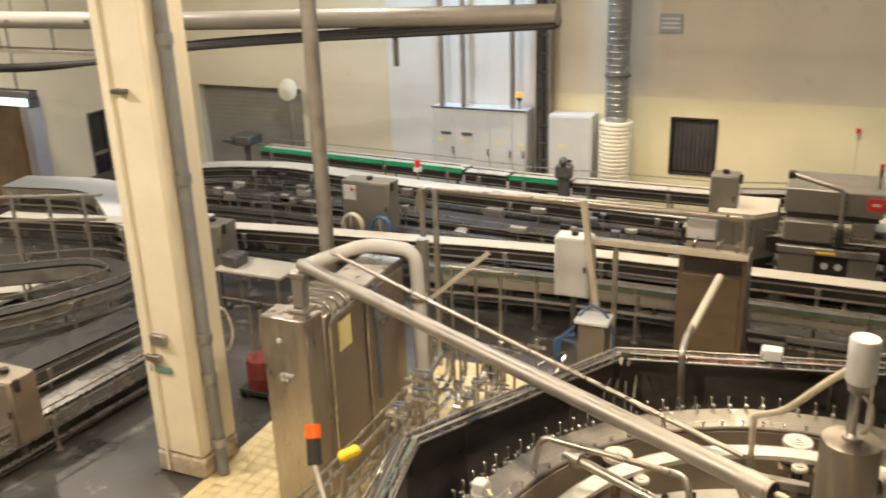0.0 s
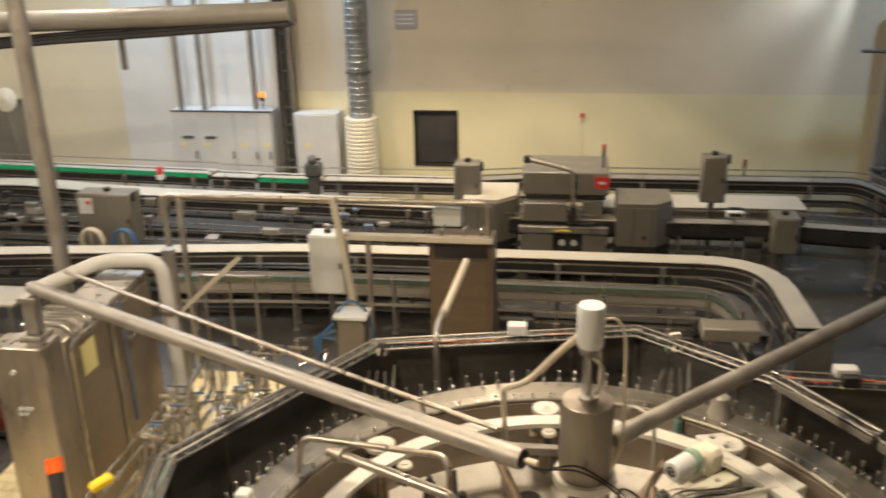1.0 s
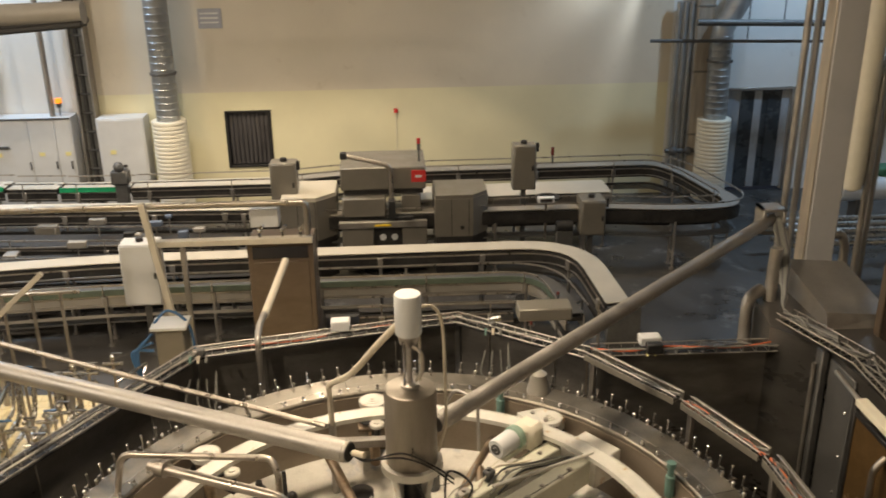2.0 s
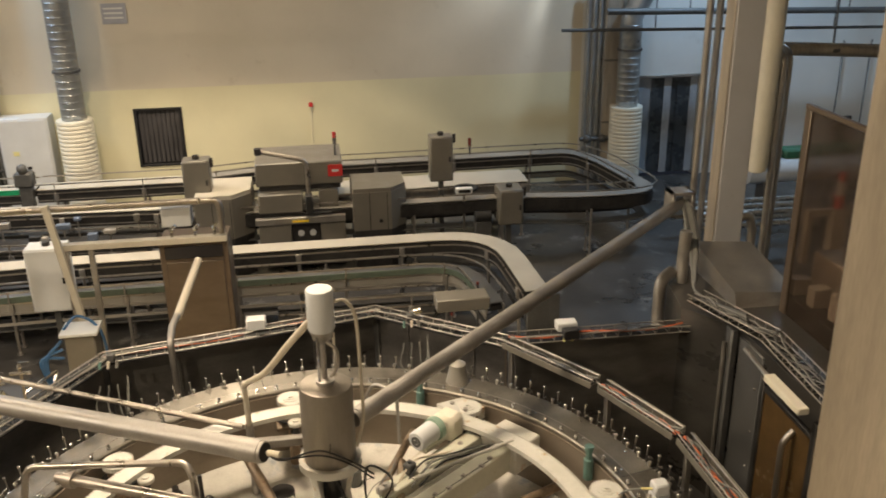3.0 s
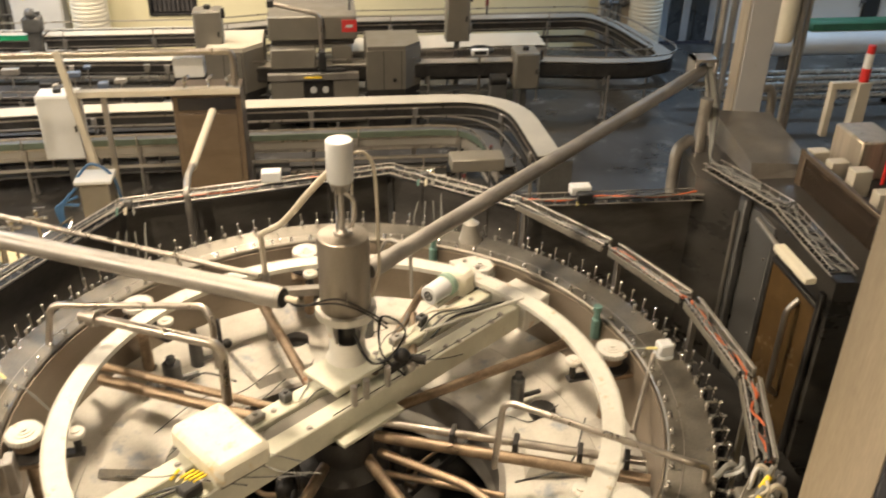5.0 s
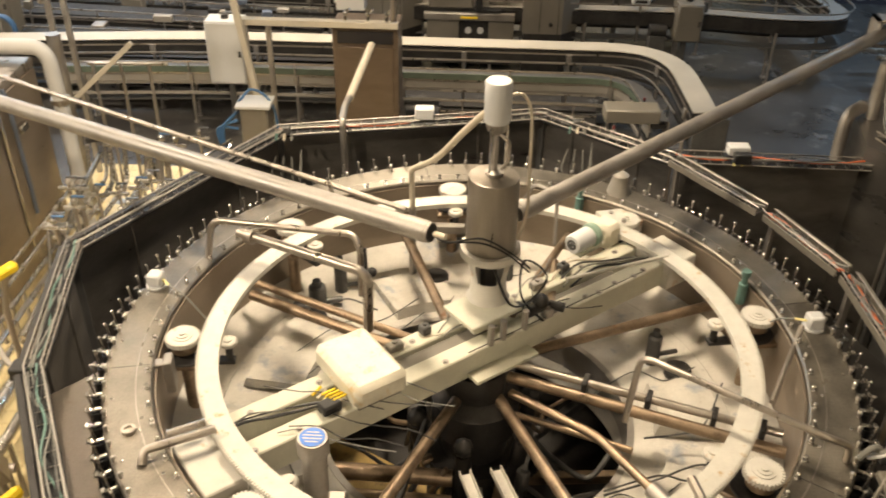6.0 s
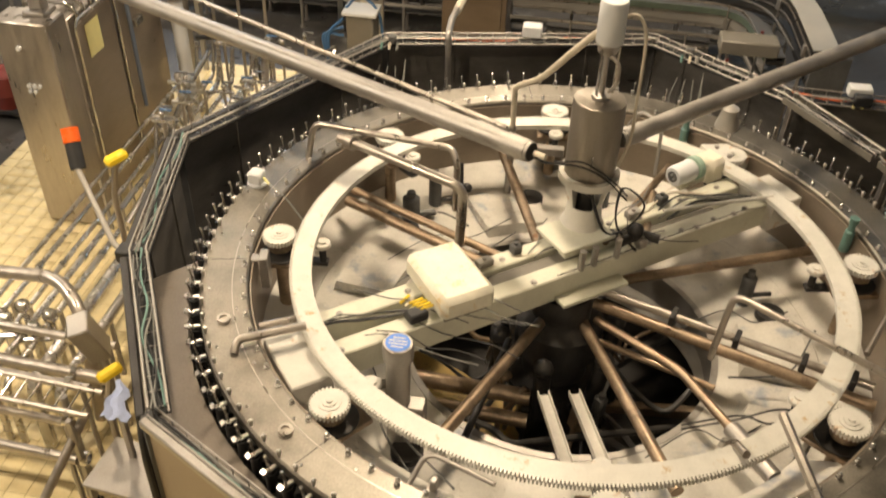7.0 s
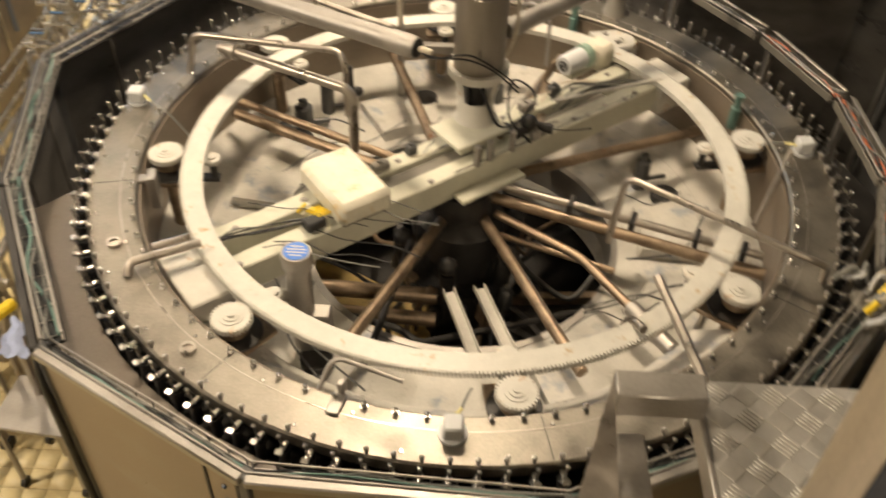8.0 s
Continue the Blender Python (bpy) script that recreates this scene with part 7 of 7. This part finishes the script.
    part("handle", Form().pipe([(-6.55, 4.3, 0.1), (-6.63, 4.4, 1.05), (-6.73, 4.2, 1.1)], 0.018, 8, 0.06).pipe([(-6.48, 4.3, 0.1), (-6.51, 4.45, 1.05), (-6.41, 4.3, 1.12)], 0.018, 8, 0.06), STEEL, t)
    for q in ((-6.75, 4.18, 1.12), (-6.39, 4.28, 1.14)):
        part("grip", Form().ball(q, 0.05), BLACK, t)
    t = thing("hose_hook", (-5.85, 2.99, 1.6), "pale looped hose hanging on the column", "hose")
    part("loop", Form().curve([(-5.968, 2.93, 1.75), (-5.85, 2.98, 1.7), (-5.80, 3.0, 1.45), (-5.87, 2.98, 1.25), (-5.968, 2.93, 1.3)], 0.013, 8), HOSE, t)
    # low pipework and stand at the guard's left
    t = thing("bent_handrail", (-3.7, 0.5, 0), "bent polished pipe rail on the tiled floor", "pipe rail")
    part("rail", Form().pipe([(-4.9, 0.5, 0.95), (-3.68, 0.58, 0.95), (-3.4, 0.35, 0.9), (-3.3, 0.15, 0.4), (-3.3, 0.1, 0.02)], 0.05, 14, 0.16), STEEL, t)
    part("post", Form().pipe([(-4.5, 0.52, 0), (-4.5, 0.52, 0.95)], 0.035, 10), STEEL, t)
    t = thing("tap_cluster", (-3.9, 0.3, 0), "cluster of polished taps and unions", "valve")
    for k in range(5):
        x, y = -4.05 + 0.1 * k, 0.34 - 0.09 * (k % 2)
        part("tap", Form().ball((x, y, 0.72 + 0.06 * (k % 3)), 0.06, 10).pipe([(x, y, 0), (x, y, 0.75)], 0.022, 8).pipe([(x - 0.12, y - 0.05, 0.62), (x + 0.14, y - 0.02, 0.66)], 0.025, 8), CHROME, t)
    for k, (y, z, r) in enumerate(((0.1, 0.85, 0.03), (-0.08, 0.7, 0.045), (-0.3, 0.85, 0.028), (-0.55, 0.78, 0.028), (-0.62, 0.5, 0.035))):
        t = thing("cross_pipe", (-3.6, y, z), "polished pipe crossing towards the filler", "pipe", "cross pipes by the guard")
        part("pipe", Form().pipe([(-5.2, y + 0.08, z), (-3.0, y - 0.02, z)], r, 12), STEEL, t)
        part("union", Form().ring(r, r + 0.018, -0.02, 0.02, n=14).moved(Matrix.Translation((-3.35 + 0.1 * k, y, z)) @ Matrix.Rotation(radians(90), 4, "Y")), CHROME, t)
        for x, o in ((-4.3, 0.04), (-3.06, -0.02)):
            part("stand", Form().pipe([(x, y + o, 0), (x, y + o, z)], 0.018, 8), STEEL_SATIN, t)
    t = thing("chain_conveyor", (-3.6, -0.4, 0), "short steel ladder conveyor with thin rungs", "conveyor")
    for y in (-0.36, -0.56):
        part("side_rail", Form().pipe([(-5.0, y + 0.08, 0.92), (-2.85, y - 0.04, 0.92)], 0.02, 8), STEEL, t)
    for k in range(22):
        x = -4.9 + 0.095 * k
        part("rung", Form().pipe([(x, -0.36 + 0.08 - 0.055 * (x + 5), 0.925), (x, -0.56 + 0.08 - 0.055 * (x + 5), 0.925)], 0.007, 6), CHROME, t)
    for x, y in ((-3.1, -0.46), (-4.4, -0.4)):
        part("leg", Form().pipe([(x, y, 0), (x, y, 0.9)], 0.025, 8), STEEL_SATIN, t)
    t = thing("slanted_tube", (-3.0, -0.9, 0), "slanting steel tube resting on the tiles", "tube")
    part("tube", Form().pipe([(-2.95, -0.52, 0.80), (-3.25, -1.55, 0.03)], 0.03, 10), STEEL, t)
    t = thing("hand_box", (-3.15, 0.25, 0), "small tan steel box on a post", "box")
    part("box", Form().box((-0.07, -0.09, 0), (0.07, 0.09, 0.36), 0.01, pose(-2.98, -0.12, 1.0, 12, -14, 25)), STEEL_SATIN, t)
    part("post", Form().pipe([(-2.97, -0.11, 0), (-2.98, -0.12, 1.02)], 0.025, 8), STEEL_SATIN, t)
    t = thing("side_table", (-2.55, -0.85, 0), "small steel side table on castors beside the guard", "table")
    m = pose(-2.52, -0.77, 0, 0, 0, -6)
    part("top", Form().box((-0.24, -0.2, 0.66), (0.24, 0.2, 0.69), 0.006, m), STEEL_SATIN, t)
    for x in (-0.21, 0.21):
        for y in (-0.17, 0.17):
            leg = part("leg", Form().box((x - 0.015, y - 0.015, 0.08), (x + 0.015, y + 0.015, 0.66), 0.004, m), STEEL_SATIN, t)
            q = m @ Vector((x, y, 0.04))
            part("castor", Form().pipe([(q.x - 0.015, q.y, 0.04), (q.x + 0.015, q.y, 0.04)], 0.04, 12), BLACK, leg)
    t = thing("cloth", (-2.62, -0.62, 1.05), "pale blue folded cloth draped over a bracket", "cloth")
    g = Form()
    n = 7
    for side in (0, 1):
        g.add([(-2.62 + 0.17 * u / (n - 1) + 0.015 * math.sin(v * 1.7), -0.80 + 0.25 * v / (n - 1) + 0.01 * math.sin(u * 2.1), 1.19 + 0.05 * v / (n - 1) + 0.012 * math.sin(u * 1.9 + v) - 0.008 * side)
               for v in range(n) for u in range(n - (v * 5) // n)], [])
    rows, k = [], 0
    for v in range(n):
        w = n - (v * 5) // n
        rows.append((k, w))
        k += w
    faces = []
    for (a, wa), (b, wb) in zip(rows, rows[1:]):
        for u in range(wb - 1):
            faces += [(a + u, a + u + 1, b + u + 1, b + u), (k + b + u, k + b + u + 1, k + a + u + 1, k + a + u)]
        if wa > wb:
            faces += [(a + wa - 2, a + wa - 1, b + wb - 1), (k + b + wb - 1, k + a + wa - 1, k + a + wa - 2)]
    rim = [rows[0][0] + u for u in range(rows[0][1])] + [a + w - 1 for a, w in rows[1:]]
    faces += [(p, p + k, q + k, q) for p, q in zip(rim, rim[1:])]
    g.f = faces
    part("cloth", g, LILAC, t)
    part("bracket", Form().box((-2.58, -0.70, 0.0), (-2.54, -0.66, 1.185), 0.006), STEEL_SATIN, t)
    t = thing("castor_stand", (-3.05, -0.62, 0), "black castor and stand leg by the pipes", "stand")
    part("leg", Form().box((-2.99, -0.66, 0.1), (-2.95, -0.62, 0.9)), STEEL_SATIN, t)
    part("castor", Form().pipe([(-3.0, -0.64, 0.05), (-2.94, -0.64, 0.05)], 0.05, 12), BLACK, t)
    # far left railing
    t = thing("handrail", (-12.0, 6.0, 0), "grey steel handrail with two rails", "handrail")
    for z in (1.15, 1.55):
        part("rail", Form().pipe([(-15.5, 4.9, z - 0.25), (-12.3, 5.95, z - 0.08), (-10.5, 6.1, z + 0.08)], 0.025, 8), STEEL_SATIN, t)
    for x, y in ((-15.0, 5.1), (-13.6, 5.55), (-12.3, 5.95), (-11.6, 6.05), (-10.9, 6.1)):
        part("post", Form().pipe([(x, y, 0), (x, y, 1.55)], 0.03, 8), STEEL_SATIN, t)
    t = thing("walkway", (-13.0, 5.0, 0), "pale walkway platform behind the railing", "walkway")
    part("deck", Form().box((-16.0, 4.6, 0.18), (-11.5, 5.6, 0.24)), BELT, t)
    part("leg", Form().box((-15.5, 4.8, 0), (-15.4, 5.4, 0.18)).box((-12.0, 4.8, 0), (-11.9, 5.4, 0.18)), STEEL_SATIN, t)


# ---- right of the filler and the platform ----
DOOR_BASE = (3.55, 1.9, 2.0)


def build_right():
    t = thing("infeed_housing", (3.4, 2.4, 0), "large brown-tinted steel housing beside the filler", "machine housing")
    poly = [(2.82, 2.10), (3.05, 1.76), (3.10, 1.70), (3.12, 0.5), (3.9, 0.45), (3.9, 3.0), (3.15, 3.0), (2.90, 2.6)]
    part("case", Form().prism(poly, 0.02, 2.42), HOUSING, t)
    part("top_box", Form().add([(3.22, 2.0, 2.42), (3.78, 2.0, 2.42), (3.80, 2.92, 2.42), (3.22, 2.92, 2.42), (3.22, 2.05, 2.54), (3.74, 2.05, 2.50), (3.76, 2.90, 2.60), (3.24, 2.90, 2.64)],
         [(3, 2, 1, 0), (4, 5, 6, 7), (0, 1, 5, 4), (1, 2, 6, 5), (2, 3, 7, 6), (3, 0, 4, 7)]), STEEL_SATIN, t, "sloping steel top of the housing")
    part("upright", Form().box((3.03, 1.66, 0.1), (3.09, 1.76, 2.42), 0.01), DARKGREY, t)
    part("door", Form().box((3.085, 1.28, 0.3), (3.105, 1.64, 2.38), 0.006), DARKGREY, t)
    part("window", Form().box((3.095, 0.6, 0.25), (3.108, 1.22, 2.16), 0.004), AMBERPANE, t, "amber-brown tinted window")
    part("window_frame", Form().box((3.08, 1.22, 0.2), (3.115, 1.27, 2.3)).box((3.08, 0.55, 0.2), (3.115, 0.6, 2.3)).box((3.08, 0.6, 2.16), (3.115, 1.22, 2.2)), DARK, t)
    part("pull_handle", Form().pipe([(3.09, 0.80, 1.3), (3.02, 0.80, 1.36), (3.02, 0.80, 2.02), (3.09, 0.80, 2.1)], 0.022, 10, 0.06), STEEL, t)
    part("hinge_rod", Form().pipe([(3.01, 1.72, 0.6), (3.01, 1.72, 2.3)], 0.016, 8), STEEL_SATIN, t)
    for z in (1.2, 1.45, 1.75, 2.1):
        part("bolt", Form().ball((3.085, 1.34, z), 0.012), STEEL_BRIGHT, t)
    lamp = part("strip_lamp", Form().box((2.92, 0.52, 2.40), (3.0, 0.97, 2.45), 0.008), LAG, t, "cream strip lamp, off")
    part("arm", Form().pipe([(2.95, 0.97, 2.43), (2.96, 1.32, 2.45)], 0.016, 8), STEEL_SATIN, lamp)
    tray(t, (2.92, 2.08), (3.16, 1.34), 2.50, 0.16, 7, 31, (CABLEGREY, DARKGREY, CABLEGREY, DARKGREY, BLACK))
    tray(t, (3.16, 1.34), (3.12, 0.45), 2.50, 0.16, 7, 32, (CABLEGREY, DARKGREY, CABLEGREY, DARKGREY, BLACK))
    for k in range(5):
        part("cable", Form().curve([(3.12 + 0.02 * k, 2.95, 3.0), (3.1 + 0.02 * k, 2.7, 2.75), (3.02, 2.4 - 0.02 * k, 2.6), (2.95, 2.1, 2.52), (3.1, 1.6, 2.53 + 0.01 * k)], 0.011, 6), (CABLEGREY, DARKGREY, CABLEGREY)[k % 3], t)
    s = part("arm_bracket", Form().box((3.02, 2.9, 2.86), (3.22, 3.08, 2.89), 0.006).box((3.02, 2.9, 2.86), (3.05, 3.08, 3.08), 0.006).box((3.19, 2.9, 2.86), (3.22, 3.08, 3.08), 0.006).box((3.02, 2.9, 3.05), (3.22, 3.08, 3.08), 0.006), STEEL_SATIN, t)
    part("bracket_post", Form().box((3.18, 2.92, 2.42), (3.26, 3.0, 2.9), 0.008), STEEL_SATIN, s)
    part("riser", Form().pipe([(3.04, 2.62, 2.85), (3.02, 2.6, 2.5), (3.0, 2.55, 2.3)], 0.05, 14, 0.1), STEEL_SATIN, t)
    part("exhaust", Form().pipe([(2.94, 2.2, 2.0), (2.8, 2.5, 2.02), (2.82, 2.55, 2.45), (2.95, 2.62, 2.5)], 0.05, 14, 0.12), STEEL_SATIN, t)
    t = thing("control_cabinet", (3.3, -0.4, 0), "tan steel control cabinet on a dark stand beyond the post", "control cabinet")
    part("case", Form().box((2.80, -0.60, 2.30), (3.9, -0.2, 3.30), 0.012), BELT, t)
    part("door", Form().box((2.84, -0.612, 2.34), (3.86, -0.60, 3.26), 0.006), BELT, t)
    part("stand", Form().box((2.95, -0.5, 0), (3.8, -0.3, 2.30), 0.01), DARK, t)
    # control desk with a tinted front
    t = thing("operator_desk", (3.8, 1.5, 2.42), "dark low desk with cream boxes behind the sliding door", "operator desk")
    part("support", Form().box((3.57, 0.95, 2.42), (4.15, 1.94, 2.56), 0.006), BLACK, t)
    part("tan_case", Form().box((3.82, 1.62, 2.56), (4.12, 2.02, 2.86), 0.012), POSTTAN, t, "tan switch case")
    part("back_rail", Form().box((4.12, 0.95, 2.56), (4.16, 1.62, 2.72), 0.006), DARK, t)
    for x, y, h in ((3.60, 1.86, 0.13), (3.62, 1.62, 0.15), (3.64, 1.36, 0.2), (3.7, 1.12, 0.14)):
        part("box", Form().box((x, y, 2.56), (x + 0.14, y + 0.1, 2.56 + h), 0.006), BELT, t)
    part("red_knob", Form().ball((4.0, 1.55, 2.9), 0.045, 10).pipe([(4.0, 1.55, 2.56), (4.0, 1.55, 2.88)], 0.014, 8), RED, t)
    t = thing("sliding_door", DOOR_BASE, "brown-tinted sliding guard door in a dark frame, coming down", "sliding door")
    part("stile", Form().box((3.535, 1.85, 2.0), (3.563, 1.93, 4.02), 0.005), BROWNFRAME, t)
    part("stile", Form().box((3.535, 0.70, 2.0), (3.563, 0.78, 4.02), 0.005), BROWNFRAME, t)
    part("top_rail", Form().box((3.53, 0.70, 4.02), (3.568, 1.93, 4.06), 0.006), BROWNFRAME, t)
    part("bottom_rail", Form().box((3.535, 0.78, 2.0), (3.563, 1.85, 2.05), 0.005), BROWNFRAME, t)
    part("pane", Form().box((3.545, 0.78, 2.05), (3.553, 1.85, 4.02), 0.001), TINTED, t, "dark brown tinted acrylic pane").visible_shadow = False
    global door
    door = t
    t = thing("warning_lamp", (4.6, 3.0, 0), "red and white lamp on a tan stand", "lamp")
    part("post", Form().box((4.58, 3.0, 0), (4.70, 3.1, 2.80)), BELT, t)
    part("lens", Form().disc(0.042, 2.80, 2.92, (4.64, 3.05, 0), 14), RED, t)
    part("cap", Form().disc(0.038, 2.92, 3.05, (4.64, 3.05, 0), 14), CABWHITE, t)
    part("lens", Form().disc(0.034, 3.05, 3.12, (4.64, 3.05, 0), 14), RED, t)
    part("arm", Form().box((4.34, 3.02, 2.74), (4.58, 3.08, 2.80), 0.006).box((4.34, 3.02, 2.3), (4.40, 3.08, 2.74), 0.006), BELT, t)
    for x, y, top in ((3.93, 4.5, TOP), (4.06, 4.56, TOP), (4.98, 4.9, 4.12), (5.09, 4.98, 4.14)):
        t = thing("riser_pipe", (x, y, 0), "vertical steel riser pipe beside the pale column", "pipe", "riser pipes")
        part("pipe", Form().pipe([(x, y, 0), (x, y, top)] if top > 5 else [(x, y, 0), (x, y, top - 0.3), (x + 0.02, y + 0.3, top - 0.26)], 0.035, 12, 0.12), STEEL_SATIN, t)
    t = thing("lagged_riser", (4.9, 4.9, 0), "cream lagged riser with a rounded end", "pipe")
    part("jacket", Form().lathe([(0.04, 2.55), (0.1, 2.58), (0.12, 2.66), (0.12, 4.6)], (4.84, 4.95, 0), 20).pipe([(4.84, 4.95, 4.6), (4.84, 4.95, TOP)], 0.12, 20), LAG, t)
    t = thing("bend_pipe", (5.0, 4.6, 1.9), "small polished pipe bend", "pipe")
    part("pipe", Form().pipe([(4.6, 5.0, 0.0), (4.6, 5.0, 2.02), (4.85, 5.0, 2.05), (4.9, 5.0, 1.9), (4.9, 5.0, 0.0)], 0.05, 12, 0.12), STEEL, t)
    # far right vessels and pipes
    t = thing("storage_tank", (9.0, 11.0, 0), "white horizontal tank with green and blue covers on top", "tank")
    part("shell", Form().pipe([(7.9, 11.0, 0.6), (11.4, 11.0, 0.6)], 0.22, 24), CABWHITE, t)
    part("saddle", Form().box((8.2, 10.85, 0), (8.35, 11.15, 0.45)), DARKGREY, t)
    part("saddle", Form().box((10.6, 10.85, 0), (10.75, 11.15, 0.45)), DARKGREY, t)
    part("green_cover", Form().box((8.6, 10.95, 0.80), (11.2, 11.25, 1.0), 0.05), material("green_tarp", (0.03, 0.12, 0.06), 0.6, 0, 0.3, 5, 0.2), t)
    part("blue_cover", Form().box((8.1, 10.95, 0.80), (8.55, 11.2, 0.98), 0.05), BLUEHOSE, t)
    for k in range(6):
        y, z = 9.6 - 0.55 * (k % 3), 0.35 + 0.2 * (k // 3) + 0.1 * (k % 3)
        t = thing("floor_pipe", (7.0, y, z), "polished pipe run on low stands", "pipe", "far pipe runs")
        part("pipe", Form().pipe([(5.9, y, z), (11.5, y, z)], 0.05, 12), STEEL_BRIGHT, t)
        part("stand", Form().box((6.4, y - 0.03, 0), (6.5, y + 0.03, z)), DARKGREY, t)
        part("stand", Form().box((9.4, y - 0.03, 0), (9.5, y + 0.03, z)), DARKGREY, t)
    t = thing("wall_vent", (10.0, BACK - 0.05, 1.3), "dark square vent on the shaded wall", "vent")
    part("frame", Form().box((10.78, BACK - 0.06, 0.45), (11.12, BACK - 0.002, 1.05), 0.01), BLACK, t)
    for x in (10.68, 11.28):
        part("rod", Form().pipe([(x, BACK - 0.08, 0.7), (x, BACK - 0.08, 2.6)], 0.014, 8).pipe([(x, BACK - 0.08, 0.8), (x + 0.1, BACK - 0.08, 0.8)], 0.03, 8), DARKGREY, t)
    # platform on which one stands
    p = thing("platform", (0.0, -3.5, 3.7), "raised steel walkway with tread-plate floor", "platform", kind="structure")
    part("tread_plate", Form().box((0.519, -4.8, 3.70), (2.6, -2.756, 3.75), 0.004), TREAD, p)
    part("tread_plate", Form().box((-2.6, -4.8, 3.70), (0.515, -3.18, 3.75), 0.004), TREAD, p)
    # raised five-bar lozenges
    g = Form()
    for i in range(16):
        for j in range(16):
            x, y = 0.55 + i * 0.062, -3.66 + j * 0.062
            if y > -2.79:
                continue
            m = pose(x, y, 3.7495, 0, 0, 45 if (i + j) % 2 else -45)
            for k in range(5):
                o = (k - 2) * 0.0095
                g.box((-0.021, o - 0.0037, 0), (0.021, o + 0.0037, 0.003), 0.001, m)
    part("tread_bars", g, TREADBAR, p, kind="stuff")
    part("edge_angle", Form().box((0.506, -3.18, 3.685), (0.5185, -2.754, 3.752), 0.003), STEEL_SATIN, p)
    for x in (-2.4, 2.4):
        part("support", Form().box((x - 0.06, -4.6, 0), (x + 0.06, -4.48, 3.7), 0.008).box((x - 0.06, -3.5, 0), (x + 0.06, -3.38, 3.7), 0.008), POSTTAN, p)
    t = thing("steel_post", (0.6, -3.2, 3.75), "tan brushed steel post with a dark blue flank", "post")
    m = pose(0.548, -3.205, 0, 0, 0, -68)
    part("face", Form().box((0.0, 0.0, 3.75), (0.086, 0.006, TOP), 0.002, m), POSTTAN, t)
    part("flank", Form().box((0.0862, -0.0005, 3.75), (0.091, 0.068, TOP), 0.0015, m), POSTBLUE, t, "dark blue painted flank")
    part("core", Form().box((0.002, 0.006, 3.75), (0.084, 0.067, TOP), 0.002, m), POSTBLUE, t)
    t = thing("rail_frame", (0.42, -2.9, 3.4), "square steel tube frame at the platform's edge", "rail frame")
    part("top_tube", Form().box((0.325, -2.865, 3.75), (0.512, -2.795, 3.82), 0.004), STEEL_SATIN, t)
    part("stile", Form().box((0.325, -3.19, 3.66), (0.40, -2.868, 3.70), 0.004), STEEL_SATIN, t)
    part("kick_plate", Form().add([(0.24, -3.06, 3.72), (0.326, -2.80, 3.80), (0.326, -3.06, 3.72), (0.24, -3.06, 3.715), (0.326, -2.80, 3.795), (0.326, -3.06, 3.715)],
                                  [(0, 1, 2), (5, 4, 3), (0, 3, 4, 1), (1, 4, 5, 2), (2, 5, 3, 0)]), STEEL, t)
    part("handle_rod", Form().pipe([(0.515, -2.80, 3.80), (0.455, -2.50, 3.80)], 0.012, 8), STEEL, t)


build_hall()
build_ducts()
build_lamps()
build_filler()
build_guard()
build_line()
build_left()
build_right()
build_tiles()


def motions():
    """The tinted guard door slides down into the housing."""
    x, y, z = DOOR_BASE
    drops = ((0.0, 0.0), (2.8, 0.0), (3.0, 0.03), (3.2, 0.13), (3.5, 0.37), (3.6, 0.48), (4.0, 0.90), (4.2, 1.10), (4.5, 1.32), (4.8, 1.36), (8.0, 1.36))
    walk(door, [(t, pose(x, y, z - drop)) for t, drop in drops])


motions()
